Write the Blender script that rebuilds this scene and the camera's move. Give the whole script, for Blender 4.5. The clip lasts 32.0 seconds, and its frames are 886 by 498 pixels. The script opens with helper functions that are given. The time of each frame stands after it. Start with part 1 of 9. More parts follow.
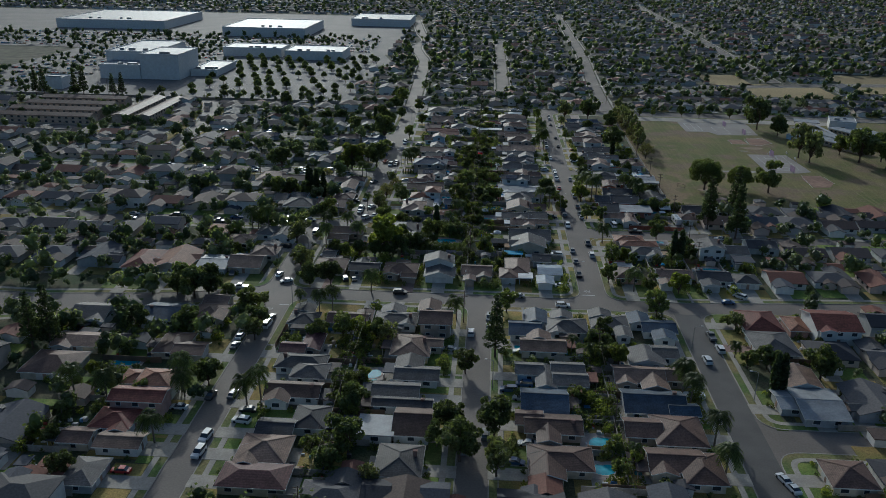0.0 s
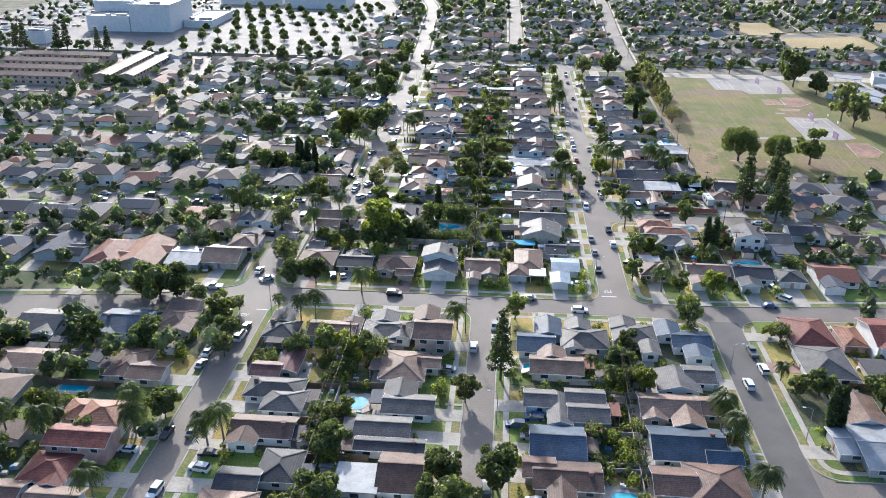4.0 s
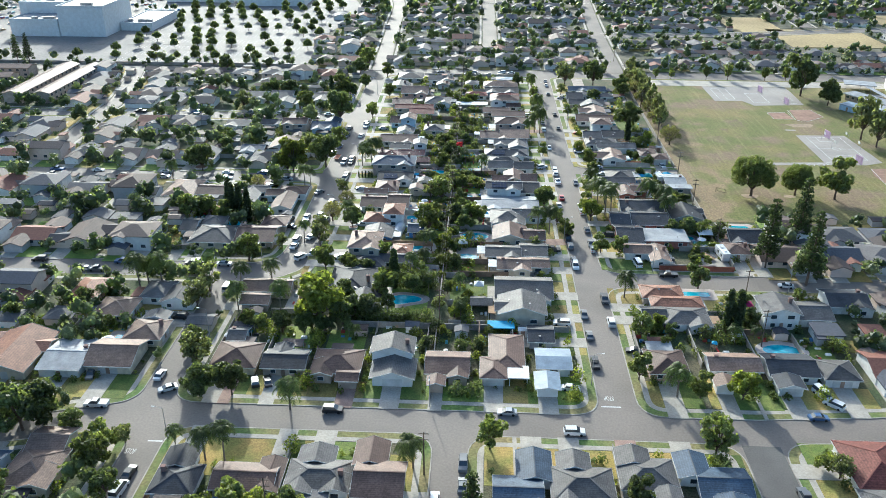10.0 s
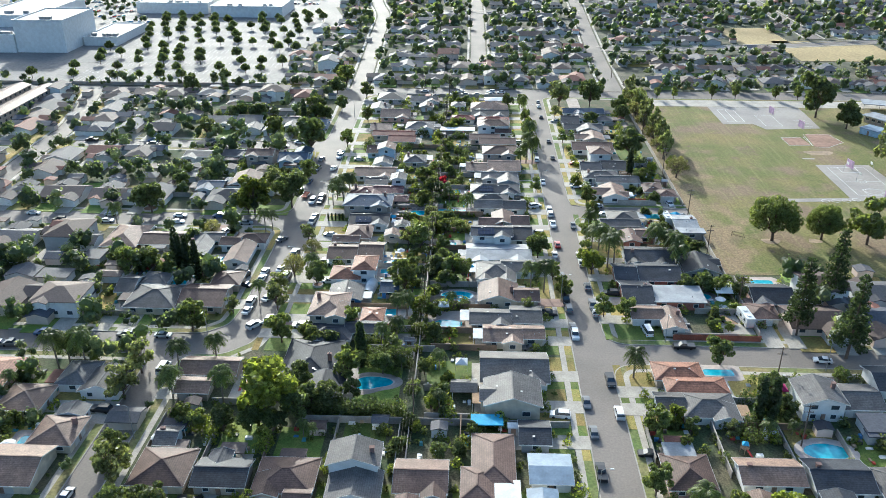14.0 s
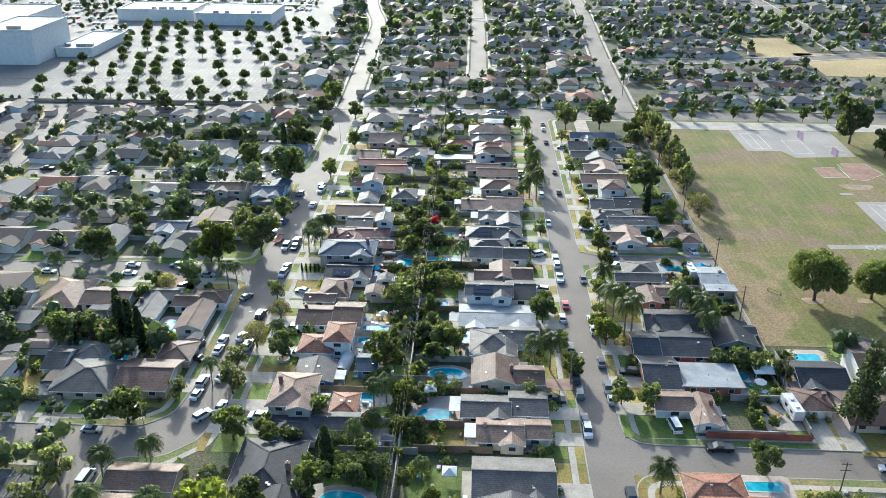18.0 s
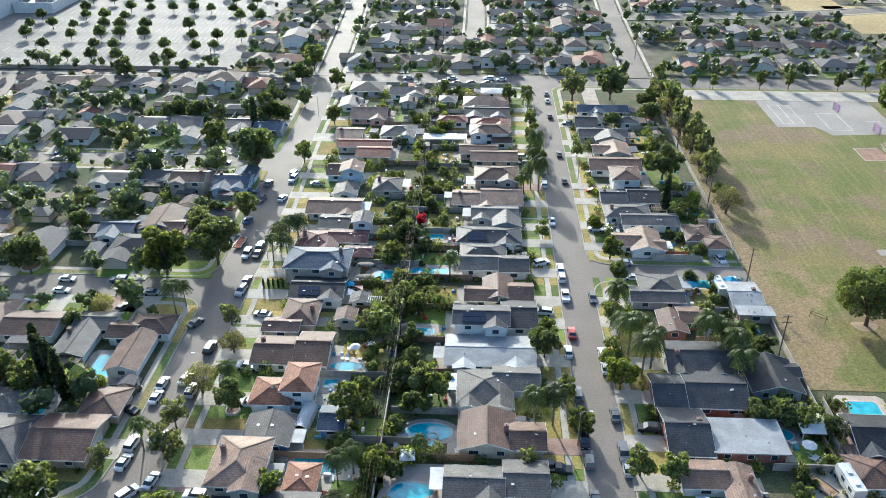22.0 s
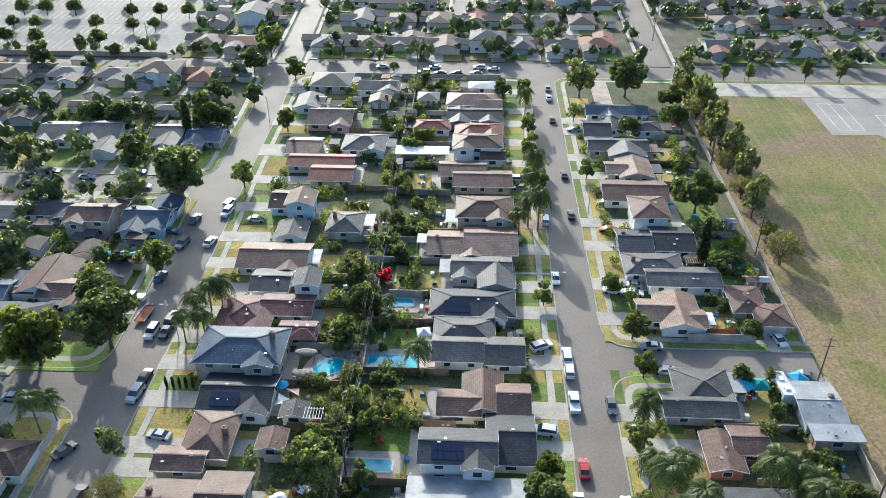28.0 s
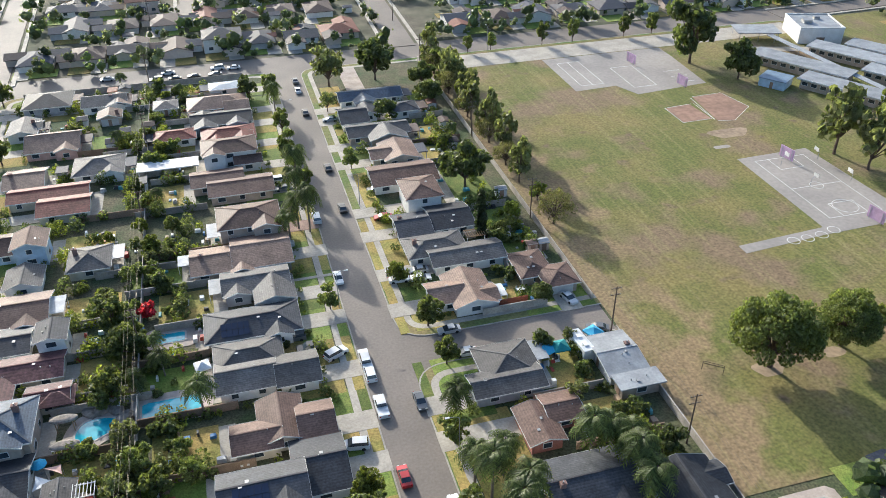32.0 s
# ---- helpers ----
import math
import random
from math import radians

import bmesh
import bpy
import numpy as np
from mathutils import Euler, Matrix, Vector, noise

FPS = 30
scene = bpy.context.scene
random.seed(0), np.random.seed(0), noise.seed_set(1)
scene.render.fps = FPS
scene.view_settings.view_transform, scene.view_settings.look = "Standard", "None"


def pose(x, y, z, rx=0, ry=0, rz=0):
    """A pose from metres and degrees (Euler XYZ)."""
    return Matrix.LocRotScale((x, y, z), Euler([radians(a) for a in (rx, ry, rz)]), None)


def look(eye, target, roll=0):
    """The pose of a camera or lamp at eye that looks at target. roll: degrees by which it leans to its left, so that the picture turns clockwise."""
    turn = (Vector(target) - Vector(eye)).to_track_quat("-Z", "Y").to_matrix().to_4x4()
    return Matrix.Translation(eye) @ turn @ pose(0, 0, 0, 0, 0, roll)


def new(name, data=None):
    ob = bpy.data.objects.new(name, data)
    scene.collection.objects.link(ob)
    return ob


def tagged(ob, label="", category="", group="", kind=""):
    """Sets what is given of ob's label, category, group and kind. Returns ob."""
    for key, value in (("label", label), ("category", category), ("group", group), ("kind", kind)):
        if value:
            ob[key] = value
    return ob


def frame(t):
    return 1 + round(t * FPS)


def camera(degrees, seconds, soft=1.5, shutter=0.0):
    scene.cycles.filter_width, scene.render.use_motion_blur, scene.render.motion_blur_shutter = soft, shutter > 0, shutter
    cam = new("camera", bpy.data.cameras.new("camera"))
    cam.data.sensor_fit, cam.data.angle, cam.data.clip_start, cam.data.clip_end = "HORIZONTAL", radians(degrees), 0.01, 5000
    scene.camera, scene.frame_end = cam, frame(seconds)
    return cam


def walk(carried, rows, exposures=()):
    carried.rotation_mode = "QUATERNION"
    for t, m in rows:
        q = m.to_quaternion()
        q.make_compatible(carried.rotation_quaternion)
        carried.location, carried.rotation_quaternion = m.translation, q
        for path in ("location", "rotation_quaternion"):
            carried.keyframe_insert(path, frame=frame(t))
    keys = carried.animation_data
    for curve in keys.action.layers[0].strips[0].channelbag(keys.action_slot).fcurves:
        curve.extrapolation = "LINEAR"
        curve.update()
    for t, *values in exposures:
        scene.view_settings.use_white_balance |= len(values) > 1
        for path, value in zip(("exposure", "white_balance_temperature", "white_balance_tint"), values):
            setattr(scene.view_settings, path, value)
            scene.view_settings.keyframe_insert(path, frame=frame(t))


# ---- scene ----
cam = camera(57.1, 32.0, soft=0.45)
PATH = [
    (0, (-4.48, -133.11, 113.96), (-9.87, -39.85, 78.27), 1.01),
    (0.5, (-4.47, -128.16, 113.79), (-9.84, -36.37, 74.47), 1.01),
    (1, (-4.41, -123.10, 113.73), (-9.90, -31.40, 74.21), 0.96),
    (1.5, (-4.39, -117.87, 113.67), (-10.02, -26.19, 74.13), 0.91),
    (2, (-4.36, -113.16, 113.49), (-10.12, -21.47, 73.99), 0.92),
    (2.5, (-4.46, -107.91, 113.54), (-10.30, -16.25, 73.99), 0.89),
    (4.5, (-2.11, -89.35, 116.31), (-9.42, 0.56, 73.15), 0.42),
    (5, (-2.26, -83.85, 116.47), (-9.70, 5.74, 72.68), 0.37),
    (5.25, (-2.25, -81.18, 116.46), (-9.69, 8.42, 72.67), 0.37),
    (5.5, (-2.23, -78.51, 116.44), (-6.09, 11.34, 72.70), 3.77),
    (6, (-2.55, -73.24, 116.34), (-7.77, 16.54, 72.62), 1.17),
    (6.5, (-2.61, -68.13, 116.50), (-7.51, 21.65, 72.72), 0.30),
    (7, (-2.54, -63.00, 116.82), (-7.50, 26.71, 72.92), 0.29),
    (7.5, (-2.51, -57.60, 116.81), (-7.41, 32.11, 72.91), 0.34),
    (8, (-2.34, -52.28, 116.88), (-7.26, 37.42, 72.97), 0.36),
    (8.5, (-1.86, -46.83, 116.71), (-6.68, 42.88, 72.80), 0.17),
    (9, (-1.76, -41.55, 116.06), (-6.29, 48.29, 72.39), 0.15),
    (9.5, (-1.34, -36.32, 115.82), (-5.75, 53.54, 72.16), 0.26),
    (10, (-0.84, -31.04, 115.86), (-5.22, 58.82, 72.21), 0.20),
    (10.5, (-0.72, -25.56, 115.93), (-4.96, 64.28, 72.22), 0.16),
    (11, (-0.73, -20.56, 115.92), (-4.81, 69.29, 72.23), 0.21),
    (11.5, (-0.68, -15.54, 115.67), (-4.23, 74.39, 72.09), 0.24),
    (12, (-0.11, -10.26, 115.38), (-3.49, 79.72, 71.88), 0.16),
    (12.5, (-0.13, -5.34, 115.18), (-3.40, 84.68, 71.76), 0.24),
    (13, (0.00, -0.00, 115.00), (-3.18, 90.05, 71.63), 0.24),
    (13.5, (0.78, 5.13, 115.11), (-2.62, 95.14, 71.67), 0.14),
    (14, (1.63, 10.01, 114.99), (-1.95, 100.07, 71.66), 0.06),
    (14.5, (2.60, 15.04, 114.77), (-1.25, 105.16, 71.62), -0.17),
    (16.5, (3.03, 35.08, 114.68), (-0.76, 125.13, 71.35), 0.17),
    (17, (3.52, 40.39, 115.00), (-0.43, 130.37, 71.55), 0.13),
    (17.5, (3.56, 45.69, 114.79), (-0.36, 135.69, 71.38), 0.13),
    (18, (3.75, 50.89, 114.68), (-0.20, 140.89, 71.26), 0.14),
    (18.5, (3.77, 55.93, 114.35), (-0.14, 145.97, 71.03), 0.18),
    (19, (4.11, 61.12, 113.98), (0.14, 151.24, 70.83), 0.08),
    (19.5, (5.15, 66.19, 114.12), (0.87, 155.92, 70.18), -0.01),
    (20, (5.60, 71.74, 114.27), (1.23, 160.94, 69.28), -0.06),
    (20.5, (5.77, 77.02, 114.35), (1.47, 165.62, 68.19), -0.08),
    (21, (5.72, 82.08, 114.31), (1.56, 170.13, 67.08), -0.01),
    (21.5, (6.26, 87.42, 114.41), (2.06, 174.80, 65.96), -0.13),
    (22, (6.49, 92.56, 114.59), (2.33, 179.29, 64.98), -0.11),
    (22.5, (6.37, 98.10, 115.04), (2.46, 184.01, 64.01), 0.02),
    (23, (5.85, 103.74, 115.52), (2.34, 188.80, 63.06), 0.07),
    (23.5, (6.86, 108.41, 115.94), (3.23, 192.73, 62.30), 0.18),
    (24, (7.00, 113.03, 114.90), (3.44, 196.83, 60.44), 0.29),
    (24.5, (7.33, 118.22, 114.08), (3.74, 201.85, 59.37), 0.21),
    (25, (7.27, 123.42, 113.22), (3.83, 207.10, 58.57), 0.27),
    (25.5, (7.64, 128.59, 112.54), (4.14, 212.22, 57.83), 0.23),
    (27.5, (9.40, 149.39, 109.48), (5.69, 233.01, 54.77), -0.06),
    (28, (9.79, 154.89, 108.56), (6.01, 238.71, 54.15), -0.08),
    (28.5, (10.10, 159.58, 107.88), (6.24, 243.53, 53.68), -0.24),
    (29, (10.45, 163.06, 107.19), (6.51, 247.02, 53.01), -0.44),
    (29.5, (10.85, 164.85, 106.41), (6.85, 248.76, 52.15), -0.71),
    (30, (10.95, 165.66, 105.67), (7.02, 249.33, 51.04), -0.79),
    (30.5, (11.11, 165.95, 104.88), (7.28, 249.47, 50.02), -0.85),
    (31, (10.86, 165.94, 104.15), (7.35, 249.39, 49.16), -0.76),
    (31.5, (10.96, 165.71, 103.11), (11.17, 249.28, 48.19), -0.72),
    (31.8, (11.35, 165.71, 102.39), (27.22, 247.70, 47.38), -0.50),
    (32, (11.57, 165.85, 101.92), (34.32, 246.31, 47.07), -0.25),
]
walk(cam, [(t, look(eye, target, roll)) for t, eye, target, roll in PATH],
     exposures=[(0.0, -1.32, 4950, 1), (0.5, -0.42, 5050, 7), (1.0, 0.28, 5190, 10), (2.0, 0.66, 5190, 10), (5.4, 0.74, 5190, 10),
                (5.7, 0.72, 5110, -1), (14.0, 0.76, 5130, 1), (22.0, 0.8, 5190, 2), (28.0, 0.74, 5190, 3), (31.0, 0.68, 5190, 3), (32.0, 0.66, 5440, 6)])

# ---- world and sun ----
SUN_ELEVATION, SUN_TURN = 21.5, -15.5
world = bpy.data.worlds.new("sky")
scene.world = world
world.use_nodes = True
wn = world.node_tree.nodes
sky = wn.new("ShaderNodeTexSky")
sky.sky_type, sky.sun_disc = "NISHITA", False
sky.sun_elevation, sky.sun_rotation = radians(SUN_ELEVATION), radians(SUN_TURN)
sky.dust_density = 4.0
wn["Background"].inputs[1].default_value = 0.15
world.node_tree.links.new(sky.outputs[0], wn["Background"].inputs[0])
sun = new("sun", bpy.data.lights.new("sun", "SUN"))
sun.data.energy, sun.data.angle, sun.data.color = 4.0, radians(0.6), (1.0, 0.85, 0.66)
to_sun = Vector((math.sin(radians(SUN_TURN)) * math.cos(radians(SUN_ELEVATION)), math.cos(radians(SUN_TURN)) * math.cos(radians(SUN_ELEVATION)), math.sin(radians(SUN_ELEVATION))))
sun.rotation_mode = "QUATERNION"
sun.rotation_quaternion = to_sun.to_track_quat("Z", "Y")
sun.location = (0, 200, 150)


# ---- materials ----
def material(name, colour, rough=0.85, vary=0.25, fine=6.0, coarse=0.35, bump=0.0, per_object=0.0, per_island=0.0, metal=0.0, spec=0.4, second=None, patch=0.5, bands=0.0):
    """A surface whose colour wanders at two scales; second is the colour of larger patches."""
    m = bpy.data.materials.new(name)
    m.use_nodes = True
    n, l = m.node_tree.nodes, m.node_tree.links
    b = n["Principled BSDF"]
    b.inputs["Roughness"].default_value, b.inputs["Metallic"].default_value = rough, metal
    b.inputs["Specular IOR Level"].default_value = spec
    geo = n.new("ShaderNodeNewGeometry")
    fine_noise, coarse_noise = n.new("ShaderNodeTexNoise"), n.new("ShaderNodeTexNoise")
    fine_noise.inputs["Scale"].default_value, coarse_noise.inputs["Scale"].default_value = fine, coarse
    fine_noise.inputs["Detail"].default_value, coarse_noise.inputs["Detail"].default_value = 4.0, 5.0
    for tex in (fine_noise, coarse_noise):
        l.new(geo.outputs["Position"], tex.inputs["Vector"])
    mix = n.new("ShaderNodeMixRGB")
    mix.inputs[1].default_value = (*colour, 1)
    mix.inputs[2].default_value = (*(second or [c * 0.72 for c in colour]), 1)
    ramp = n.new("ShaderNodeValToRGB")
    ramp.color_ramp.elements[0].position, ramp.color_ramp.elements[1].position = patch - 0.13, patch + 0.13
    l.new(coarse_noise.outputs["Fac"], ramp.inputs[0])
    l.new(ramp.outputs[0], mix.inputs[0])
    hsv = n.new("ShaderNodeHueSaturation")
    value = n.new("ShaderNodeMapRange")
    value.inputs["From Min"].default_value, value.inputs["From Max"].default_value = 0.3, 0.7
    value.inputs["To Min"].default_value, value.inputs["To Max"].default_value = 1 - vary, 1 + vary
    l.new(fine_noise.outputs["Fac"], value.inputs["Value"])
    last = value.outputs[0]
    if per_object:
        info = n.new("ShaderNodeObjectInfo")
        r = n.new("ShaderNodeMapRange")
        r.inputs["To Min"].default_value, r.inputs["To Max"].default_value = 1 - per_object, 1 + per_object
        l.new(info.outputs["Random"], r.inputs["Value"])
        times = n.new("ShaderNodeMath")
        times.operation = "MULTIPLY"
        l.new(last, times.inputs[0]), l.new(r.outputs[0], times.inputs[1])
        last = times.outputs[0]
    if per_island:
        r = n.new("ShaderNodeMapRange")
        r.inputs["To Min"].default_value, r.inputs["To Max"].default_value = 1 - per_island, 1 + per_island
        l.new(geo.outputs["Random Per Island"], r.inputs["Value"])
        times = n.new("ShaderNodeMath")
        times.operation = "MULTIPLY"
        l.new(last, times.inputs[0]), l.new(r.outputs[0], times.inputs[1])
        last = times.outputs[0]
    if bands:
        split = n.new("ShaderNodeSeparateXYZ")
        l.new(geo.outputs["Position"], split.inputs[0])
        wave = n.new("ShaderNodeMath")
        wave.operation = "MULTIPLY"
        wave.inputs[1].default_value = 1 / bands
        l.new(split.outputs[2], wave.inputs[0])
        part_of = n.new("ShaderNodeMath")
        part_of.operation = "FRACT"
        l.new(wave.outputs[0], part_of.inputs[0])
        r = n.new("ShaderNodeMapRange")
        r.inputs["To Min"].default_value, r.inputs["To Max"].default_value = 0.78, 1.14
        l.new(part_of.outputs[0], r.inputs["Value"])
        times = n.new("ShaderNodeMath")
        times.operation = "MULTIPLY"
        l.new(last, times.inputs[0]), l.new(r.outputs[0], times.inputs[1])
        last = times.outputs[0]
    l.new(last, hsv.inputs["Value"])
    l.new(mix.outputs[0], hsv.inputs["Color"])
    l.new(hsv.outputs[0], b.inputs["Base Color"])
    if bump:
        bm = n.new("ShaderNodeBump")
        bm.inputs["Strength"].default_value, bm.inputs["Distance"].default_value = bump, 0.05
        l.new(fine_noise.outputs["Fac"], bm.inputs["Height"])
        l.new(bm.outputs[0], b.inputs["Normal"])
    return m


def island_palette(m, colours):
    """Gives each loose piece of a mesh one of the colours, instead of the plain base colour."""
    n, l = m.node_tree.nodes, m.node_tree.links
    geo, ramp = n.new("ShaderNodeNewGeometry"), n.new("ShaderNodeValToRGB")
    ramp.color_ramp.interpolation = "CONSTANT"
    while len(ramp.color_ramp.elements) < len(colours):
        ramp.color_ramp.elements.new(0.5)
    for k, c in enumerate(colours):
        ramp.color_ramp.elements[k].position, ramp.color_ramp.elements[k].color = k / len(colours), (*c, 1)
    l.new(geo.outputs["Random Per Island"], ramp.inputs[0])
    hsv = next(x for x in n if x.bl_idname == "ShaderNodeHueSaturation")
    l.new(ramp.outputs[0], hsv.inputs["Color"])
    return m


ASPHALT = material("asphalt", (0.225, 0.192, 0.162), 0.75, 0.12, 2.0, 0.05, 0.1, second=(0.175, 0.15, 0.127), spec=0.3)
ASPHALT_NEW = material("new asphalt", (0.12, 0.11, 0.1), 0.65, 0.12, 3.0, 0.1, 0.15)
CONCRETE = material("concrete", (0.45, 0.405, 0.335), 0.8, 0.14, 2.5, 0.25, 0.1, second=(0.35, 0.315, 0.265))
KERB = material("kerb concrete", (0.42, 0.385, 0.33), 0.85, 0.12, 2.0, 0.3)
PAVING = material("brick paving", (0.36, 0.24, 0.19), 0.85, 0.25, 5.0, 0.4)
LAWN = material("lawn", (0.125, 0.18, 0.03), 0.9, 0.35, 3.5, 0.3, 0.4, per_object=0.35, second=(0.21, 0.235, 0.05), patch=0.56)
DRY_LAWN = material("dry lawn", (0.36, 0.255, 0.08), 0.95, 0.32, 3.0, 0.16, 0.4, per_object=0.3, second=(0.23, 0.215, 0.055))
YARD = material("yard soil and weeds", (0.12, 0.105, 0.06), 0.95, 0.5, 2.4, 0.12, 0.3, second=(0.055, 0.08, 0.03))
FIELD = material("worn playing field", (0.124, 0.136, 0.03), 0.95, 0.34, 1.6, 0.05, 0.5, second=(0.21, 0.17, 0.058), patch=0.53)


def bare_patches(m, colour, scale, level):
    """Bare earth showing through the grass in patches."""
    n, l = m.node_tree.nodes, m.node_tree.links
    geo, tex, ramp, mix = n.new("ShaderNodeNewGeometry"), n.new("ShaderNodeTexNoise"), n.new("ShaderNodeValToRGB"), n.new("ShaderNodeMixRGB")
    tex.inputs["Scale"].default_value, tex.inputs["Detail"].default_value = scale, 7.0
    ramp.color_ramp.elements[0].position, ramp.color_ramp.elements[1].position = level, level + 0.13
    mix.inputs[2].default_value = (*colour, 1)
    hsv = next(x for x in n if x.bl_idname == "ShaderNodeHueSaturation")
    source = hsv.inputs["Color"].links[0].from_socket
    l.new(geo.outputs["Position"], tex.inputs["Vector"]), l.new(tex.outputs["Fac"], ramp.inputs[0])
    l.new(ramp.outputs[0], mix.inputs[0]), l.new(source, mix.inputs[1]), l.new(mix.outputs[0], hsv.inputs["Color"])


def field_wear(m):
    """A trodden strip along the estate's wall and pale streaks left by the mower."""
    n, l = m.node_tree.nodes, m.node_tree.links
    hsv = next(x for x in n if x.bl_idname == "ShaderNodeHueSaturation")
    geo, split, tex, strip_of = n.new("ShaderNodeNewGeometry"), n.new("ShaderNodeSeparateXYZ"), n.new("ShaderNodeTexNoise"), n.new("ShaderNodeMapRange")
    tex.inputs["Scale"].default_value, tex.inputs["Detail"].default_value = 0.11, 6.0
    l.new(geo.outputs["Position"], split.inputs[0]), l.new(geo.outputs["Position"], tex.inputs["Vector"])
    strip_of.inputs["From Min"].default_value, strip_of.inputs["From Max"].default_value = 104.0, 80.0
    strip_of.inputs["To Min"].default_value, strip_of.inputs["To Max"].default_value = 0.0, 0.34
    l.new(split.outputs[0], strip_of.inputs["Value"])
    both, ramp, mix = n.new("ShaderNodeMath"), n.new("ShaderNodeValToRGB"), n.new("ShaderNodeMixRGB")
    l.new(strip_of.outputs[0], both.inputs[0]), l.new(tex.outputs["Fac"], both.inputs[1])
    ramp.color_ramp.elements[0].position, ramp.color_ramp.elements[1].position = 0.62, 0.8
    mix.inputs[2].default_value = (0.25, 0.178, 0.094, 1)
    l.new(both.outputs[0], ramp.inputs[0]), l.new(ramp.outputs[0], mix.inputs[0])
    l.new(hsv.inputs["Color"].links[0].from_socket, mix.inputs[1])
    turn, streak, level, pale = n.new("ShaderNodeMapping"), n.new("ShaderNodeTexNoise"), n.new("ShaderNodeValToRGB"), n.new("ShaderNodeMixRGB")
    turn.inputs["Rotation"].default_value, turn.inputs["Scale"].default_value = (0, 0, radians(14)), (0.75, 0.03, 0.1)
    streak.inputs["Scale"].default_value, streak.inputs["Detail"].default_value = 1.0, 5.0
    level.color_ramp.elements[0].position, level.color_ramp.elements[1].position = 0.5, 0.78
    level.color_ramp.elements[1].color = (0.55, 0.55, 0.55, 1)
    pale.inputs[2].default_value = (0.28, 0.245, 0.1, 1)
    l.new(geo.outputs["Position"], turn.inputs["Vector"]), l.new(turn.outputs[0], streak.inputs["Vector"]), l.new(streak.outputs["Fac"], level.inputs[0])
    l.new(level.outputs[0], pale.inputs[0]), l.new(mix.outputs[0], pale.inputs[1]), l.new(pale.outputs[0], hsv.inputs["Color"])


bare_patches(FIELD, (0.2, 0.142, 0.082), 0.048, 0.5)
bare_patches(FIELD, (0.15, 0.108, 0.064), 0.2, 0.6)
field_wear(FIELD)
DRY_FIELD = material("straw field", (0.42, 0.32, 0.15), 0.95, 0.2, 0.6, 0.02)
CLAY = material("ball field clay", (0.33, 0.205, 0.145), 0.95, 0.2, 0.6, 0.1)
GROUND = material("town ground", (0.07, 0.08, 0.04), 0.95, 0.45, 0.12, 0.03, second=(0.12, 0.105, 0.07))
LOT = material("parking lot asphalt", (0.19, 0.175, 0.16), 0.8, 0.15, 0.5, 0.03, second=(0.23, 0.21, 0.19), spec=0.25)
LILAC = material("lilac painted boards", (0.62, 0.42, 0.58), 0.7, 0.08, 2.0)
BARE = material("bare earth", (0.36, 0.27, 0.18), 0.95, 0.2, 1.0, 0.2)
COURT = material("court slab", (0.35, 0.315, 0.28), 0.8, 0.1, 1.0, 0.06, second=(0.27, 0.245, 0.22))
WHITE_PAINT = material("white road paint", (0.75, 0.74, 0.7), 0.7, 0.15, 4.0)
TRIM = material("white trim", (0.78, 0.77, 0.74), 0.6, 0.06, 3.0)
ROOFS = {
    "grey": material("grey shingles", (0.137, 0.128, 0.122), 0.62, 0.28, 2.4, 0.35, 0.5, per_object=0.25, bands=0.14, spec=0.22),
    "dark": material("charcoal shingles", (0.0612, 0.0638, 0.0723), 0.62, 0.28, 2.4, 0.35, 0.5, per_object=0.28, bands=0.14, spec=0.22),
    "brown": material("brown shingles", (0.163, 0.103, 0.0798), 0.62, 0.28, 2.4, 0.35, 0.5, per_object=0.22, bands=0.14, spec=0.22),
    "tan": material("tan shingles", (0.266, 0.179, 0.133), 0.62, 0.28, 2.4, 0.35, 0.5, per_object=0.18, bands=0.14, spec=0.22),
    "red": material("red tiles", (0.22, 0.076, 0.057), 0.62, 0.34, 2.0, 0.4, 0.6, per_object=0.12, bands=0.2, spec=0.22),
    "orange": material("terracotta tiles", (0.319, 0.152, 0.095), 0.62, 0.34, 2.0, 0.4, 0.6, per_object=0.12, bands=0.2, spec=0.22),
    "maroon": material("maroon tiles", (0.137, 0.0646, 0.0646), 0.62, 0.34, 2.0, 0.4, 0.6, per_object=0.12, bands=0.2, spec=0.22),
    "navy": material("slate blue shingles", (0.07, 0.1, 0.145), 0.6, 0.28, 2.4, 0.35, 0.5, per_object=0.15, bands=0.14, spec=0.22),
    "white": material("pale rolled roofing", (0.34, 0.35, 0.36), 0.6, 0.12, 2.0, 0.3, 0.1, per_object=0.12),
    "blue": material("pale blue sheeting", (0.22, 0.29, 0.37), 0.5, 0.1, 2.0, 0.4),
}
CAPS = {k: material(k + " ridge caps", c, 0.85, 0.2, 6.0) for k, c in
        dict(grey=(0.172, 0.164, 0.156), dark=(0.0702, 0.0702, 0.078), brown=(0.183, 0.121, 0.0975), tan=(0.289, 0.211, 0.164), red=(0.265, 0.101, 0.078), orange=(0.374, 0.195, 0.129), maroon=(0.172, 0.0858, 0.0819), navy=(0.109, 0.125, 0.144), white=(0.468, 0.468, 0.468), blue=(0.25, 0.296, 0.343)).items()}
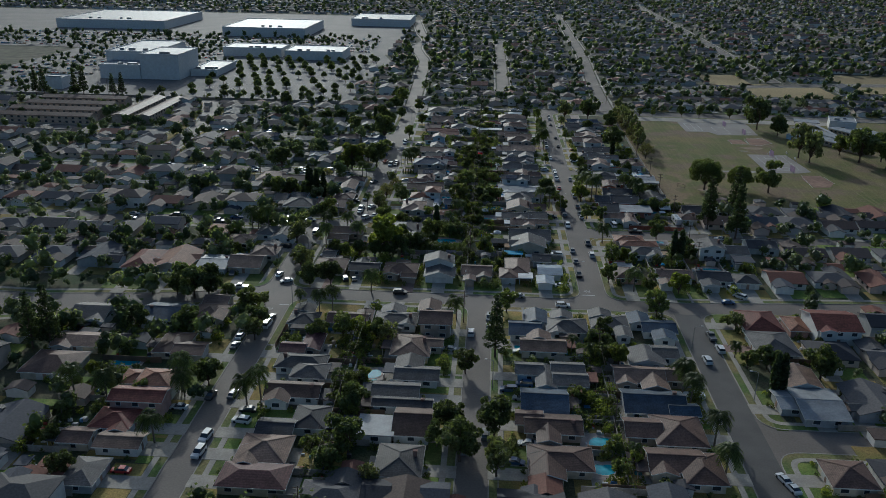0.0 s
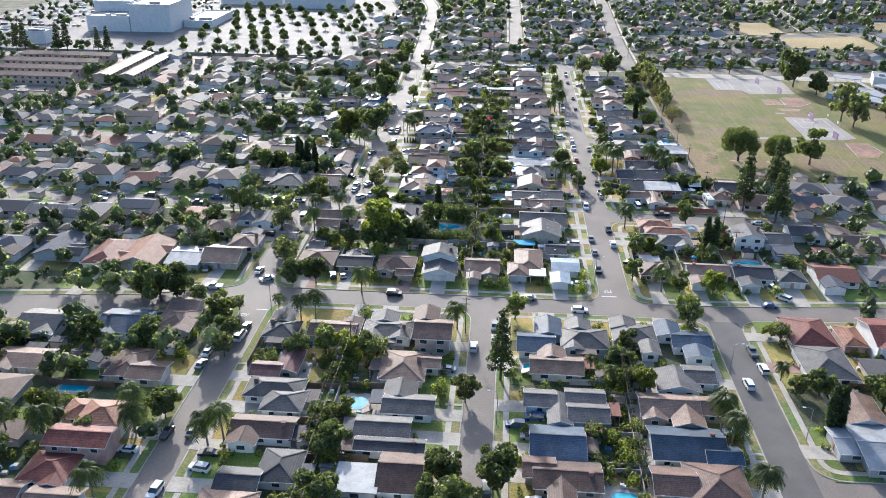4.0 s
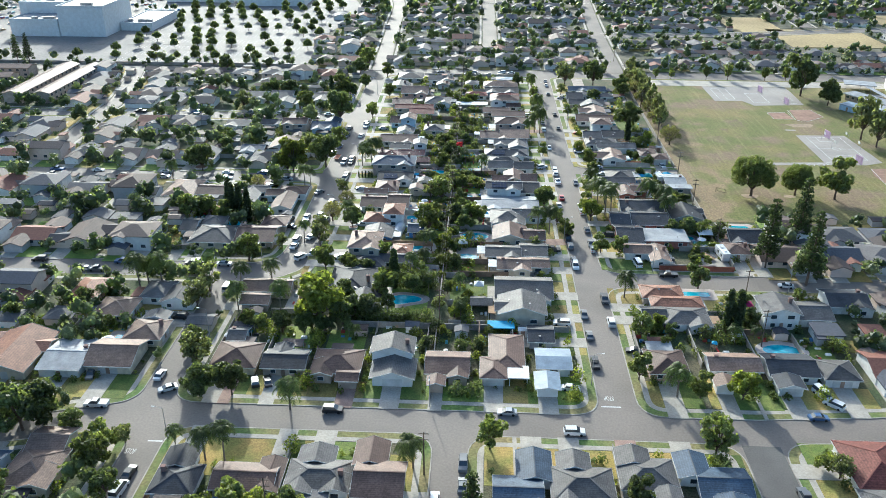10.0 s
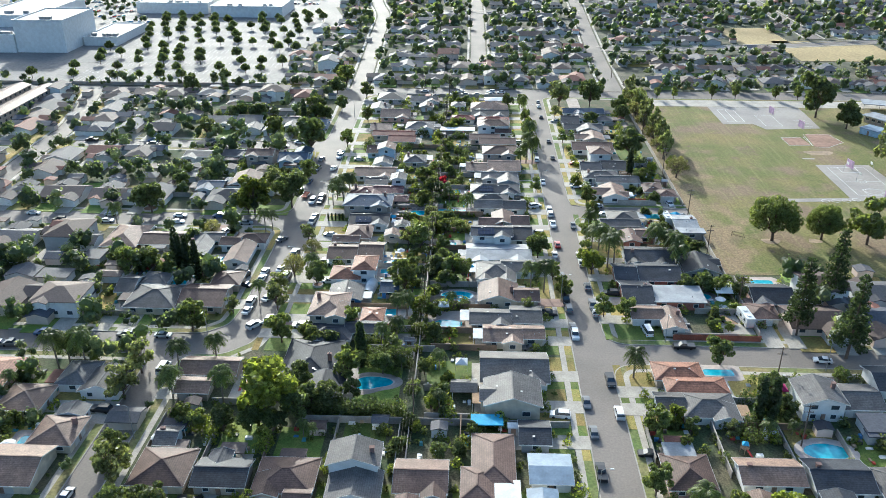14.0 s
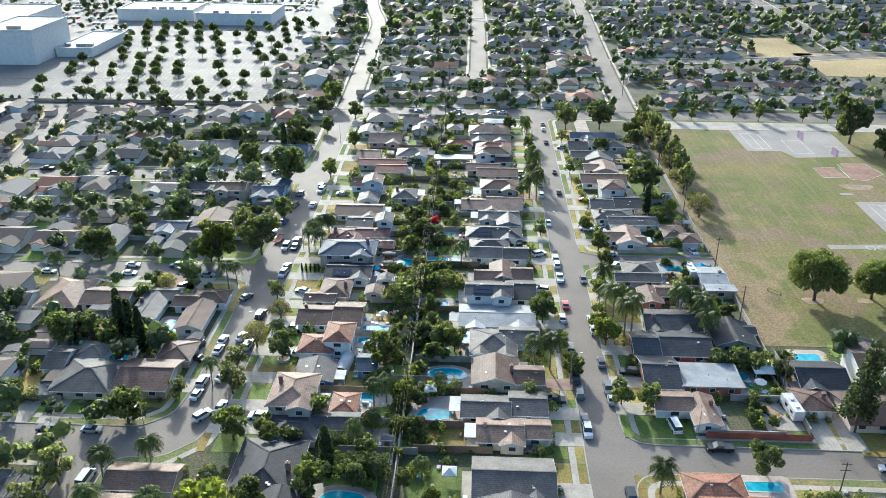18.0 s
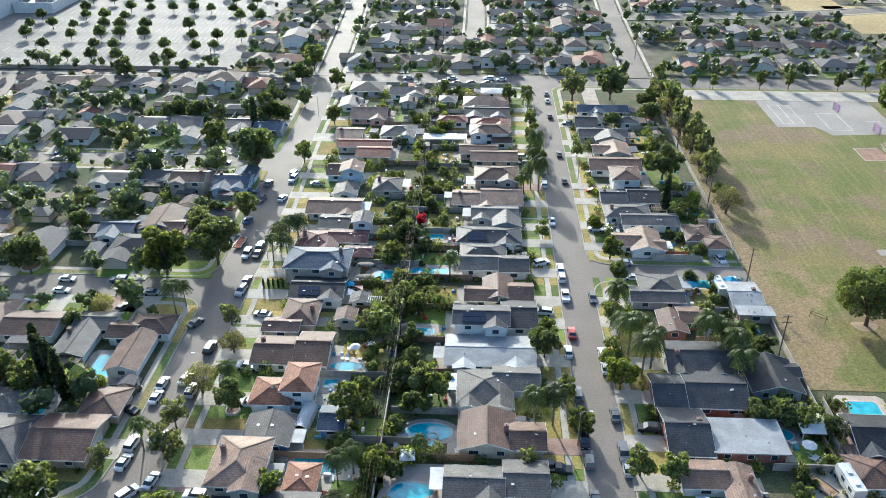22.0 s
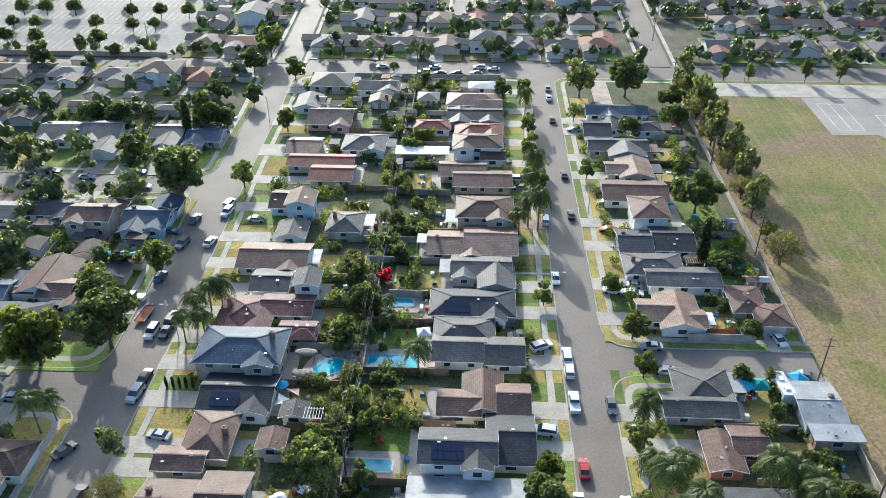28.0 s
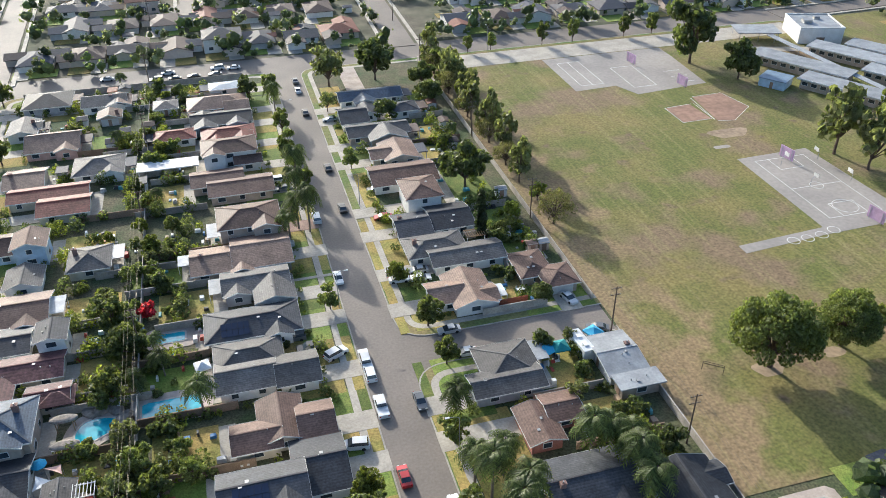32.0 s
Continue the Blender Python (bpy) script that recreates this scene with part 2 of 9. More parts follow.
WALLS = {
    "white": material("white stucco", (0.76, 0.75, 0.72), 0.9, 0.06, 4.0, 0.5, 0.1, second=(0.68, 0.66, 0.62)),
    "cream": material("cream stucco", (0.66, 0.58, 0.45), 0.9, 0.06, 4.0, 0.5, 0.1),
    "beige": material("beige stucco", (0.5, 0.41, 0.33), 0.9, 0.07, 4.0, 0.5, 0.1),
    "grey": material("grey stucco", (0.45, 0.45, 0.46), 0.9, 0.07, 4.0, 0.5, 0.1),
    "pink": material("salmon stucco", (0.6, 0.39, 0.33), 0.9, 0.07, 4.0, 0.5, 0.1),
    "blue": material("blue painted siding", (0.1, 0.27, 0.6), 0.7, 0.08, 4.0, 0.5),
    "pale_blue": material("pale blue siding", (0.5, 0.62, 0.74), 0.8, 0.06, 4.0, 0.5),
    "brick": material("red brick veneer", (0.38, 0.16, 0.12), 0.9, 0.2, 6.0, 0.5),
}
GLASS = material("window glass", (0.05, 0.065, 0.08), 0.08, 0.2, 1.0, spec=0.8)
DOOR = material("painted door", (0.3, 0.2, 0.14), 0.6, 0.1, 3.0, per_object=0.5)
GARAGE = material("garage door", (0.7, 0.69, 0.66), 0.6, 0.05, 2.0, per_object=0.12)
BRICK = material("chimney brick", (0.27, 0.17, 0.14), 0.9, 0.2, 8.0)
VENT = material("vent metal", (0.4, 0.4, 0.4), 0.5, 0.1, 3.0, metal=0.6)
BLOCK = material("garden block wall", (0.4, 0.36, 0.31), 0.9, 0.15, 3.0, 0.4, per_object=0.15)
FENCE = material("weathered fence boards", (0.26, 0.18, 0.12), 0.9, 0.2, 5.0, 0.4, per_object=0.25)
WATER = material("pool water", (0.045, 0.35, 0.45), 0.08, 0.15, 0.6, 0.3, 0.15, second=(0.085, 0.46, 0.55), spec=0.6)
COPING = material("pool coping", (0.6, 0.56, 0.5), 0.8, 0.1, 3.0)
DECK = material("pool deck", (0.5, 0.42, 0.36), 0.85, 0.1, 2.0, 0.3, per_object=0.15)
BARK = material("bark", (0.14, 0.1, 0.075), 0.95, 0.25, 4.0, 0.8, 0.4)
PALM_BARK = material("palm trunk", (0.22, 0.18, 0.14), 0.95, 0.25, 5.0, 0.8, 0.4)
POLE = material("creosoted pole wood", (0.13, 0.095, 0.07), 0.9, 0.2, 4.0, 0.5)
STEEL = material("galvanised steel", (0.42, 0.43, 0.44), 0.45, 0.08, 3.0, metal=0.7)
WIRE = material("bare cable", (0.22, 0.19, 0.15), 0.6, 0.05, 3.0, metal=0.5)
TYRE = material("tyre rubber", (0.02, 0.02, 0.02), 0.8, 0.1, 8.0)
LAMP = material("lamp lens", (0.8, 0.8, 0.78), 0.15, 0.03, 5.0)
TAIL = material("tail lens", (0.4, 0.02, 0.02), 0.2, 0.05, 5.0)
SOLAR = material("solar panel", (0.02, 0.028, 0.06), 0.12, 0.1, 3.0, spec=0.7)
CANVAS = material("canvas", (0.75, 0.75, 0.74), 0.9, 0.08, 3.0, per_object=0.1)
REDWOOD = material("red stained boards", (0.36, 0.12, 0.07), 0.85, 0.15, 5.0, 0.4)
TIMBER = material("bare timber", (0.36, 0.24, 0.14), 0.85, 0.2, 5.0, 0.4)
PLASTIC = material("white plastic", (0.75, 0.75, 0.73), 0.4, 0.05, 3.0)
PLASTIC_RED = material("red plastic", (0.5, 0.05, 0.04), 0.4, 0.05, 3.0)
CANVAS_TEAL = material("teal canvas", (0.05, 0.3, 0.3), 0.85, 0.1, 3.0)
FUCHSIA = material("magenta canvas", (0.45, 0.03, 0.16), 0.85, 0.08, 3.0)
ROCK = material("rough rock", (0.3, 0.26, 0.22), 0.95, 0.3, 2.0, 0.6, 0.6)
CANVAS_BLUE = material("blue canvas", (0.08, 0.38, 0.6), 0.85, 0.1, 3.0)
CAR_PAINT = {k: material(k + " car paint", c, 0.28, 0.03, 5.0, spec=0.7) for k, c in
             dict(white=(0.78, 0.78, 0.77), silver=(0.45, 0.46, 0.47), grey=(0.16, 0.165, 0.17), black=(0.025, 0.025, 0.028), red=(0.45, 0.03, 0.03), blue=(0.06, 0.12, 0.25)).items()}


def leaf_material(name, colour, vary=0.45):
    m = material(name, colour, 0.5, 0.25, 3.0, 0.6, per_object=0.3, per_island=vary, second=[c * s for c, s in zip(colour, (0.7, 0.75, 0.7))])
    n, l = m.node_tree.nodes, m.node_tree.links
    b, out = n["Principled BSDF"], n["Material Output"]
    soft, both = n.new("ShaderNodeBsdfTranslucent"), n.new("ShaderNodeMixShader")
    hsv = next(x for x in n if x.bl_idname == "ShaderNodeHueSaturation")
    warm = n.new("ShaderNodeMixRGB")
    warm.blend_type, warm.inputs[0].default_value, warm.inputs[2].default_value = "MULTIPLY", 1.0, (1.3, 1.35, 0.65, 1)
    l.new(hsv.outputs[0], warm.inputs[1])
    l.new(warm.outputs[0], soft.inputs["Color"])
    both.inputs[0].default_value = 0.58
    l.new(b.outputs[0], both.inputs[1]), l.new(soft.outputs[0], both.inputs[2])
    l.new(both.outputs[0], out.inputs["Surface"])
    return m


LEAVES = {
    "oak": leaf_material("dark broad leaves", (0.142, 0.165, 0.07)),
    "ash": leaf_material("mid green leaves", (0.185, 0.207, 0.075)),
    "lime": leaf_material("yellow green leaves", (0.24, 0.26, 0.055)),
    "olive": leaf_material("grey green leaves", (0.2, 0.21, 0.105)),
    "hedgerow": leaf_material("thin brownish leaves", (0.235, 0.215, 0.1)),
    "palm": leaf_material("palm fronds", (0.14, 0.17, 0.055)),
    "cypress": leaf_material("cypress scales", (0.065, 0.085, 0.042)),
    "flower": leaf_material("magenta blossom", (0.5, 0.04, 0.08)),
}


# ---- helpers of this scene ----
def mesh_of(name, verts, faces, mat):
    me = bpy.data.meshes.new(name)
    me.from_pydata([tuple(v) for v in verts], [], [tuple(f) for f in faces])
    for one in mat if isinstance(mat, (list, tuple)) else [mat]:
        me.materials.append(one)
    me.update()
    return me


def part(name, data, parent, label="", at=None):
    ob = new(name, data)
    ob.parent = parent
    if at is not None:
        ob.location = at
    return tagged(ob, label)


def thing(name, label, category, group="", kind="", at=(0, 0, 0), turn=0.0, data=None):
    ob = new(name, data)
    if data is None:
        ob.empty_display_size = 0.5
    ob.location, ob.rotation_euler = at, (0, 0, turn)
    return tagged(ob, label, category, group, kind)


def box_data(x0, x1, y0, y1, z0, z1):
    v = [(x0, y0, z0), (x1, y0, z0), (x1, y1, z0), (x0, y1, z0), (x0, y0, z1), (x1, y0, z1), (x1, y1, z1), (x0, y1, z1)]
    return v, [(3, 2, 1, 0), (4, 5, 6, 7), (0, 1, 5, 4), (1, 2, 6, 5), (2, 3, 7, 6), (3, 0, 4, 7)]


def joined(pieces):
    verts, faces = [], []
    for v, f in pieces:
        k = len(verts)
        verts += list(v)
        faces += [tuple(i + k for i in q) for q in f]
    return verts, faces


def box_mesh(name, mat, *sizes):
    return mesh_of(name, *joined([box_data(*s) for s in sizes]), mat)


def inset(points, d):
    """A ring of corners (counter-clockwise) moved inwards by d."""
    out, n = [], len(points)
    for k in range(n):
        p, q, r = (Vector(points[(k + j) % n][:2]) for j in (-1, 0, 1))
        a, b = (q - p).normalized(), (r - q).normalized()
        na, nb = Vector((-a.y, a.x)), Vector((-b.y, b.x))
        m = (na + nb).normalized()
        out.append(q + m * (d / max(0.3, m.dot(na))))
    return out


def rounded(points, radius, steps=6):
    out, n = [], len(points)
    for k in range(n):
        p, q, r = (Vector(points[(k + j) % n][:2]) for j in (-1, 0, 1))
        a, b = (p - q), (r - q)
        bend = a.angle(b)
        if bend > 2.8 or radius < 0.05:
            out.append(q)
            continue
        cut = min(radius / math.tan(bend / 2), a.length * 0.45, b.length * 0.45)
        s, e = q + a.normalized() * cut, q + b.normalized() * cut
        for j in range(steps + 1):
            t = j / steps
            out.append(s * (1 - t) ** 2 + q * 2 * t * (1 - t) + e * t * t)
    return out


def prism(ring, z0, z1):
    n = len(ring)
    v = [(p[0], p[1], z0) for p in ring] + [(p[0], p[1], z1) for p in ring]
    return v, [tuple(range(n, 2 * n))] + [(k, (k + 1) % n, n + (k + 1) % n, n + k) for k in range(n)]


def band(outer, inner, z0, z1):
    """A raised ring between two rings of equal count."""
    n = len(outer)
    v = [(p[0], p[1], z0) for p in outer] + [(p[0], p[1], z1) for p in outer] + [(p[0], p[1], z1) for p in inner] + [(p[0], p[1], z0) for p in inner]
    f = []
    for k in range(n):
        j = (k + 1) % n
        f += [(k, j, n + j, n + k), (n + k, n + j, 2 * n + j, 2 * n + k), (2 * n + k, 2 * n + j, 3 * n + j, 3 * n + k)]
    return v, f


def strip(points, width, z0, z1):
    """A slab along a line of points."""
    pts = [Vector(p[:2]) for p in points]
    left, right = [], []
    for k, p in enumerate(pts):
        d = (pts[min(k + 1, len(pts) - 1)] - pts[max(k - 1, 0)]).normalized()
        s = Vector((-d.y, d.x)) * width / 2
        left.append(p + s), right.append(p - s)
    return prism(right + left[::-1], z0, z1)


def smooth_line(points, steps=6):
    out = []
    P = [Vector(p) for p in points]
    for k in range(len(P) - 1):
        a, b, c, d = P[max(k - 1, 0)], P[k], P[k + 1], P[min(k + 2, len(P) - 1)]
        for j in range(steps):
            t = j / steps
            out.append(0.5 * ((2 * b) + (c - a) * t + (2 * a - 5 * b + 4 * c - d) * t * t + (3 * b - a - 3 * c + d) * t ** 3))
    return out + [P[-1]]


# ---- ground, streets and blocks ----
gv, gf = [], []
gx = [-4200, -1200, -400, -100, 100, 400, 1200, 4200]
gy = [-900, -300, 0, 200, 400, 600, 1200, 2400, 4600]
gv = [(x, y, 0.0) for y in gy for x in gx]
gf = [(j * 8 + i, j * 8 + i + 1, (j + 1) * 8 + i + 1, (j + 1) * 8 + i) for j in range(8) for i in range(7)]
tagged(new("ground", mesh_of("ground", gv, gf, GROUND)), "bare town ground with dry weeds reaching the horizon", "ground", kind="structure")
tagged(new("road", box_mesh("road", ASPHALT, (-262, 232, -120, 452, 0.004, 0.03))), "worn grey asphalt residential streets with patched surface", "road", kind="structure")


BLOCKS = []


def block(name, corners, radius=7.0, walk=2.2, yard=YARD, kerb_label="pale concrete kerb"):
    """A city block: kerb, planted strip, pavement and the ground of the yards, each a step of its own."""
    BLOCKS.append(corners)
    base = rounded(corners, radius)
    rings = [base] + [rounded(inset(corners, d), max(radius - d, 0.6)) for d in (0.28, walk, walk + 1.4)]
    tagged(new(name, mesh_of(name, *prism(rings[3], 0.0, 0.1), yard)), "bare yards of a residential block, soil and weeds", "yard", kind="structure")
    tagged(new("kerb", mesh_of("kerb", *band(rings[0], rings[1], 0.0, 0.16), KERB)), kerb_label, "kerb", kind="structure")
    tagged(new("verge", mesh_of("verge", *band(rings[1], rings[2], 0.0, 0.13), VERGE)), "patchy green and straw grass strip between kerb and pavement", "grass strip", kind="structure")
    tagged(new("pavement", mesh_of("pavement", *band(rings[2], rings[3], 0.0, 0.15), CONCRETE)), "pale concrete pavement along the kerb", "pavement", kind="structure")


VERGE = material("verge grass", (0.11, 0.17, 0.04), 0.95, 0.3, 1.6, 0.07, 0.4, second=(0.26, 0.21, 0.09), patch=0.5)
block("block_south_centre", [(-2.3, -118), (57.2, -118), (57.2, 113.3), (-2.3, 113.3)])
block("block_south_west", [(-68.8, -118), (-9.7, -118), (-9.7, 113.3), (-68.8, 113.3)])
block("block_far_south_west", [(-258, -118), (-76.3, -118), (-76.3, 113.0), (-108, 104.5), (-258, 64)])
block("block_south_east", [(66, 46.5), (230, 49), (230, 124), (66, 114)])
block("block_far_south_east", [(66, -118), (230, -118), (230, 39), (66, 37)])
block("block_centre", [(-72.5, 121.8), (28.2, 121.8), (28.2, 437.5), (-57.2, 437.5), (-55.7, 400), (-55.2, 365), (-54, 330), (-52.8, 290), (-52.8, 203), (-56, 190), (-62, 184.2), (-72.5, 184)])
block("block_east_south", [(37.0, 121.8), (64, 122), (230, 136), (230, 184), (37.0, 184)])
block("block_east_middle", [(37.0, 193), (230, 193), (230, 277.9), (37.0, 277.9)])
block("block_east_north", [(37.0, 286.2), (230, 286.2), (230, 437.5), (37.0, 437.5)])
tagged(new("block_east_link", box_mesh("block_east_link", YARD, (79, 230, 277.2, 287.0, 0.0, 0.125))), "bare soil at the end of a short side street", "yard", kind="structure")
block("block_west_north", [(-258, 357), (-64.6, 357), (-65, 400), (-66.5, 437.5), (-258, 441)])
block("block_west_upper", [(-258, 274), (-63.4, 275), (-64, 300), (-66.5, 347), (-258, 347)])
block("block_west_middle", [(-258, 194), (-70, 194), (-64, 199), (-62.8, 210), (-63.2, 265), (-258, 263)])
block("block_west_lower", [(-258, 112), (-154, 108.5), (-108, 113.5), (-80.2, 121.8), (-80, 184), (-258, 184)])
tagged(new("road_resurfaced", mesh_of("road_resurfaced", *strip([(61.6, 113), (61.6, 80), (61.6, 30), (61.6, -110)], 8.3, 0.028, 0.036), ASPHALT_NEW)), "freshly resurfaced dark asphalt side street", "road", kind="structure")
FAR_ROADS = [
    [(-62, 448), (-65, 520), (-69, 600), (-73, 680), (-84, 740), (-92, 800), (-84, 850), (-98, 930), (-120, 1100)],
    [(3.5, 519), (3, 600), (2, 700), (0, 860)], [(77, 450), (79, 540), (82.5, 630), (88, 760), (90, 900), (95, 1250)],
    [(-60, 700), (0, 700), (88, 705)], [(-84, 860), (0, 862), (90, 870), (400, 890)], [(83, 560), (180, 570), (330, 600), (600, 620)],
    [(88, 760), (250, 775), (600, 800)], [(230, 444), (420, 452), (900, 470)], [(-262, 444), (-520, 440), (-1100, 450)],
    [(240, 600), (250, 900), (260, 1500)], [(420, 452), (440, 900), (450, 1700)], [(-120, 1100), (300, 1120), (1000, 1150)], [(650, 460), (680, 1600)],
    [(230, 188.5), (700, 180)], [(230, 129), (700, 150)], [(-258, 189), (-600, 195)], [(-258, 100), (-600, 60)], [(-258, 269), (-600, 275)], [(-258, 352), (-600, 360)],
]
for k, line in enumerate(FAR_ROADS):
    tagged(new("far_road", mesh_of("far_road", *strip(smooth_line(line), 9.5, 0.0, 0.18 + 0.004 * k), ASPHALT)), "sunlit asphalt street among distant houses", "road", kind="structure")
    for side in (-6.6, 6.6):
        pts = [Vector(p) for p in smooth_line(line)]
        off = []
        for i, p in enumerate(pts):
            d = (pts[min(i + 1, len(pts) - 1)] - pts[max(i - 1, 0)]).normalized()
            off.append(p + Vector((-d.y, d.x)) * side)
        tagged(new("far_pavement", mesh_of("far_pavement", *strip(off, 1.4, 0.0, 0.31 + 0.004 * k), CONCRETE)), "pale pavement beside a distant street", "pavement", kind="structure")
tagged(new("far_road", mesh_of("far_road", *prism([Vector((3.5 + 10 * math.cos(a), 519 + 9 * math.sin(a))) for a in np.linspace(0, 2 * math.pi, 24)[:-1]], 0.0, 0.3), ASPHALT)), "round asphalt end of a cul-de-sac", "road", kind="structure")


# ---- houses ----
SHARED = {}


def central(x, y):
    """Whether a place lies in the blocks that the camera passes nearest."""
    return -56 < x < 80 and 150 < y < 345



def shared(key, make):
    if key not in SHARED:
        SHARED[key] = make()
    return SHARED[key]


def roof_data(w, d, ridge, z, pitch=0.36, over=0.5, thick=0.2):
    """A roof over a w x d plan: ridge along x or y, hip (h) or flat (f)."""
    X, Y = w / 2 + over, d / 2 + over
    if ridge == "f":
        return box_data(-X, X, -Y, Y, z, z + 0.28), 0.28, []
    if ridge == "h":
        rise = min(X, Y) * pitch
        if X >= Y:
            top = [(-(X - Y) - 0.05, 0), ((X - Y) + 0.05, 0)]
        else:
            top = [(0, -(Y - X) - 0.05), (0, (Y - X) + 0.05)]
    elif ridge == "x":
        rise, top = Y * pitch, [(-X, 0), (X, 0)]
    else:
        rise, top = X * pitch, [(0, -Y), (0, Y)]
    eave = [(-X, -Y, z), (X, -Y, z), (X, Y, z), (-X, Y, z)]
    a, b = (*top[0], z + rise), (*top[1], z + rise)
    if (ridge == "x") or (ridge == "h" and X >= Y):
        faces = [(0, 1, 5, 4), (2, 3, 4, 5), (3, 0, 4), (1, 2, 5)]
    else:
        faces = [(0, 1, 4), (1, 2, 5, 4), (2, 3, 5), (3, 0, 4, 5)]
    upper = eave + [a, b]
    lower = [(x, y, zz - thick) for x, y, zz in upper]
    f = list(faces) + [tuple(i + 6 for i in reversed(q)) for q in faces]
    if ridge == "h":
        rim = [(0, 1), (1, 2), (2, 3), (3, 0)]
    elif ridge == "x":
        f = [(0, 1, 5, 4), (2, 3, 4, 5), (10, 11, 7, 6), (11, 10, 9, 8)]
        rim = [(0, 1), (2, 3), (1, 5), (5, 2), (3, 4), (4, 0)]
    else:
        f = [(1, 2, 5, 4), (3, 0, 4, 5), (10, 11, 8, 7), (11, 10, 6, 9)]
        rim = [(1, 2), (3, 0), (0, 4), (4, 1), (2, 5), (5, 3)]
    f += [(q, p, p + 6, q + 6) for p, q in rim]
    lines = [(a, b)]
    if ridge == "h":
        lines += [(eave[0], a), (eave[3], a if X >= Y else b), (eave[1], b if X >= Y else a), (eave[2], b)]
    return (upper + lower, f), rise, lines


def ridge_data(lines, width=0.16):
    out = []
    for a, b in lines:
        a, b = Vector(a), Vector(b)
        d = (b - a).normalized()
        s = d.cross(Vector((0, 0, 1))).normalized() * width
        up = Vector((0, 0, 0.05))
        v = [a - s, a + s, b + s, b - s, a - s + up, a + s + up, b + s + up, b - s + up]
        out.append((v, [(4, 5, 6, 7), (0, 1, 5, 4), (1, 2, 6, 5), (2, 3, 7, 6), (3, 0, 4, 7)]))
    return joined(out)


def fascia_data(w, d, ridge, z, pitch, over):
    """Thin boards along the edges of a roof."""
    X, Y = w / 2 + over + 0.015, d / 2 + over + 0.015
    loop = [(-X, -Y, z), (X, -Y, z), (X, Y, z), (-X, Y, z)]
    if ridge == "x":
        loop = loop[:2] + [(X, 0, z + Y * pitch)] + loop[2:] + [(-X, 0, z + Y * pitch)]
    elif ridge == "y":
        loop = [loop[0], (0, -Y, z + X * pitch), loop[1], loop[2], (0, Y, z + X * pitch), loop[3]]
    out = [(a + math.copysign(0.03, a) if abs(a) > 0.99 * X else a, b + math.copysign(0.03, b) if abs(b) > 0.99 * Y else b, c) for a, b, c in loop]
    n = len(loop)
    v = [(a, b, c + 0.03) for a, b, c in loop] + [(a, b, c + 0.03) for a, b, c in out] + [(a, b, c - 0.23) for a, b, c in out] + [(a, b, c - 0.23) for a, b, c in loop]
    f = []
    for k in range(n):
        m = (k + 1) % n
        f += [(k, n + k, n + m, m), (n + k, 2 * n + k, 2 * n + m, n + m), (2 * n + k, 3 * n + k, 3 * n + m, 2 * n + m)]
    return v, f


def wall_data(w, d, ridge, h, rise, over=0.5):
    X, Y = w / 2, d / 2
    v, f = box_data(-X, X, -Y, Y, 0, h)
    f = [q for q in f if q != (4, 5, 6, 7)] + [(4, 5, 6, 7)]
    if ridge == "x":
        top = h - 0.22 + rise * (Y / (Y + over))
        v += [(-X, 0, top), (X, 0, top)]
        f += [(7, 4, 8), (5, 6, 9)]
    elif ridge == "y":
        top = h - 0.22 + rise * (X / (X + over))
        v += [(0, -Y, top), (0, Y, top)]
        f += [(4, 5, 8), (6, 7, 9)]
    return v, f


def window_parts(parent, x, y, z, face, w=1.5, h=1.1):
    """A framed window with a dark pane, sill included, on a wall that faces n, s, e or w."""
    def ring(name, mats):
        W, H, b = w / 2 + 0.09, h / 2 + 0.09, 0.06
        v = [(-W, 0.02, -H), (W, 0.02, -H), (W, 0.02, H), (-W, 0.02, H), (-W, -b, -H), (W, -b, -H), (W, -b, H), (-W, -b, H)]
        v += [(-w / 2, -b, -h / 2), (w / 2, -b, -h / 2), (w / 2, -b, h / 2), (-w / 2, -b, h / 2), (-w / 2, -0.02, -h / 2), (w / 2, -0.02, -h / 2), (w / 2, -0.02, h / 2), (-w / 2, -0.02, h / 2)]
        f = []
        for k in range(4):
            j = (k + 1) % 4
            f += [(k, j, 4 + j, 4 + k), (4 + k, 4 + j, 8 + j, 8 + k), (8 + k, 8 + j, 12 + j, 12 + k)]
        me = mesh_of(name, v, f + [(12, 13, 14, 15)], mats)
        me.polygons[12].material_index = len(mats) - 1
        return me

    def frame_mesh():
        return ring("window", [TRIM])

    def whole_mesh():
        return ring("window", [TRIM, GLASS])
    split = central(parent.location.x, parent.location.y)
    ob = part("window", shared(("window", w, h, split), frame_mesh if split else whole_mesh), parent, "", (x, y, z))
    ob.rotation_euler = (0, 0, {"s": 0, "e": math.pi / 2, "n": math.pi, "w": -math.pi / 2}[face])
    if split:
        part("pane", shared(("pane", w, h), lambda: box_mesh("pane", GLASS, (-w / 2 + 0.02, w / 2 - 0.02, -0.045, -0.022, -h / 2 + 0.02, h / 2 - 0.02))), ob)
    return ob


def garage_mesh():
    rows = [(-2.4, 2.4, -0.05, 0.0, 0.54 * k + 0.02, 0.54 * k + 0.52) for k in range(4)]
    return box_mesh("garage_door", GARAGE, *rows, (-2.4, 2.4, -0.02, 0.0, 0.0, 2.18))


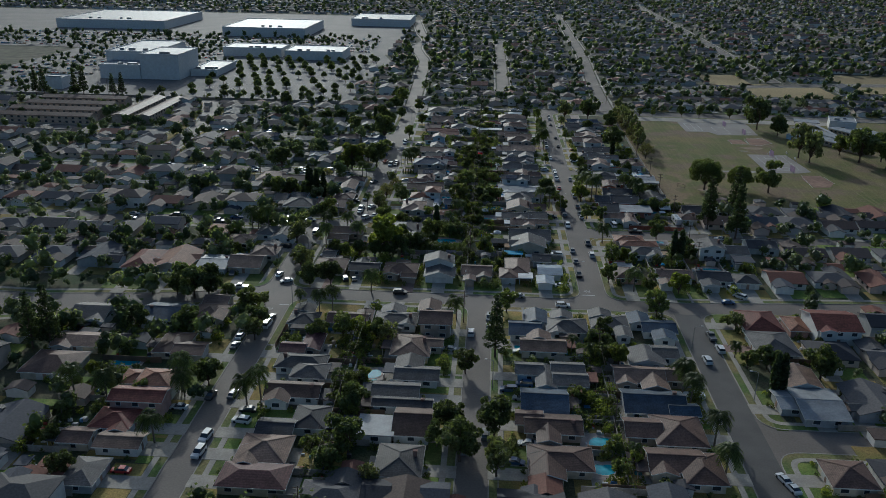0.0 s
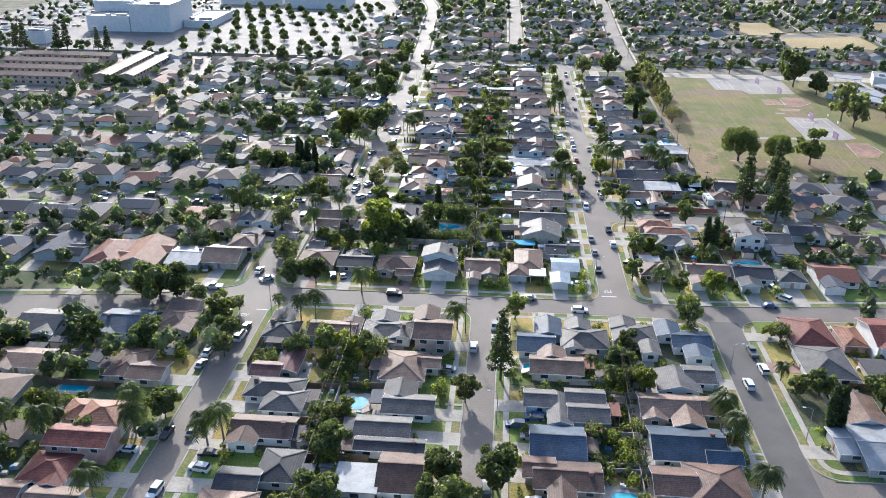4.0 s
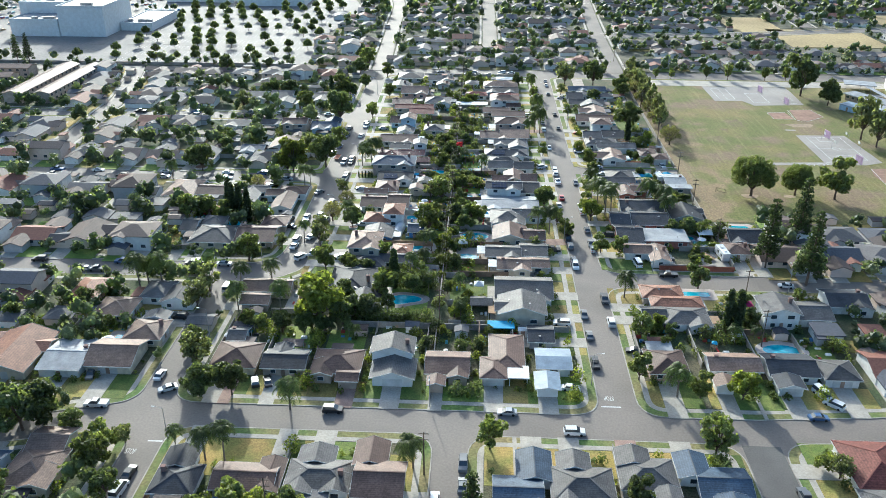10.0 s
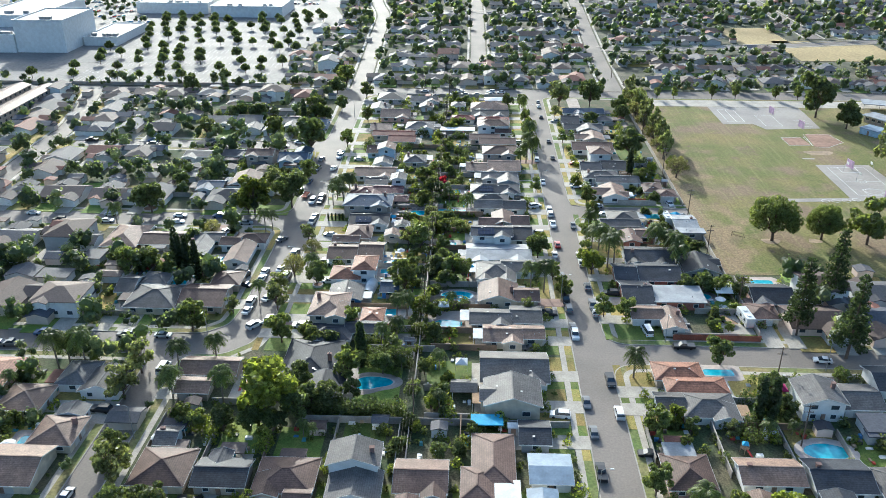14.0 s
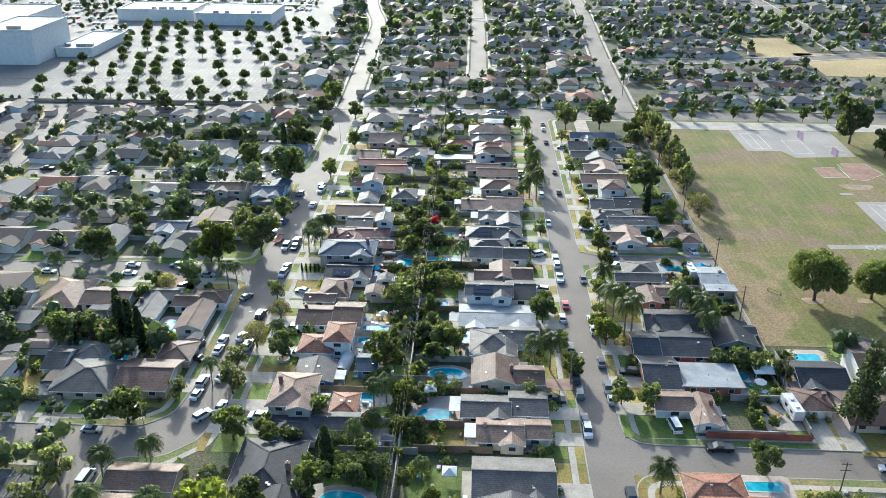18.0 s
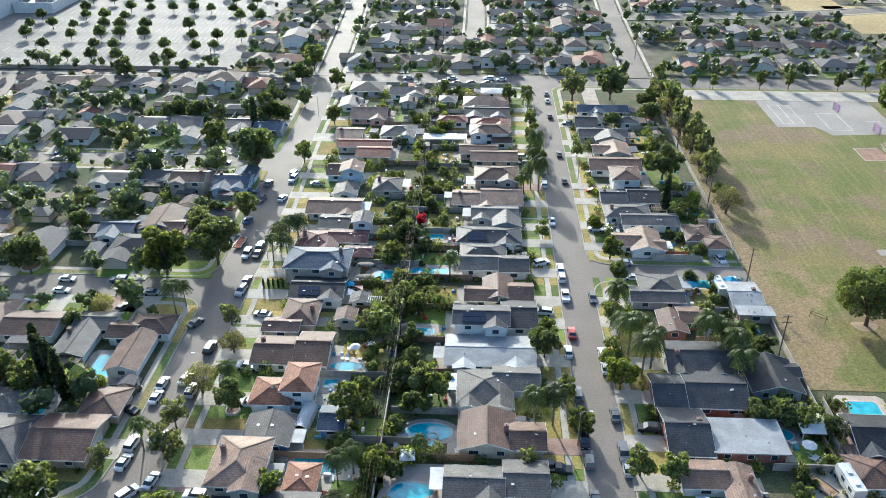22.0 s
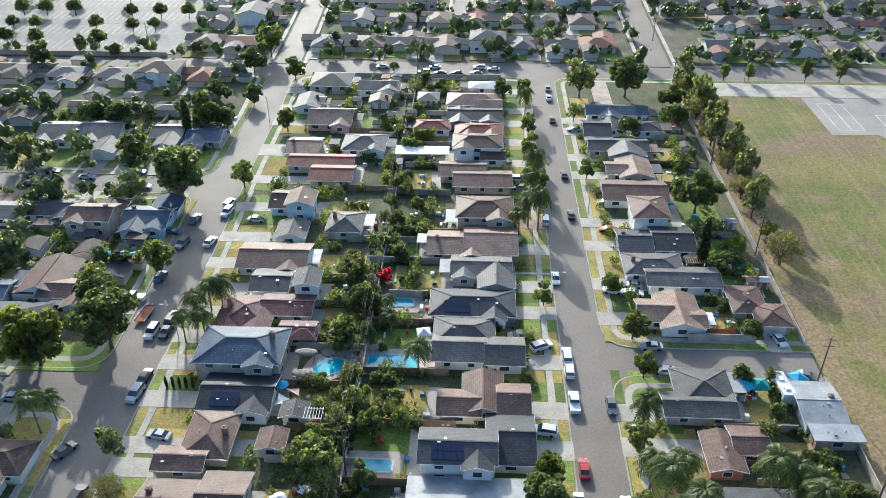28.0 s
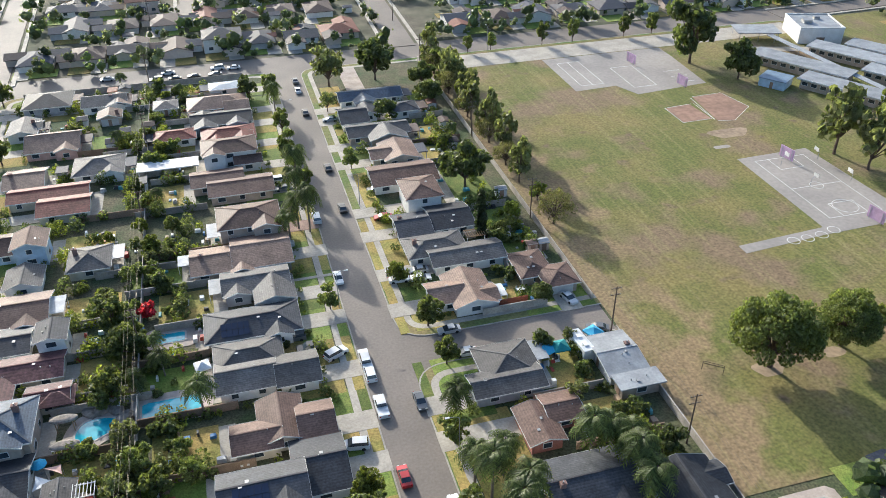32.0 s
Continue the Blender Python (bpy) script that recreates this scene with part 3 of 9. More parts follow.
STOREY = 2.5
HOUSE_COUNT = [0]
POOLS = []
ROOF_WORDS = dict(grey="grey shingle", dark="charcoal shingle", brown="brown shingle", tan="tan shingle", red="red tile", orange="terracotta tile", maroon="maroon tile", navy="slate blue shingle", white="pale flat", blue="pale blue sheet")
PLANS = []


def house(front, roof, wall, *wings, group="houses of the estate", solar=False, chimney=None, note=""):
    """Wings: x, y, width, depth in plan, ridge and storeys; the first is the main one."""
    HOUSE_COUNT[0] += 1
    rnd = random.Random(HOUSE_COUNT[0] * 7 + 1)
    cx, cy = wings[0][0], wings[0][1]
    tall = max(w[5] for w in wings)
    story = "two-storey" if tall > 1.5 else "single-storey"
    root = thing("house", f"{story} {wall.replace('_', ' ')} house with {ROOF_WORDS[roof]} roof{note}", "house", group, at=(cx, cy, 0.1))
    PLANS.append((front, [w[:4] for w in wings]))
    pitch = rnd.uniform(0.29, 0.37) if roof not in ("white", "blue") else 0.16
    side = {"e": (1, 0), "w": (-1, 0), "n": (0, 1), "s": (0, -1)}

    def covered(x, y, skip):
        return any(k != skip and abs(x - o[0]) < o[2] / 2 + 0.1 and abs(y - o[1]) < o[3] / 2 + 0.1 for k, o in enumerate(wings))
    for k, (x, y, w, d, ridge, storeys) in enumerate(wings):
        h = STOREY * storeys + 0.12 * k
        (rv, rf), rise, lines = roof_data(w, d, ridge, h, pitch, over=0.62 + 0.07 * k)
        at = (x - cx, y - cy, 0)
        part("wall", mesh_of("wall", *wall_data(w, d, ridge, h, rise, 0.62 + 0.07 * k), WALLS[wall]), root, "", at)
        top = part("roof", mesh_of("roof", rv, rf, ROOFS["white" if ridge == "f" else roof]), root, ROOF_WORDS[roof] + " roof", at)
        if lines and roof not in ("blue",) and -110 < x < 100 and 20 < y < 400:
            part("ridge_cap", mesh_of("ridge_cap", *ridge_data(lines), CAPS[roof]), top)
        if ridge != "f":
            part("fascia", mesh_of("fascia", *fascia_data(w, d, ridge, h, pitch, 0.62 + 0.07 * k), TRIM), top)
        for j in range(rnd.choice((1, 2, 3)) if central(x, y) else 0):
            vx, vy = rnd.uniform(-0.35, 0.35) * w, rnd.uniform(-0.35, 0.1) * d
            slope = (d / 2 - abs(vy)) if ridge in "xh" else (w / 2 - abs(vx))
            if ridge == "h":
                slope = min(w / 2 - abs(vx), d / 2 - abs(vy))
            z = h + (slope * pitch if ridge != "f" else 0.25)
            kind = rnd.random()
            data = shared("vent", lambda: box_mesh("roof_vent", VENT, (-0.22, 0.22, -0.22, 0.22, -0.2, 0.22), (-0.28, 0.28, -0.28, 0.28, 0.22, 0.28))) if kind < 0.5 else \
                shared("stack", lambda: mesh_of("roof_vent", *prism([(0.09 * math.cos(a), 0.09 * math.sin(a)) for a in np.linspace(0, 2 * math.pi, 9)[:-1]], -0.2, 0.5), VENT))
            part("roof_vent", data, top, "", (vx, vy, z))
        for f in ("s", "w" if x > 5 else "e") if central(x, y) else ("s",):
            sx, sy = side[f]
            length = w if sy else d
            count = max(1, int(length / 4.2))
            for s in range(storeys if isinstance(storeys, int) else 1):
                for j in range(count):
                    t = (j + 0.5) / count * length - length / 2
                    px, py = x + sx * w / 2 + (t if sy else 0), y + sy * d / 2 + (t if sx else 0)
                    if covered(px + sx * 0.3, py + sy * 0.3, k) or (s == 0 and f == front and k == len(wings) - 1):
                        continue
                    window_parts(root, px - cx + sx * 0.012, py - cy + sy * 0.012, 1.42 + STOREY * s, f, rnd.choice((1.2, 1.5, 1.8)), 1.1)
    # cross gables, white fascia boards and covered patios
    if central(cx, cy) or rnd.random() < 0.5:
        x, y, w, d, ridge, storeys = wings[0]
        h = STOREY * storeys + 0.05
        if ridge in "xh" and d > 7 and w > 9:
            for ox in ((rnd.choice((-1, 1)) * w * 0.27,) if rnd.random() < 0.7 else (-w * 0.3, w * 0.3)):
                gw, gd = min(rnd.uniform(4.2, 5.8), d * 0.66), d / 2 + rnd.uniform(0.9, 1.8)
                oy = -gd / 2
                if covered(x + ox, y - d / 2 - 1.2, 0) or covered(x + ox - 2, y - d / 2 - 1.2, 0) or covered(x + ox + 2, y - d / 2 - 1.2, 0):
                    continue
                (rv, rf), rise, lines = roof_data(gw, gd, "y", h, pitch, over=0.4)
                part("wall", mesh_of("wall", *wall_data(gw, gd, "y", h, rise, 0.4), WALLS[wall]), root, "", (ox, oy, 0))
                top = part("roof", mesh_of("roof", rv, rf, ROOFS[roof]), root, ROOF_WORDS[roof] + " gable", (ox, oy, 0))
                part("fascia", mesh_of("fascia", *fascia_data(gw, gd, "y", h, pitch, 0.4), TRIM), top)
                window_parts(root, ox, oy - gd / 2 - 0.012, 1.42 + STOREY * (int(storeys) - 1), "s", 1.5, 1.1)
        elif ridge == "y" and w > 7 and d > 9:
            for s in rnd.choice(((1,), (-1,), (1, -1))):
                gd, gw = min(rnd.uniform(4.2, 5.8), w * 0.66), w / 2 + rnd.uniform(0.9, 1.8)
                ox, oy = s * gw / 2, rnd.uniform(-0.25, 0.2) * d
                if any(covered(x + s * (w / 2 + 1.2), y + oy + q, 0) for q in (-2, 0, 2)):
                    continue
                (rv, rf), rise, lines = roof_data(gw, gd, "x", h, pitch, over=0.4)
                part("wall", mesh_of("wall", *wall_data(gw, gd, "x", h, rise, 0.4), WALLS[wall]), root, "", (ox, oy, 0))
                top = part("roof", mesh_of("roof", rv, rf, ROOFS[roof]), root, ROOF_WORDS[roof] + " gable", (ox, oy, 0))
                part("fascia", mesh_of("fascia", *fascia_data(gw, gd, "x", h, pitch, 0.4), TRIM), top)
    if central(cx, cy):
        x, y, w, d, ridge, storeys = wings[0]
        bx, by = -side[front][0], -side[front][1]
        px, py = x + bx * (w / 2 + 1.6) + (rnd.uniform(-0.2, 0.2) * w if by else 0), y + by * (d / 2 + 1.6) + (rnd.uniform(-0.2, 0.2) * d if bx else 0)
        if w > 7 and d > 6 and rnd.random() < 0.65 and not any(covered(px + i, py + j, 0) for i in (-2, 0, 2) for j in (-2, 0, 2)):
            hx, hy = (1.55, rnd.uniform(1.8, 3.2)) if bx else (rnd.uniform(1.8, 3.2), 1.55)
            cover = part("patio_cover", box_mesh("patio_cover", rnd.choice((CANVAS, CANVAS, ROOFS["white"], TIMBER)), (-hx, hx, -hy, hy, 2.3, 2.42)), root, "flat patio cover on posts", (px - cx, py - cy, 0))
            for i, j in (((bx, 1), (bx, -1)) if bx else ((1, by), (-1, by))):
                part("post", shared("patio_post", lambda: box_mesh("post", TRIM, (-0.06, 0.06, -0.06, 0.06, -0.05, 2.3))), cover, "", (i * (hx - 0.1), j * (hy - 0.1), 0))
    # garage in the last wing, front door beside it
    x, y, w, d, ridge, storeys = wings[-1]
    sx, sy = side[front]
    turn = {"s": 0, "e": math.pi / 2, "n": math.pi, "w": -math.pi / 2}[front]
    span = w if sy else d
    if span > 5.2:
        g = part("garage_door", shared("garage", garage_mesh), root, "panelled garage door", (x + sx * (w / 2 + 0.012) - cx, y + sy * (d / 2 + 0.012) - cy, 0.02))
        g.rotation_euler = (0, 0, turn)
    x, y, w, d, ridge, storeys = wings[0]
    for t in (0.0, 0.3, -0.3):
        px, py = x + sx * w / 2 + (t * w if sy else 0), y + sy * d / 2 + (t * d if sx else 0)
        if not covered(px + sx * 0.3, py + sy * 0.3, 0):
            dr = part("front_door", shared("front_door", lambda: box_mesh("front_door", DOOR, (-0.48, 0.48, -0.09, 0.0, 0.0, 2.05), (-0.3, 0.3, -0.11, 0.0, 0.3, 0.9), (-0.3, 0.3, -0.11, 0.0, 1.1, 1.85))), root, "", (px - cx + sx * 0.014, py - cy + sy * 0.014, 0.0))
            dr.rotation_euler = (0, 0, turn)
            break
    if chimney if chimney is not None else rnd.random() < 0.3:
        x, y, w, d, ridge, storeys = wings[0]
        px, py = rnd.choice((-1, 1)) * w * 0.36, rnd.uniform(-0.1, 0.2) * d
        h = STOREY * storeys + min(w, d) * 0.5 * pitch + 0.7
        stack = part("chimney", shared(("chimney", round(h, 1)), lambda: box_mesh("chimney", BRICK, (-0.45, 0.45, -0.35, 0.35, 1.0, h), (-0.53, 0.53, -0.43, 0.43, h - 0.12, h + 0.05))), root, "brick chimney", (px, py, 0))
        if central(x, y):
            part("flue", shared("flue", lambda: mesh_of("flue", *prism([(0.14 * math.cos(a), 0.14 * math.sin(a)) for a in np.linspace(0, 2 * math.pi, 9)[:-1]], 0, 0.35), VENT)), stack, "", (0, 0, h + 0.05))
    if solar:
        x, y, w, d, ridge, storeys = wings[0]
        h = STOREY * storeys
        for j in range(5):
            for i in range(2):
                depth = -d / 2 + 0.9 + 1.5 * i if ridge in "xh" else -d * 0.3 + 1.05 * j
                px = -w * 0.32 + 1.08 * j if ridge in "xh" else -w / 2 + 0.9 + 1.6 * i
                z = h + ((d / 2 + 0.62 + depth) if ridge in "xh" else (w / 2 + 0.62 + px)) * pitch + 0.1
                p = part("solar_panel", shared("solar", lambda: box_mesh("solar_panel", SOLAR, (-0.5, 0.5, -0.72, 0.72, 0, 0.04))), root, "dark blue solar panel", (px, depth, z))
                p.rotation_euler = (math.atan(pitch), 0, 0) if ridge in "xh" else (0, -math.atan(pitch), math.radians(0))
    return root


# ---- trees ----
def crown_data(rnd, lobes, leaf, per, flat=1.0):
    """Leaf sprays gathered round several lobes (x, y, z, radius), denser at their skins."""
    g = np.random.RandomState(rnd)
    vs, n = [], 0
    for x, y, z, r in lobes:
        k = int(per * (r * r))
        d = g.normal(size=(k, 3))
        d /= np.linalg.norm(d, axis=1)[:, None]
        rad = r * (0.55 + 0.5 * g.rand(k) ** 0.5)
        c = d * rad[:, None] * np.array([1, 1, flat]) + (x, y, z)
        a = d * 0.8 + g.normal(size=(k, 3)) * 0.55
        a /= np.linalg.norm(a, axis=1)[:, None]
        u = np.cross(a, g.normal(size=(k, 3)))
        u /= np.linalg.norm(u, axis=1)[:, None]
        w = np.cross(a, u)
        s = leaf * (0.6 + 0.8 * g.rand(k))[:, None]
        vs.append(np.stack([c - u * s - w * s * 0.45, c + u * s * 0.3 - w * s * 0.8, c + u * s + w * s * 0.4, c - u * s * 0.2 + w * s * 0.85], 1))
    v = np.concatenate(vs).reshape(-1, 3)
    f = np.arange(len(v)).reshape(-1, 4)
    return v.tolist(), f.tolist()


def limb_data(path, r0, r1, sides=7):
    v, f = [], []
    for k, p in enumerate(path):
        p = Vector(p)
        r = r0 + (r1 - r0) * k / (len(path) - 1)
        d = (Vector(path[min(k + 1, len(path) - 1)]) - Vector(path[max(k - 1, 0)])).normalized()
        a = d.orthogonal().normalized()
        b = d.cross(a)
        v += [p + (a * math.cos(t) + b * math.sin(t)) * r for t in np.linspace(0, 2 * math.pi, sides + 1)[:-1]]
    for k in range(len(path) - 1):
        f += [(k * sides + j, k * sides + (j + 1) % sides, (k + 1) * sides + (j + 1) % sides, (k + 1) * sides + j) for j in range(sides)]
    return v, f


def broad_tree(kind, seed, tall, wide, leaf=0.31, per=92):
    rnd = random.Random(seed)
    bole = tall * rnd.uniform(0.14, 0.22)
    lobes, limbs = [], [limb_data([(0, 0, -0.1), (rnd.uniform(-.1, .1), rnd.uniform(-.1, .1), bole * 0.6), (0, 0, bole * 1.2)], 0.028 * tall, 0.017 * tall)]
    count = 20 if wide > 4 else 9
    for k in range(count):
        a = k * 2.399 + rnd.uniform(-0.4, 0.4)
        out = wide / 2 * rnd.uniform(0.3, 0.8) if k else 0.0
        z = tall * rnd.uniform(0.33, 0.86) * (1.04 - 0.26 * (2 * out / wide) ** 2) if k else tall * 0.8
        r = wide / 2 * (rnd.uniform(0.19, 0.37) if wide > 4 else rnd.uniform(0.3, 0.5))
        c = (out * math.cos(a), out * math.sin(a), min(z, tall - r * 0.8))
        lobes.append((*c, r))
        limbs.append(limb_data([(0, 0, bole), (c[0] * 0.45, c[1] * 0.45, (bole + c[2]) * 0.52), (c[0] * 0.9, c[1] * 0.9, c[2])], 0.013 * tall, 0.004 * tall, 5))
    return lobes, mesh_of("trunk", *joined(limbs), BARK), mesh_of("crown", *crown_data(seed, lobes, leaf, per, 0.85), LEAVES[kind])


def spreading_tree(kind, seed, tall, wide, lobe_count, lobe, leaf, per, low):
    """Many small clumps on long limbs, hanging low at the rim, with gaps between them."""
    rnd = random.Random(seed)
    bole = tall * 0.16
    lobes, limbs = [], [limb_data([(0, 0, -0.2), (0.1, 0.05, 0.5), (0.15, -0.1, bole), (0, 0, bole * 1.5)], 0.045 * tall, 0.024 * tall, 9)]
    for k in range(lobe_count):
        t = (k + 0.5) / lobe_count
        a, up = k * 2.399 + rnd.uniform(-0.3, 0.3), 1 - 1.9 * t * rnd.uniform(0.75, 1.0)
        out = wide / 2 * math.sqrt(max(0.05, 1 - max(up, 0) ** 2)) * rnd.uniform(0.55, 0.9)
        mid = tall * (low + 1) / 2
        c = (out * math.cos(a), out * math.sin(a), mid + (tall * (1 - low) / 2 - lobe * 0.6) * up * rnd.uniform(0.8, 1.0))
        lobes.append((*c, lobe * rnd.uniform(0.7, 1.25)))
        limbs.append(limb_data([(0, 0, bole), (c[0] * 0.4, c[1] * 0.4, (bole + c[2]) * 0.56), (c[0] * 0.92, c[1] * 0.92, c[2])], 0.013 * tall, 0.004 * tall, 5))
    return lobes, mesh_of("trunk", *joined(limbs), BARK), mesh_of("crown", *crown_data(seed, lobes, leaf, per, 0.8), LEAVES[kind])


def cypress_tree(seed, tall, wide):
    rnd = random.Random(seed)
    lobes = []
    for k in range(10):
        t = k / 9
        r = wide / 2 * (0.35 + 0.65 * math.sin(math.pi * (0.18 + 0.72 * t)))
        lobes.append((rnd.uniform(-.12, .12), rnd.uniform(-.12, .12), 0.6 + t * (tall - 1.0), r))
    return None, mesh_of("trunk", *limb_data([(0, 0, -0.1), (0, 0, tall * 0.8)], 0.2, 0.05), BARK), mesh_of("crown", *crown_data(seed, lobes, 0.28, 170, 1.0), LEAVES["cypress"])


def pine_tree(seed, tall, wide):
    rnd = random.Random(seed)
    lobes, limbs = [], [limb_data([(0, 0, -0.1), (0.15, 0, tall * 0.5), (0, 0.1, tall * 0.97)], 0.3, 0.06)]
    for k in range(64):
        t = 0.2 + 0.77 * k / 63
        a, out = k * 2.4, wide / 2 * (1.05 - t) * rnd.uniform(0.55, 1.05) + 0.25
        c = (out * math.cos(a), out * math.sin(a), tall * t + rnd.uniform(-0.4, 0.4))
        lobes.append((*c, 0.5 + 0.75 * (1 - t)))
        limbs.append(limb_data([(0, 0, tall * t - 0.4), c], 0.07, 0.02, 4))
    return None, mesh_of("trunk", *joined(limbs), BARK), mesh_of("crown", *crown_data(seed, lobes, 0.22, 62, 0.6), LEAVES["cypress"])


def palm_tree(seed, tall, spread, fronds=40):
    """A slender trunk with arching fronds, each with two rows of drooping leaflets."""
    rnd = random.Random(seed)
    lean = rnd.uniform(-0.5, 0.5)
    trunk = limb_data([(0, 0, -0.1), (lean * 0.3, 0, tall * 0.5), (lean, 0, tall)], 0.22, 0.14)
    v, f = [], []
    for k in range(fronds):
        a, lift = k * 2.399, rnd.uniform(-0.5, 1.25)
        side = Vector((-math.sin(a), math.cos(a), 0))
        reach_out = spread * rnd.uniform(0.85, 1.2)
        line = []
        for j in range(13):
            t = j / 12
            r = reach_out * t * (0.98 - 0.3 * abs(lift - 0.3) * t)
            line.append(Vector((lean + r * math.cos(a), r * math.sin(a), tall + reach_out * (0.65 * lift * t - 0.8 * t * t))))
        for j in range(1, 12):
            t = j / 12
            p, q = line[j], line[j + 1]
            along = q - p
            size = reach_out * (0.1 + 0.19 * math.sin(math.pi * min(1.0, t * 0.95 + 0.1)))
            for s in (-1, 1):
                tip = p + side * s * size + along * 1.3 + Vector((0, 0, -size * rnd.uniform(0.35, 0.75)))
                n = len(v)
                v += [p, p + along * 0.85, tip]
                f.append((n, n + 1, n + 2) if s > 0 else (n + 1, n, n + 2))
    return None, mesh_of("trunk", *trunk, PALM_BARK), mesh_of("crown", v, f, LEAVES["palm"])


TREE_KINDS = {}


def tree_kind(key, name, label, made, category="tree"):
    _, trunk, crown = made
    TREE_KINDS[key] = (name, label, trunk, crown, category)


for n in range(3):
    for far in (False, True):
        k = "far_" if far else ""
        leaf, per = (0.36, 56) if far else (0.27, 94)
        tree_kind(f"{k}oak{n}", "broadleaf_tree", "dense dark green broadleaf tree beside the houses", broad_tree("oak", 11 + n, 9.0, 8.5, leaf, per * 1.15))
        tree_kind(f"{k}ash{n}", "street_tree", "mid green street tree with an uneven crown", broad_tree("ash", 31 + n, 7.5, 6.0, leaf, per * 1.2))
        tree_kind(f"{k}olive{n}", "garden_tree", "grey green garden tree with thin open crown", broad_tree("olive", 51 + n, 6.5, 5.0, leaf * 0.95, per * 0.8))
        tree_kind(f"{k}lime{n}", "garden_tree", "yellow green leafy tree in a yard", broad_tree("lime", 71 + n, 7.0, 6.4, leaf, per * 1.25))
    tree_kind(f"bush{n}", "shrub", "dark green rounded garden shrub", broad_tree("ash", 91 + n, 2.6, 3.0, 0.2, 190), "shrub")
    tree_kind(f"darkbush{n}", "shrub", "deep green clipped garden shrub", broad_tree("oak", 95 + n, 2.8, 3.2, 0.2, 190), "shrub")
    tree_kind(f"palm{n}", "palm_tree", "feather palm with slender trunk and drooping fronds", palm_tree(111 + n, 7.0 + 1.2 * n, 3.3), "palm")
    tree_kind(f"cypress{n}", "cypress_tree", "narrow dark Italian cypress", cypress_tree(131 + n, 9.5, 2.0), "cypress")
    tree_kind(f"pine{n}", "pine_tree", "tall ragged dark conifer beside the road", pine_tree(151 + n, 17.0, 5.2), "conifer")
tree_kind("field", "oak_tree", "broad spreading oak with low hanging clumps on the playing field", spreading_tree("ash", 181, 14.0, 16.6, 46, 1.95, 0.24, 92, 0.15))
for n in range(2):
    tree_kind(f"thin{n}", "wispy_tree", "thin brownish tree along the field wall", spreading_tree("hedgerow", 191 + n, 7.8, 8.2, 30, 1.0, 0.15, 92, 0.18))
tree_kind("blossom", "flowering_shrub", "bougainvillea shrub covered in magenta blossom", broad_tree("flower", 171, 2.4, 3.2, 0.24, 130), "shrub")
TREE_RND = random.Random(5)


def lot_tree(x, y, scale, z=0.17):
    """A small tree far off, crown and trunk in one."""
    def make():
        rnd = random.Random(3)
        lobes = [(1.6 * math.cos(k * 1.26), 1.6 * math.sin(k * 1.26), 5.0 + rnd.uniform(-0.8, 0.8), 2.0) for k in range(5)] + [(0, 0, 6.6, 2.0)]
        crown, trunk = crown_data(7, lobes, 0.75, 13, 0.9), limb_data([(0, 0, -0.1), (0, 0, 4.5)], 0.22, 0.14, 5)
        me = mesh_of("lot_tree", *joined([crown, trunk]), [LEAVES["oak"], BARK])
        for k in range(len(crown[1]), len(me.polygons)):
            me.polygons[k].material_index = 1
        return me
    ob = thing("car_park_tree", "small dark rounded tree in the car park", "tree", "car park trees", at=(x, y, z), turn=TREE_RND.uniform(0, 6.28), data=shared("lot_tree", make))
    ob.scale = (scale, scale, scale * 0.9)
    return ob


def tree(key, x, y, scale=1.0, tall=1.0, z=0.1, group="trees of the estate"):
    for _, ws in PLANS:
        for w in ws:
            ax, ay = w[2] / 2 + 1.3 - abs(x - w[0]), w[3] / 2 + 1.3 - abs(y - w[1])
            if ax > 0 and ay > 0:
                if ax < ay:
                    x += math.copysign(ax, x - w[0])
                else:
                    y += math.copysign(ay, y - w[1])
    if key in ("oak", "ash", "olive", "lime") and not (-112 < x < 135 and 0 < y < 340):
        key = "far_" + key
    if key + "0" in TREE_KINDS:
        key += str(TREE_RND.randrange(2 if key == "thin" else 3))
    name, label, trunk, crown, category = TREE_KINDS[key]
    size = "small" if scale < 0.75 else "large" if scale > 1.3 else ""
    low = category == "shrub"
    root = thing(name, (size + " " + label).strip(), category, group, at=(x, y, z), turn=TREE_RND.uniform(0, 6.28), data=crown if low else None)
    root.scale = (scale, scale, scale * tall)
    if low:
        return root
    part("trunk", trunk, root)
    part("crown", crown, root)
    return root


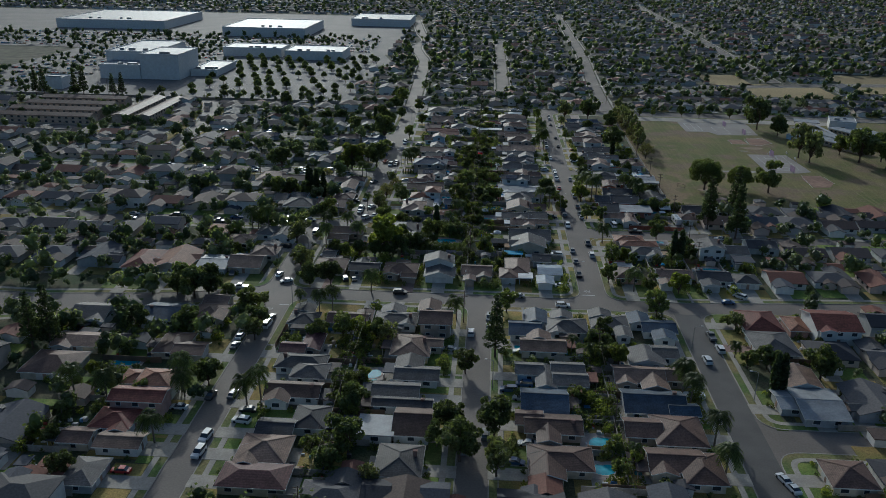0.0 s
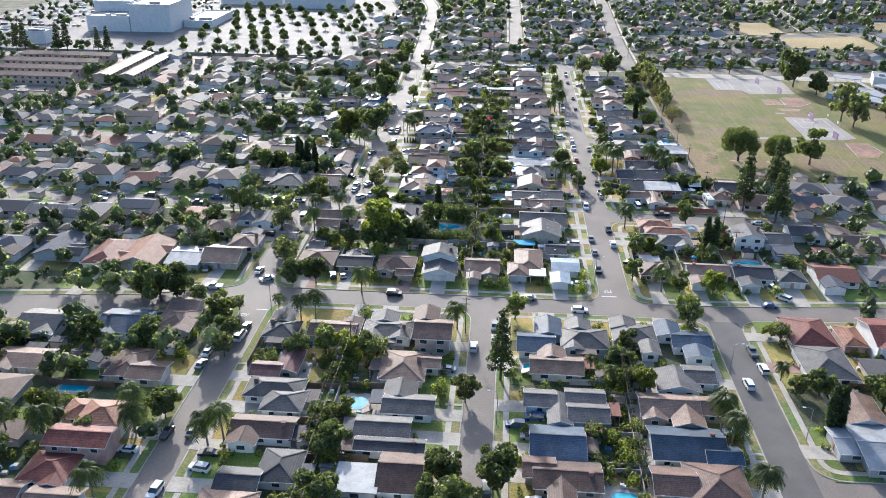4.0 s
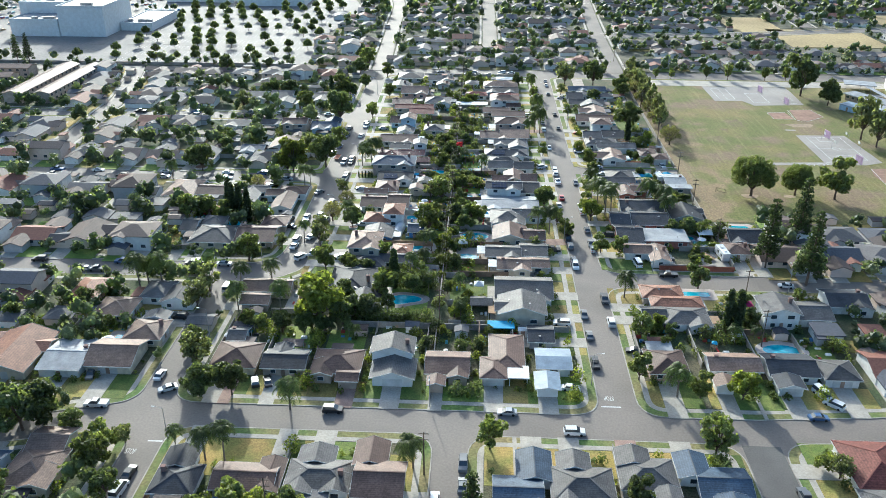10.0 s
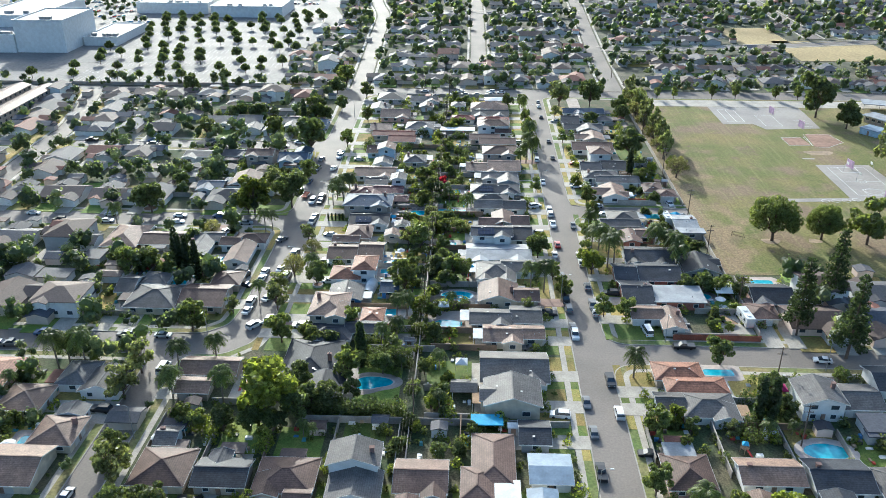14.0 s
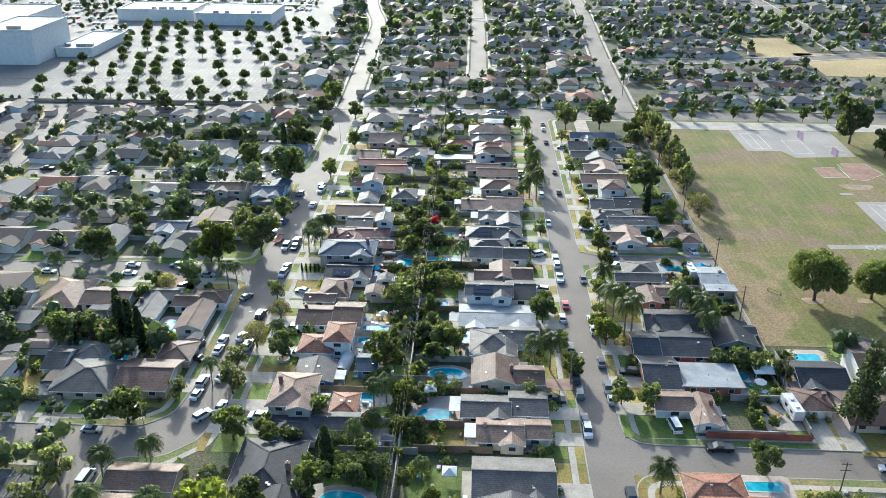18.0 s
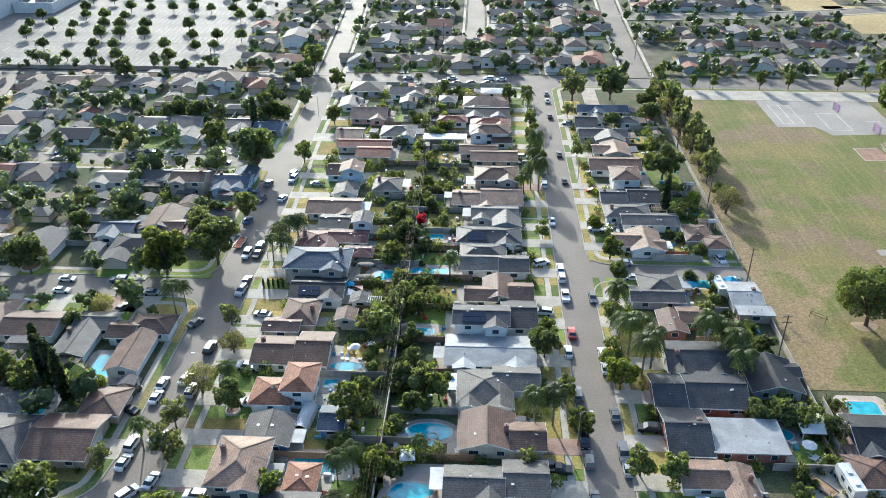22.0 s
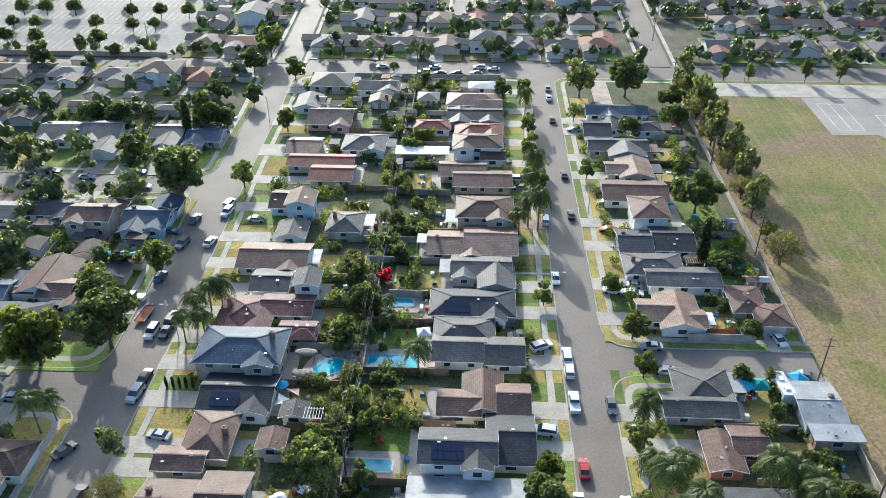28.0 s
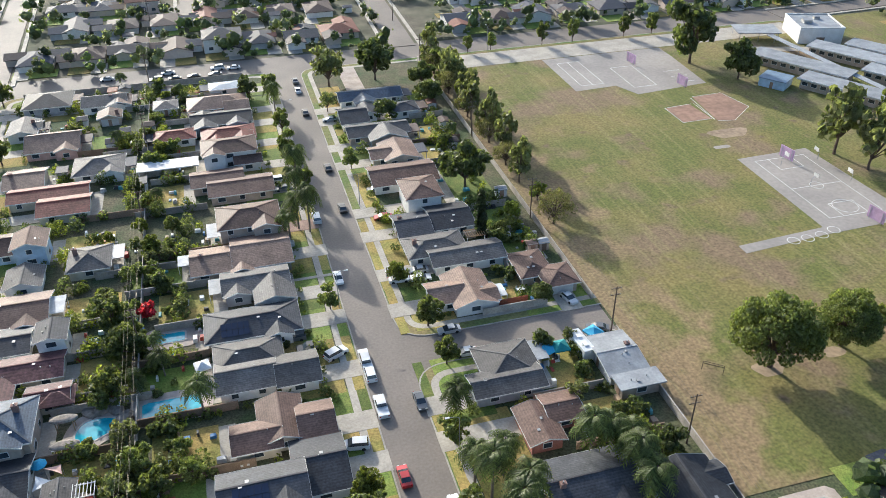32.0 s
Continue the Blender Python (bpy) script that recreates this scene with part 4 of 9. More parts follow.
# ---- vehicles ----
def car_meshes(kind):
    """Body, glasshouse and roof of a saloon, suv, pickup or van, nose towards +y."""
    if kind == "saloon":
        L, W, H, low = 4.6, 1.8, 1.45, [(-2.3, 0.55), (-2.25, 0.9), (-1.55, 1.0), (1.0, 0.95), (2.15, 0.78), (2.3, 0.5)]
        cab = (-1.75, -1.0, 0.25, 1.15)
    elif kind == "suv":
        L, W, H, low = 4.8, 1.95, 1.78, [(-2.4, 0.6), (-2.38, 1.1), (-2.2, 1.15), (1.1, 1.1), (2.25, 0.95), (2.4, 0.55)]
        cab = (-2.3, -2.0, 0.35, 1.2)
    elif kind == "pickup":
        L, W, H, low = 5.6, 2.0, 1.8, [(-2.8, 0.65), (-2.78, 1.1), (-0.6, 1.12), (1.2, 1.1), (2.65, 1.0), (2.8, 0.6)]
        cab = (-0.7, -0.5, 0.7, 1.5)
    else:
        L, W, H, low = 5.4, 2.0, 2.2, [(-2.7, 0.6), (-2.68, 1.2), (-2.5, 1.25), (1.5, 1.2), (2.5, 1.0), (2.7, 0.55)]
        cab = (-2.65, -2.55, 1.0, 1.9)
    v, f = [], []
    for s in (-1, 1):
        for k, (y, z) in enumerate(low):
            inset_x = 0.08 if k in (0, len(low) - 1) else 0.0
            v.append((s * (W / 2 - inset_x), y, 0.3)), v.append((s * (W / 2 - 0.04 - inset_x), y, z))
    n = len(low)
    for k in range(n - 1):
        a, b = 2 * k, 2 * n + 2 * k
        f += [(a, a + 1, a + 3, a + 2), (b + 2, b + 3, b + 1, b), (a + 1, b + 1, b + 3, a + 3), (a + 2, b + 2, b, a)]
    f += [(0, 2 * n, 2 * n + 1, 1), (2 * n - 2, 2 * n - 1, 4 * n - 1, 4 * n - 2)]
    base = max(z for _, z in low) - 0.06
    y0, y1, y2, y3 = cab
    w0, w1 = W / 2 - 0.07, W / 2 - 0.24
    gv = [(-w0, y0, base), (w0, y0, base), (w0, y3, base), (-w0, y3, base), (-w1, y1, H - 0.05), (w1, y1, H - 0.05), (w1, y2, H - 0.05), (-w1, y2, H - 0.05)]
    gfaces = [(4, 5, 6, 7), (0, 1, 5, 4), (1, 2, 6, 5), (2, 3, 7, 6), (3, 0, 4, 7)]
    roof = prism([(-w1 - 0.03, y1 - 0.05), (w1 + 0.03, y1 - 0.05), (w1 + 0.03, y2 + 0.05), (-w1 - 0.03, y2 + 0.05)], H - 0.06, H)
    return L, W, (v, f), (gv, gfaces), roof


def wheel_data(r, w, sides=14):
    v = [(s * w / 2, r * math.cos(a), r * math.sin(a)) for s in (-1, 1) for a in np.linspace(0, 2 * math.pi, sides + 1)[:-1]]
    return v, [tuple(range(sides))[::-1], tuple(range(sides, 2 * sides))] + [(k, (k + 1) % sides, sides + (k + 1) % sides, sides + k) for k in range(sides)]


def car(kind, colour, x, y, turn=0.0, z=0.03):
    L, W, body, glass, roof = car_meshes(kind)
    word = dict(saloon="saloon car", suv="sport utility car", pickup="pickup truck", van="delivery van")[kind]
    root = thing("pickup_truck" if kind == "pickup" else "van" if kind == "van" else "car", f"{colour} {word} parked by the houses", "car", "parked cars", at=(x, y, z), turn=radians(turn))
    part("body", shared(("body", kind, colour), lambda: mesh_of("body", *body, CAR_PAINT[colour])), root)
    part("glasshouse", shared(("cab", kind), lambda: mesh_of("glasshouse", *glass, GLASS)), root, "dark windows")
    part("car_roof", shared(("car_roof", kind, colour), lambda: mesh_of("car_roof", *roof, CAR_PAINT[colour])), root)
    close = 20 < x < 60 and 170 < y < 330
    for sx in (-1, 1):
        for sy in (-1, 1):
            part("wheel", shared("tyre", lambda: mesh_of("wheel", *wheel_data(0.34, 0.24), TYRE)), root, "", (sx * (W / 2 - 0.1), sy * L * 0.3, 0.34))
        if not close:
            continue
        part("headlight", shared("headlight", lambda: box_mesh("headlight", LAMP, (-0.2, 0.2, -0.06, 0.04, -0.08, 0.08))), root, "", (sx * (W / 2 - 0.35), L / 2 - 0.06, 0.68))
        part("tail_light", shared("tail_light", lambda: box_mesh("tail_light", TAIL, (-0.14, 0.14, -0.04, 0.06, -0.12, 0.12))), root, "", (sx * (W / 2 - 0.25), -L / 2 + 0.03, 0.8))
    return root


# ---- garden things ----
def slab(name, label, category, mat, x0, x1, y0, y1, top, kind="structure", turn=0):
    return tagged(new(name, box_mesh(name, mat, (x0, x1, y0, y1, 0.0, top))), label, category, kind=kind)


def blob_ring(x, y, w, d, shape, n=28):
    out = []
    for a in np.linspace(0, 2 * math.pi, n + 1)[:-1]:
        r = 1.0
        if shape == "kidney":
            r = 1 - 0.28 * math.exp(-((a - 1.6) / 0.5) ** 2) + 0.08 * math.cos(2 * a)
        elif shape == "bean":
            r = 1 - 0.26 * math.exp(-((a - 4.85) / 0.45) ** 2) + 0.06 * math.cos(2 * a)
        elif shape == "free":
            r = 1 + 0.14 * math.sin(2 * a + 0.6) + 0.1 * math.cos(3 * a)
        elif shape == "rect":
            c, s = abs(math.cos(a)), abs(math.sin(a))
            r = min(1 / max(c, 1e-6), 1 / max(s, 1e-6), 1.32)
        out.append(Vector((x + w / 2 * r * math.cos(a), y + d / 2 * r * math.sin(a))))
    return out


def pool(x, y, w, d, shape="rect", deck=2.0, water=WATER):
    POOLS.append((x, y, w, d))
    if deck:
        o = blob_ring(x, y, w + 2 * deck, d + 2 * deck, "rect" if shape == "rect" else shape)
        tagged(new("pool_deck", mesh_of("pool_deck", *prism(o, 0.0, 0.19), DECK)), "pale paved deck round a swimming pool", "patio", kind="structure")
    root = thing("swimming_pool", {"rect": "rectangular", "kidney": "kidney-shaped", "bean": "kidney-shaped", "free": "free-form", "oval": "oval"}[shape] + " backyard swimming pool with clear blue water", "pool", "backyard pools", at=(x, y, 0.15))
    outer = blob_ring(0, 0, w + 0.7, d + 0.7, shape)
    inner = blob_ring(0, 0, w, d, shape)
    part("coping", mesh_of("coping", *band(outer, inner, -0.1, 0.1), COPING), root, "pale stone coping")
    part("water", mesh_of("water", *prism(inner, -0.1, 0.055), water), root, "clear blue water")
    return root


def fence(x0, y0, x1, y1, mat=None, h=1.75, z=0.1):
    m = mat or BLOCK
    a, b = Vector((x0, y0)), Vector((x1, y1))
    d = b - a
    wood = m is FENCE
    root = thing("garden_fence" if wood else "garden_wall", "weathered board fence between yards" if wood else "plain block wall between yards", "fence", "yard fences", at=(x0, y0, z), turn=math.atan2(d.y, d.x))
    part("panel", box_mesh("panel", m, (0, d.length, -0.08, 0.08, -0.05, h)), root)
    if central((x0 + x1) / 2, (y0 + y1) / 2):
        part("cap", box_mesh("cap", m, (-0.04, d.length + 0.04, -0.12, 0.12, h, h + 0.09)), root)
    return root


def hedge(x0, x1, y0, y1, h, key="oak", seed=3):
    g = random.Random(seed)
    lobes = []
    nx, ny = max(1, int((x1 - x0) / 1.1)), max(1, int((y1 - y0) / 1.1))
    for i in range(nx):
        for j in range(ny):
            for z in np.arange(0.6, h, 1.1):
                lobes.append(((i + 0.5) / nx * (x1 - x0) - (x1 - x0) / 2 + g.uniform(-.2, .2), (j + 0.5) / ny * (y1 - y0) - (y1 - y0) / 2 + g.uniform(-.2, .2), z, g.uniform(0.7, 0.95)))
    return thing("hedge", "dense clipped dark green hedge along a yard", "hedge", at=((x0 + x1) / 2, (y0 + y1) / 2, 0.1), data=mesh_of("hedge", *crown_data(seed, lobes, 0.22, 42), LEAVES[key]))

# ---- houses, street by street ----
house("e", "dark", "white", (7.9, 252.8, 12.4, 7.2, "x", 2), (17.0, 257.2, 7.4, 11.0, "x", 1), solar=True)
house("e", "brown", "cream", (12.1, 268.8, 6.7, 9.7, "y", 1), (7.8, 265.9, 7.1, 5.8, "x", 1), (17.8, 267.1, 4.9, 7.0, "x", 1))
house("e", "grey", "white", (8.2, 287.2, 11.6, 7.6, "h", 1), (7.4, 281.6, 9.6, 7.4, "x", 1), (16.4, 280.8, 6.6, 7.4, "x", 1))
house("e", "dark", "white", (9.8, 297.1, 17.4, 8.6, "h", 1), solar=True)
house("e", "grey", "grey", (11.6, 311.2, 13.0, 7.4, "x", 1), (15.0, 306.8, 7.2, 7.6, "y", 1))
house("e", "tan", "beige", (5.7, 321.2, 13.3, 9.5, "x", 1), (13.8, 322.5, 11.7, 12.1, "x", 1))
house("e", "brown", "beige", (12.3, 334.4, 13.4, 9.8, "h", 2))
house("e", "brown", "beige", (6.2, 360.0, 12.3, 8.0, "x", 1), (11.7, 354.1, 15.0, 8.4, "x", 1))
house("e", "brown", "white", (10.2, 373.2, 13.6, 8.6, "h", 2), (14.6, 368.6, 6.2, 5.0, "x", 1))
house("e", "red", "white", (10.6, 386.4, 14.0, 8.8, "h", 1), (7.2, 382.9, 4.6, 5.0, "y", 1), (14.4, 382.6, 4.8, 5.4, "y", 1))
house("e", "tan", "pink", (8.6, 410.4, 16.8, 9.6, "h", 1), (14.2, 406.6, 6.4, 6.6, "x", 1))
house("e", "blue", "white", (11.3, 423.4, 8.0, 5.6, "h", 1))
house("s", "grey", "white", (-6.6, 412.6, 6.2, 6.0, "h", 1))
house("s", "tan", "white", (-20.4, 420.2, 6.4, 7.4, "y", 1), (-24.6, 422.5, 5.0, 5.0, "x", 1))
house("s", "brown", "beige", (-22.6, 409.6, 6.0, 5.4, "y", 1))
house("e", "dark", "grey", (9.2, 398.2, 16.6, 9.0, "x", 1), (4.4, 396.6, 5.6, 10.4, "y", 1))
house("e", "red", "white", (-4.1, 389.5, 10.6, 6.4, "h", 1))
house("w", "brown", "brick", (53.6, 255.9, 5.4, 8.2, "y", 1), (58.7, 258.6, 5.2, 5.6, "x", 1))
house("w", "grey", "grey", (53.7, 272.1, 9.8, 9.6, "h", 1), (51.9, 267.2, 12.3, 5.4, "x", 1))
house("w", "white", "white", (74.0, 268.7, 7.0, 10.8, "x", 1))
house("w", "brown", "beige", (74.7, 261.0, 7.7, 3.0, "f", 1))
house("w", "tan", "white", (53.7, 295.8, 8.1, 11.2, "y", 1), (48.8, 295.8, 6.6, 6.8, "x", 1))
house("s", "brown", "beige", (69.3, 300.8, 6.5, 8.8, "h", 1), (73.2, 295.2, 6.4, 6.6, "h", 1))
house("w", "grey", "white", (51.4, 313.9, 12.7, 8.0, "h", 1), (57.1, 308.7, 15.4, 6.8, "x", 1))
house("w", "dark", "white", (48.6, 323.6, 7.2, 9.6, "x", 1), (57.9, 324.9, 8.8, 10.1, "x", 1))
house("w", "brown", "white", (52.4, 349.2, 16.3, 10.6, "x", 1), (53.8, 335.9, 8.2, 9.9, "h", 2))
house("w", "tan", "cream", (54.5, 362.4, 8.6, 10.4, "y", 1), (49.4, 362.0, 5.0, 6.6, "x", 1))
house("w", "grey", "beige", (51.8, 377.4, 16.8, 7.6, "x", 1), (53.8, 373.2, 9.6, 6.4, "y", 1))
house("w", "dark", "white", (46.8, 388.6, 7.4, 10.6, "x", 1), (51.8, 391.6, 4.4, 7.0, "y", 1))
house("w", "navy", "white", (54.8, 403.4, 19.0, 7.4, "x", 1), (52.4, 399.6, 5.6, 5.4, "y", 1))
house("w", "dark", "white", (62.6, 391.0, 8.0, 6.6, "h", 1))
house("w", "brown", "beige", (-36.0, 256.1, 7.7, 10.2, "h", 1), (-39.5, 250.2, 7.7, 4.4, "x", 1))
house("w", "brown", "cream", (-24.9, 255.4, 4.1, 4.0, "y", 1))
house("w", "dark", "white", (-33.8, 267.2, 12.8, 9.1, "x", 1), solar=True)
house("w", "grey", "white", (-22.4, 262.8, 4.0, 3.0, "y", 1))
house("w", "navy", "beige", (-35.5, 277.8, 16.1, 10.2, "h", 2))
house("w", "maroon", "cream", (-38.5, 291.9, 10.4, 10.4, "h", 1), (-30.1, 294.4, 10.3, 6.5, "x", 1))
house("w", "maroon", "cream", (-26.4, 286.2, 6.5, 4.7, "x", 1))
house("w", "brown", "white", (-37.1, 313.7, 15.4, 10.0, "x", 1))
house("w", "dark", "white", (-26.9, 301.4, 4.9, 5.6, "y", 2), (-35.5, 303.3, 7.7, 7.4, "x", 1))
house("w", "grey", "white", (-35.4, 325.4, 6.7, 7.1, "y", 1))
house("w", "grey", "cream", (-22.6, 329.7, 8.1, 8.8, "h", 1))
house("w", "brown", "pale_blue", (-35.1, 337.0, 6.5, 6.8, "y", 2), (-40.7, 340.4, 4.8, 8.6, "x", 1))
house("w", "red", "cream", (-34.5, 363.7, 18.1, 6.9, "x", 1), (-30.2, 355.8, 11.0, 8.6, "x", 1))
house("w", "tan", "cream", (-41.2, 373.1, 8.9, 10.2, "x", 1))
house("w", "grey", "white", (-23.5, 376.1, 12.0, 10.0, "h", 1))
house("w", "tan", "pink", (-36.5, 394.6, 13.3, 12.0, "x", 1))
house("w", "grey", "white", (-46.0, 406.7, 7.3, 10.3, "y", 1))
house("w", "dark", "grey", (-41.5, 426.6, 13.2, 12.0, "h", 1))
house("w", "grey", "white", (-24.6, 421.4, 12.2, 8.6, "x", 1))
house("n", "brown", "beige", (-86.2, 327.6, 10.4, 7.8, "x", 2), (-84.6, 333.6, 6.6, 6.0, "y", 1))
house("n", "navy", "pale_blue", (-73.2, 330.2, 11.0, 9.6, "x", 1), (-75.4, 325.6, 5.4, 5.6, "y", 1), (-70.4, 336.4, 6.2, 6.0, "y", 1))
house("n", "dark", "white", (-99.2, 334.0, 10.6, 7.6, "x", 1), (-95.0, 331.6, 4.6, 6.4, "y", 1))
house("n", "grey", "white", (-113.4, 332.0, 10.4, 8.0, "x", 1), (-116.6, 329.4, 5.0, 6.6, "y", 1))
house("s", "grey", "white", (-104.2, 381.1, 10.7, 13.6, "x", 1), (-100.2, 369.9, 6.9, 8.1, "y", 1))
house("s", "grey", "white", (-84.6, 381.4, 9.1, 9.0, "x", 1), (-83.2, 374.6, 5.6, 7.4, "y", 1))
house("s", "navy", "grey", (-72.7, 379.2, 10.0, 8.4, "x", 1), (-75.0, 374.4, 5.0, 5.8, "y", 1))
house("s", "dark", "white", (-92.3, 369.3, 4.5, 9.8, "y", 1))
house("s", "grey", "white", (-118.3, 380.2, 10.2, 12.8, "x", 1))
house("e", "brown", "white", (-86.4, 303.2, 9.6, 12.6, "y", 1), (-82.4, 298.4, 6.4, 6.4, "x", 1))
house("e", "navy", "white", (-98.0, 297.6, 9.0, 6.6, "x", 1), (-99.4, 293.6, 4.8, 5.2, "y", 1))
house("e", "brown", "white", (-76.2, 295.1, 5.3, 6.5, "y", 1))
house("e", "grey", "cream", (-87.7, 209.5, 14.0, 12.6, "h", 1))
house("e", "brown", "beige", (-70.4, 221.2, 7.7, 8.0, "h", 1), (-73.9, 210.4, 11.8, 12.0, "x", 1))
house("n", "brown", "white", (-71.5, 238.6, 6.6, 13.4, "y", 1), (-70.6, 249.2, 9.6, 6.8, "h", 1), (-76.4, 246.4, 5.4, 5.6, "x", 1))
house("n", "grey", "white", (-85.8, 242.6, 7.0, 12.4, "y", 1), (-84.2, 250.0, 8.6, 6.2, "x", 1))
house("n", "brown", "white", (-99.3, 248.4, 12.6, 9.2, "x", 1))
house("n", "tan", "cream", (-112.1, 249.7, 10.8, 16.0, "h", 1))
house("s", "grey", "white", (-98.2, 216.6, 4.5, 9.4, "x", 1))
house("s", "grey", "white", (-91.6, 220.6, 7.0, 6.6, "h", 1))
house("w", "tan", "cream", (-36.8, 202.8, 9.3, 12.0, "h", 2))
house("w", "orange", "cream", (-25.1, 201.6, 5.3, 6.7, "h", 1))
house("w", "grey", "blue", (-34.2, 214.1, 8.7, 8.2, "y", 1))
house("w", "navy", "blue", (-22.0, 218.2, 4.3, 6.4, "x", 1))
house("w", "orange", "white", (-30.4, 227.9, 6.2, 8.8, "h", 2), (-35.9, 225.9, 8.1, 7.8, "h", 1))
house("w", "brown", "white", (-38.8, 240.4, 8.5, 9.6, "x", 1), (-30.1, 241.2, 6.7, 11.8, "x", 1))
house("w", "dark", "cream", (-34.9, 192.2, 10.0, 7.3, "h", 1), (-26.2, 194.8, 9.5, 5.1, "x", 1))
house("e", "white", "white", (10.0, 242.4, 19.4, 10.6, "x", 1))
house("e", "grey", "white", (8.8, 229.5, 10.8, 10.8, "h", 1), (15.6, 232.5, 9.0, 7.4, "x", 1))
house("e", "brown", "cream", (9.3, 215.7, 10.5, 10.0, "y", 1), (17.3, 214.5, 6.0, 6.8, "x", 1))
house("e", "grey", "cream", (6.9, 201.8, 10.2, 7.5, "x", 1), (16.5, 203.1, 7.3, 8.2, "x", 1))
house("e", "tan", "cream", (10.0, 193.4, 9.2, 7.6, "x", 1), (17.4, 194.0, 5.9, 5.6, "x", 1))
house("w", "dark", "white", (56.6, 242.2, 13.9, 10.4, "x", 1))
house("w", "dark", "brick", (48.2, 230.1, 7.1, 10.1, "x", 1), (57.5, 230.5, 11.5, 11.1, "x", 1))
house("w", "dark", "grey", (71.1, 236.1, 10.0, 10.8, "y", 1))
house("w", "dark", "brick", (48.8, 217.5, 7.7, 13.1, "x", 1), (60.3, 216.3, 13.4, 8.8, "f", 1))
house("w", "tan", "white", (55.8, 202.7, 5.3, 10.2, "y", 1), (49.6, 205.7, 7.8, 6.2, "x", 1))
house("s", "dark", "pink", (86.8, 218.0, 10.9, 10.9, "x", 1))
house("s", "brown", "cream", (81.2, 207.9, 7.9, 7.6, "h", 1))
house("e", "grey", "white", (12.4, 177.8, 15.5, 12.4, "x", 1))
house("e", "grey", "cream", (11.5, 165.4, 12.2, 9.7, "y", 1.5))
house("e", "dark", "grey", (15.9, 152.7, 5.8, 7.4, "x", 1))
house("s", "brown", "beige", (6.8, 143.7, 7.9, 15.2, "h", 1), (3.5, 136.2, 5.4, 8.2, "h", 1))
house("s", "blue", "white", (18.4, 141.1, 7.7, 8.2, "x", 1), (16.3, 131.3, 4.8, 6.0, "y", 1))
house("s", "brown", "beige", (-7.8, 137.9, 9.8, 9.0, "x", 1), (-10.2, 130.0, 3.2, 3.0, "y", 1))
house("s", "grey", "white", (-21.6, 141.2, 9.9, 6.5, "y", 2), (-20.9, 134.4, 9.7, 7.7, "y", 1))
house("s", "brown", "beige", (-35.0, 137.1, 11.1, 9.6, "h", 1), (-31.6, 130.9, 4.3, 3.8, "x", 1))
house("s", "dark", "beige", (-48.1, 137.3, 10.0, 7.6, "x", 1), (-49.8, 141.6, 3.6, 3.5, "y", 1))
house("s", "brown", "cream", (-60.7, 138.6, 10.6, 10.4, "h", 1))
house("s", "grey", "white", (-63.1, 148.4, 3.8, 5.4, "x", 1))
house("w", "orange", "beige", (52.0, 177.6, 11.0, 7.0, "h", 1), (55.0, 171.9, 13.5, 5.3, "h", 1))
house("w", "grey", "white", (56.0, 164.2, 11.5, 8.5, "h", 1), (47.5, 165.1, 5.5, 5.8, "x", 1))
house("s", "brown", "pink", (46.3, 141.3, 8.8, 10.0, "h", 1), (45.8, 147.3, 5.2, 4.2, "f", 1))
house("s", "tan", "white", (62.8, 142.0, 11.8, 7.2, "x", 1), (58.6, 133.4, 4.0, 3.5, "y", 1))
house("s", "dark", "white", (76.4, 141.4, 11.0, 9.2, "x", 1), (74.0, 133.8, 5.5, 4.3, "y", 1))
house("s", "grey", "white", (87.5, 139.8, 7.9, 7.8, "h", 1))
house("s", "grey", "white", (81.3, 166.8, 9.1, 8.8, "y", 2), (91.2, 168.6, 8.3, 9.0, "x", 1))
house("s", "dark", "white", (103.3, 176.5, 10.6, 9.6, "x", 1))
house("w", "tan", "beige", (-61.8, 175.3, 13.3, 7.0, "x", 1), (-63.2, 166.9, 7.0, 5.4, "x", 1))
house("e", "grey", "white", (-85.1, 168.2, 8.8, 8.8, "y", 1), (-92.6, 170.8, 6.8, 8.9, "h", 1))
house("e", "grey", "white", (-87.7, 156.5, 5.7, 3.4, "y", 1))
house("e", "tan", "cream", (-100.7, 160.8, 9.5, 9.3, "h", 1))
house("e", "tan", "cream", (-87.7, 149.2, 9.0, 9.2, "h", 1))
house("s", "tan", "cream", (-91.4, 137.9, 11.2, 11.6, "x", 1))
house("s", "orange", "pink", (-112.9, 170.8, 7.7, 11.4, "h", 1))
house("e", "brown", "beige", (-21.7, 100.3, 6.0, 6.7, "y", 2), (-19.2, 92.5, 8.9, 9.4, "x", 2))
house("n", "grey", "white", (-31.9, 96.2, 12.3, 7.8, "h", 1), (-33.4, 101.8, 6.6, 4.6, "y", 1))
house("n", "brown", "grey", (-46.8, 94.8, 11.8, 7.2, "x", 1), (-42.0, 95.4, 4.2, 9.0, "y", 1))
house("n", "dark", "white", (-60.5, 93.4, 8.2, 7.8, "h", 1), (-61.6, 99.6, 5.6, 5.4, "y", 1))
house("w", "maroon", "beige", (-54.3, 77.8, 4.9, 9.6, "y", 1), (-59.2, 73.6, 6.4, 5.4, "x", 1))
house("w", "grey", "white", (-55.0, 66.0, 13.1, 7.2, "h", 1), (-51.5, 60.8, 8.7, 7.4, "h", 1))
house("e", "tan", "cream", (-25.4, 78.4, 10.4, 12.4, "h", 1), (-19.1, 80.6, 4.6, 5.0, "x", 1))
house("e", "grey", "white", (-24.8, 67.6, 6.8, 6.2, "y", 1), (-22.2, 62.0, 11.0, 6.8, "x", 1))
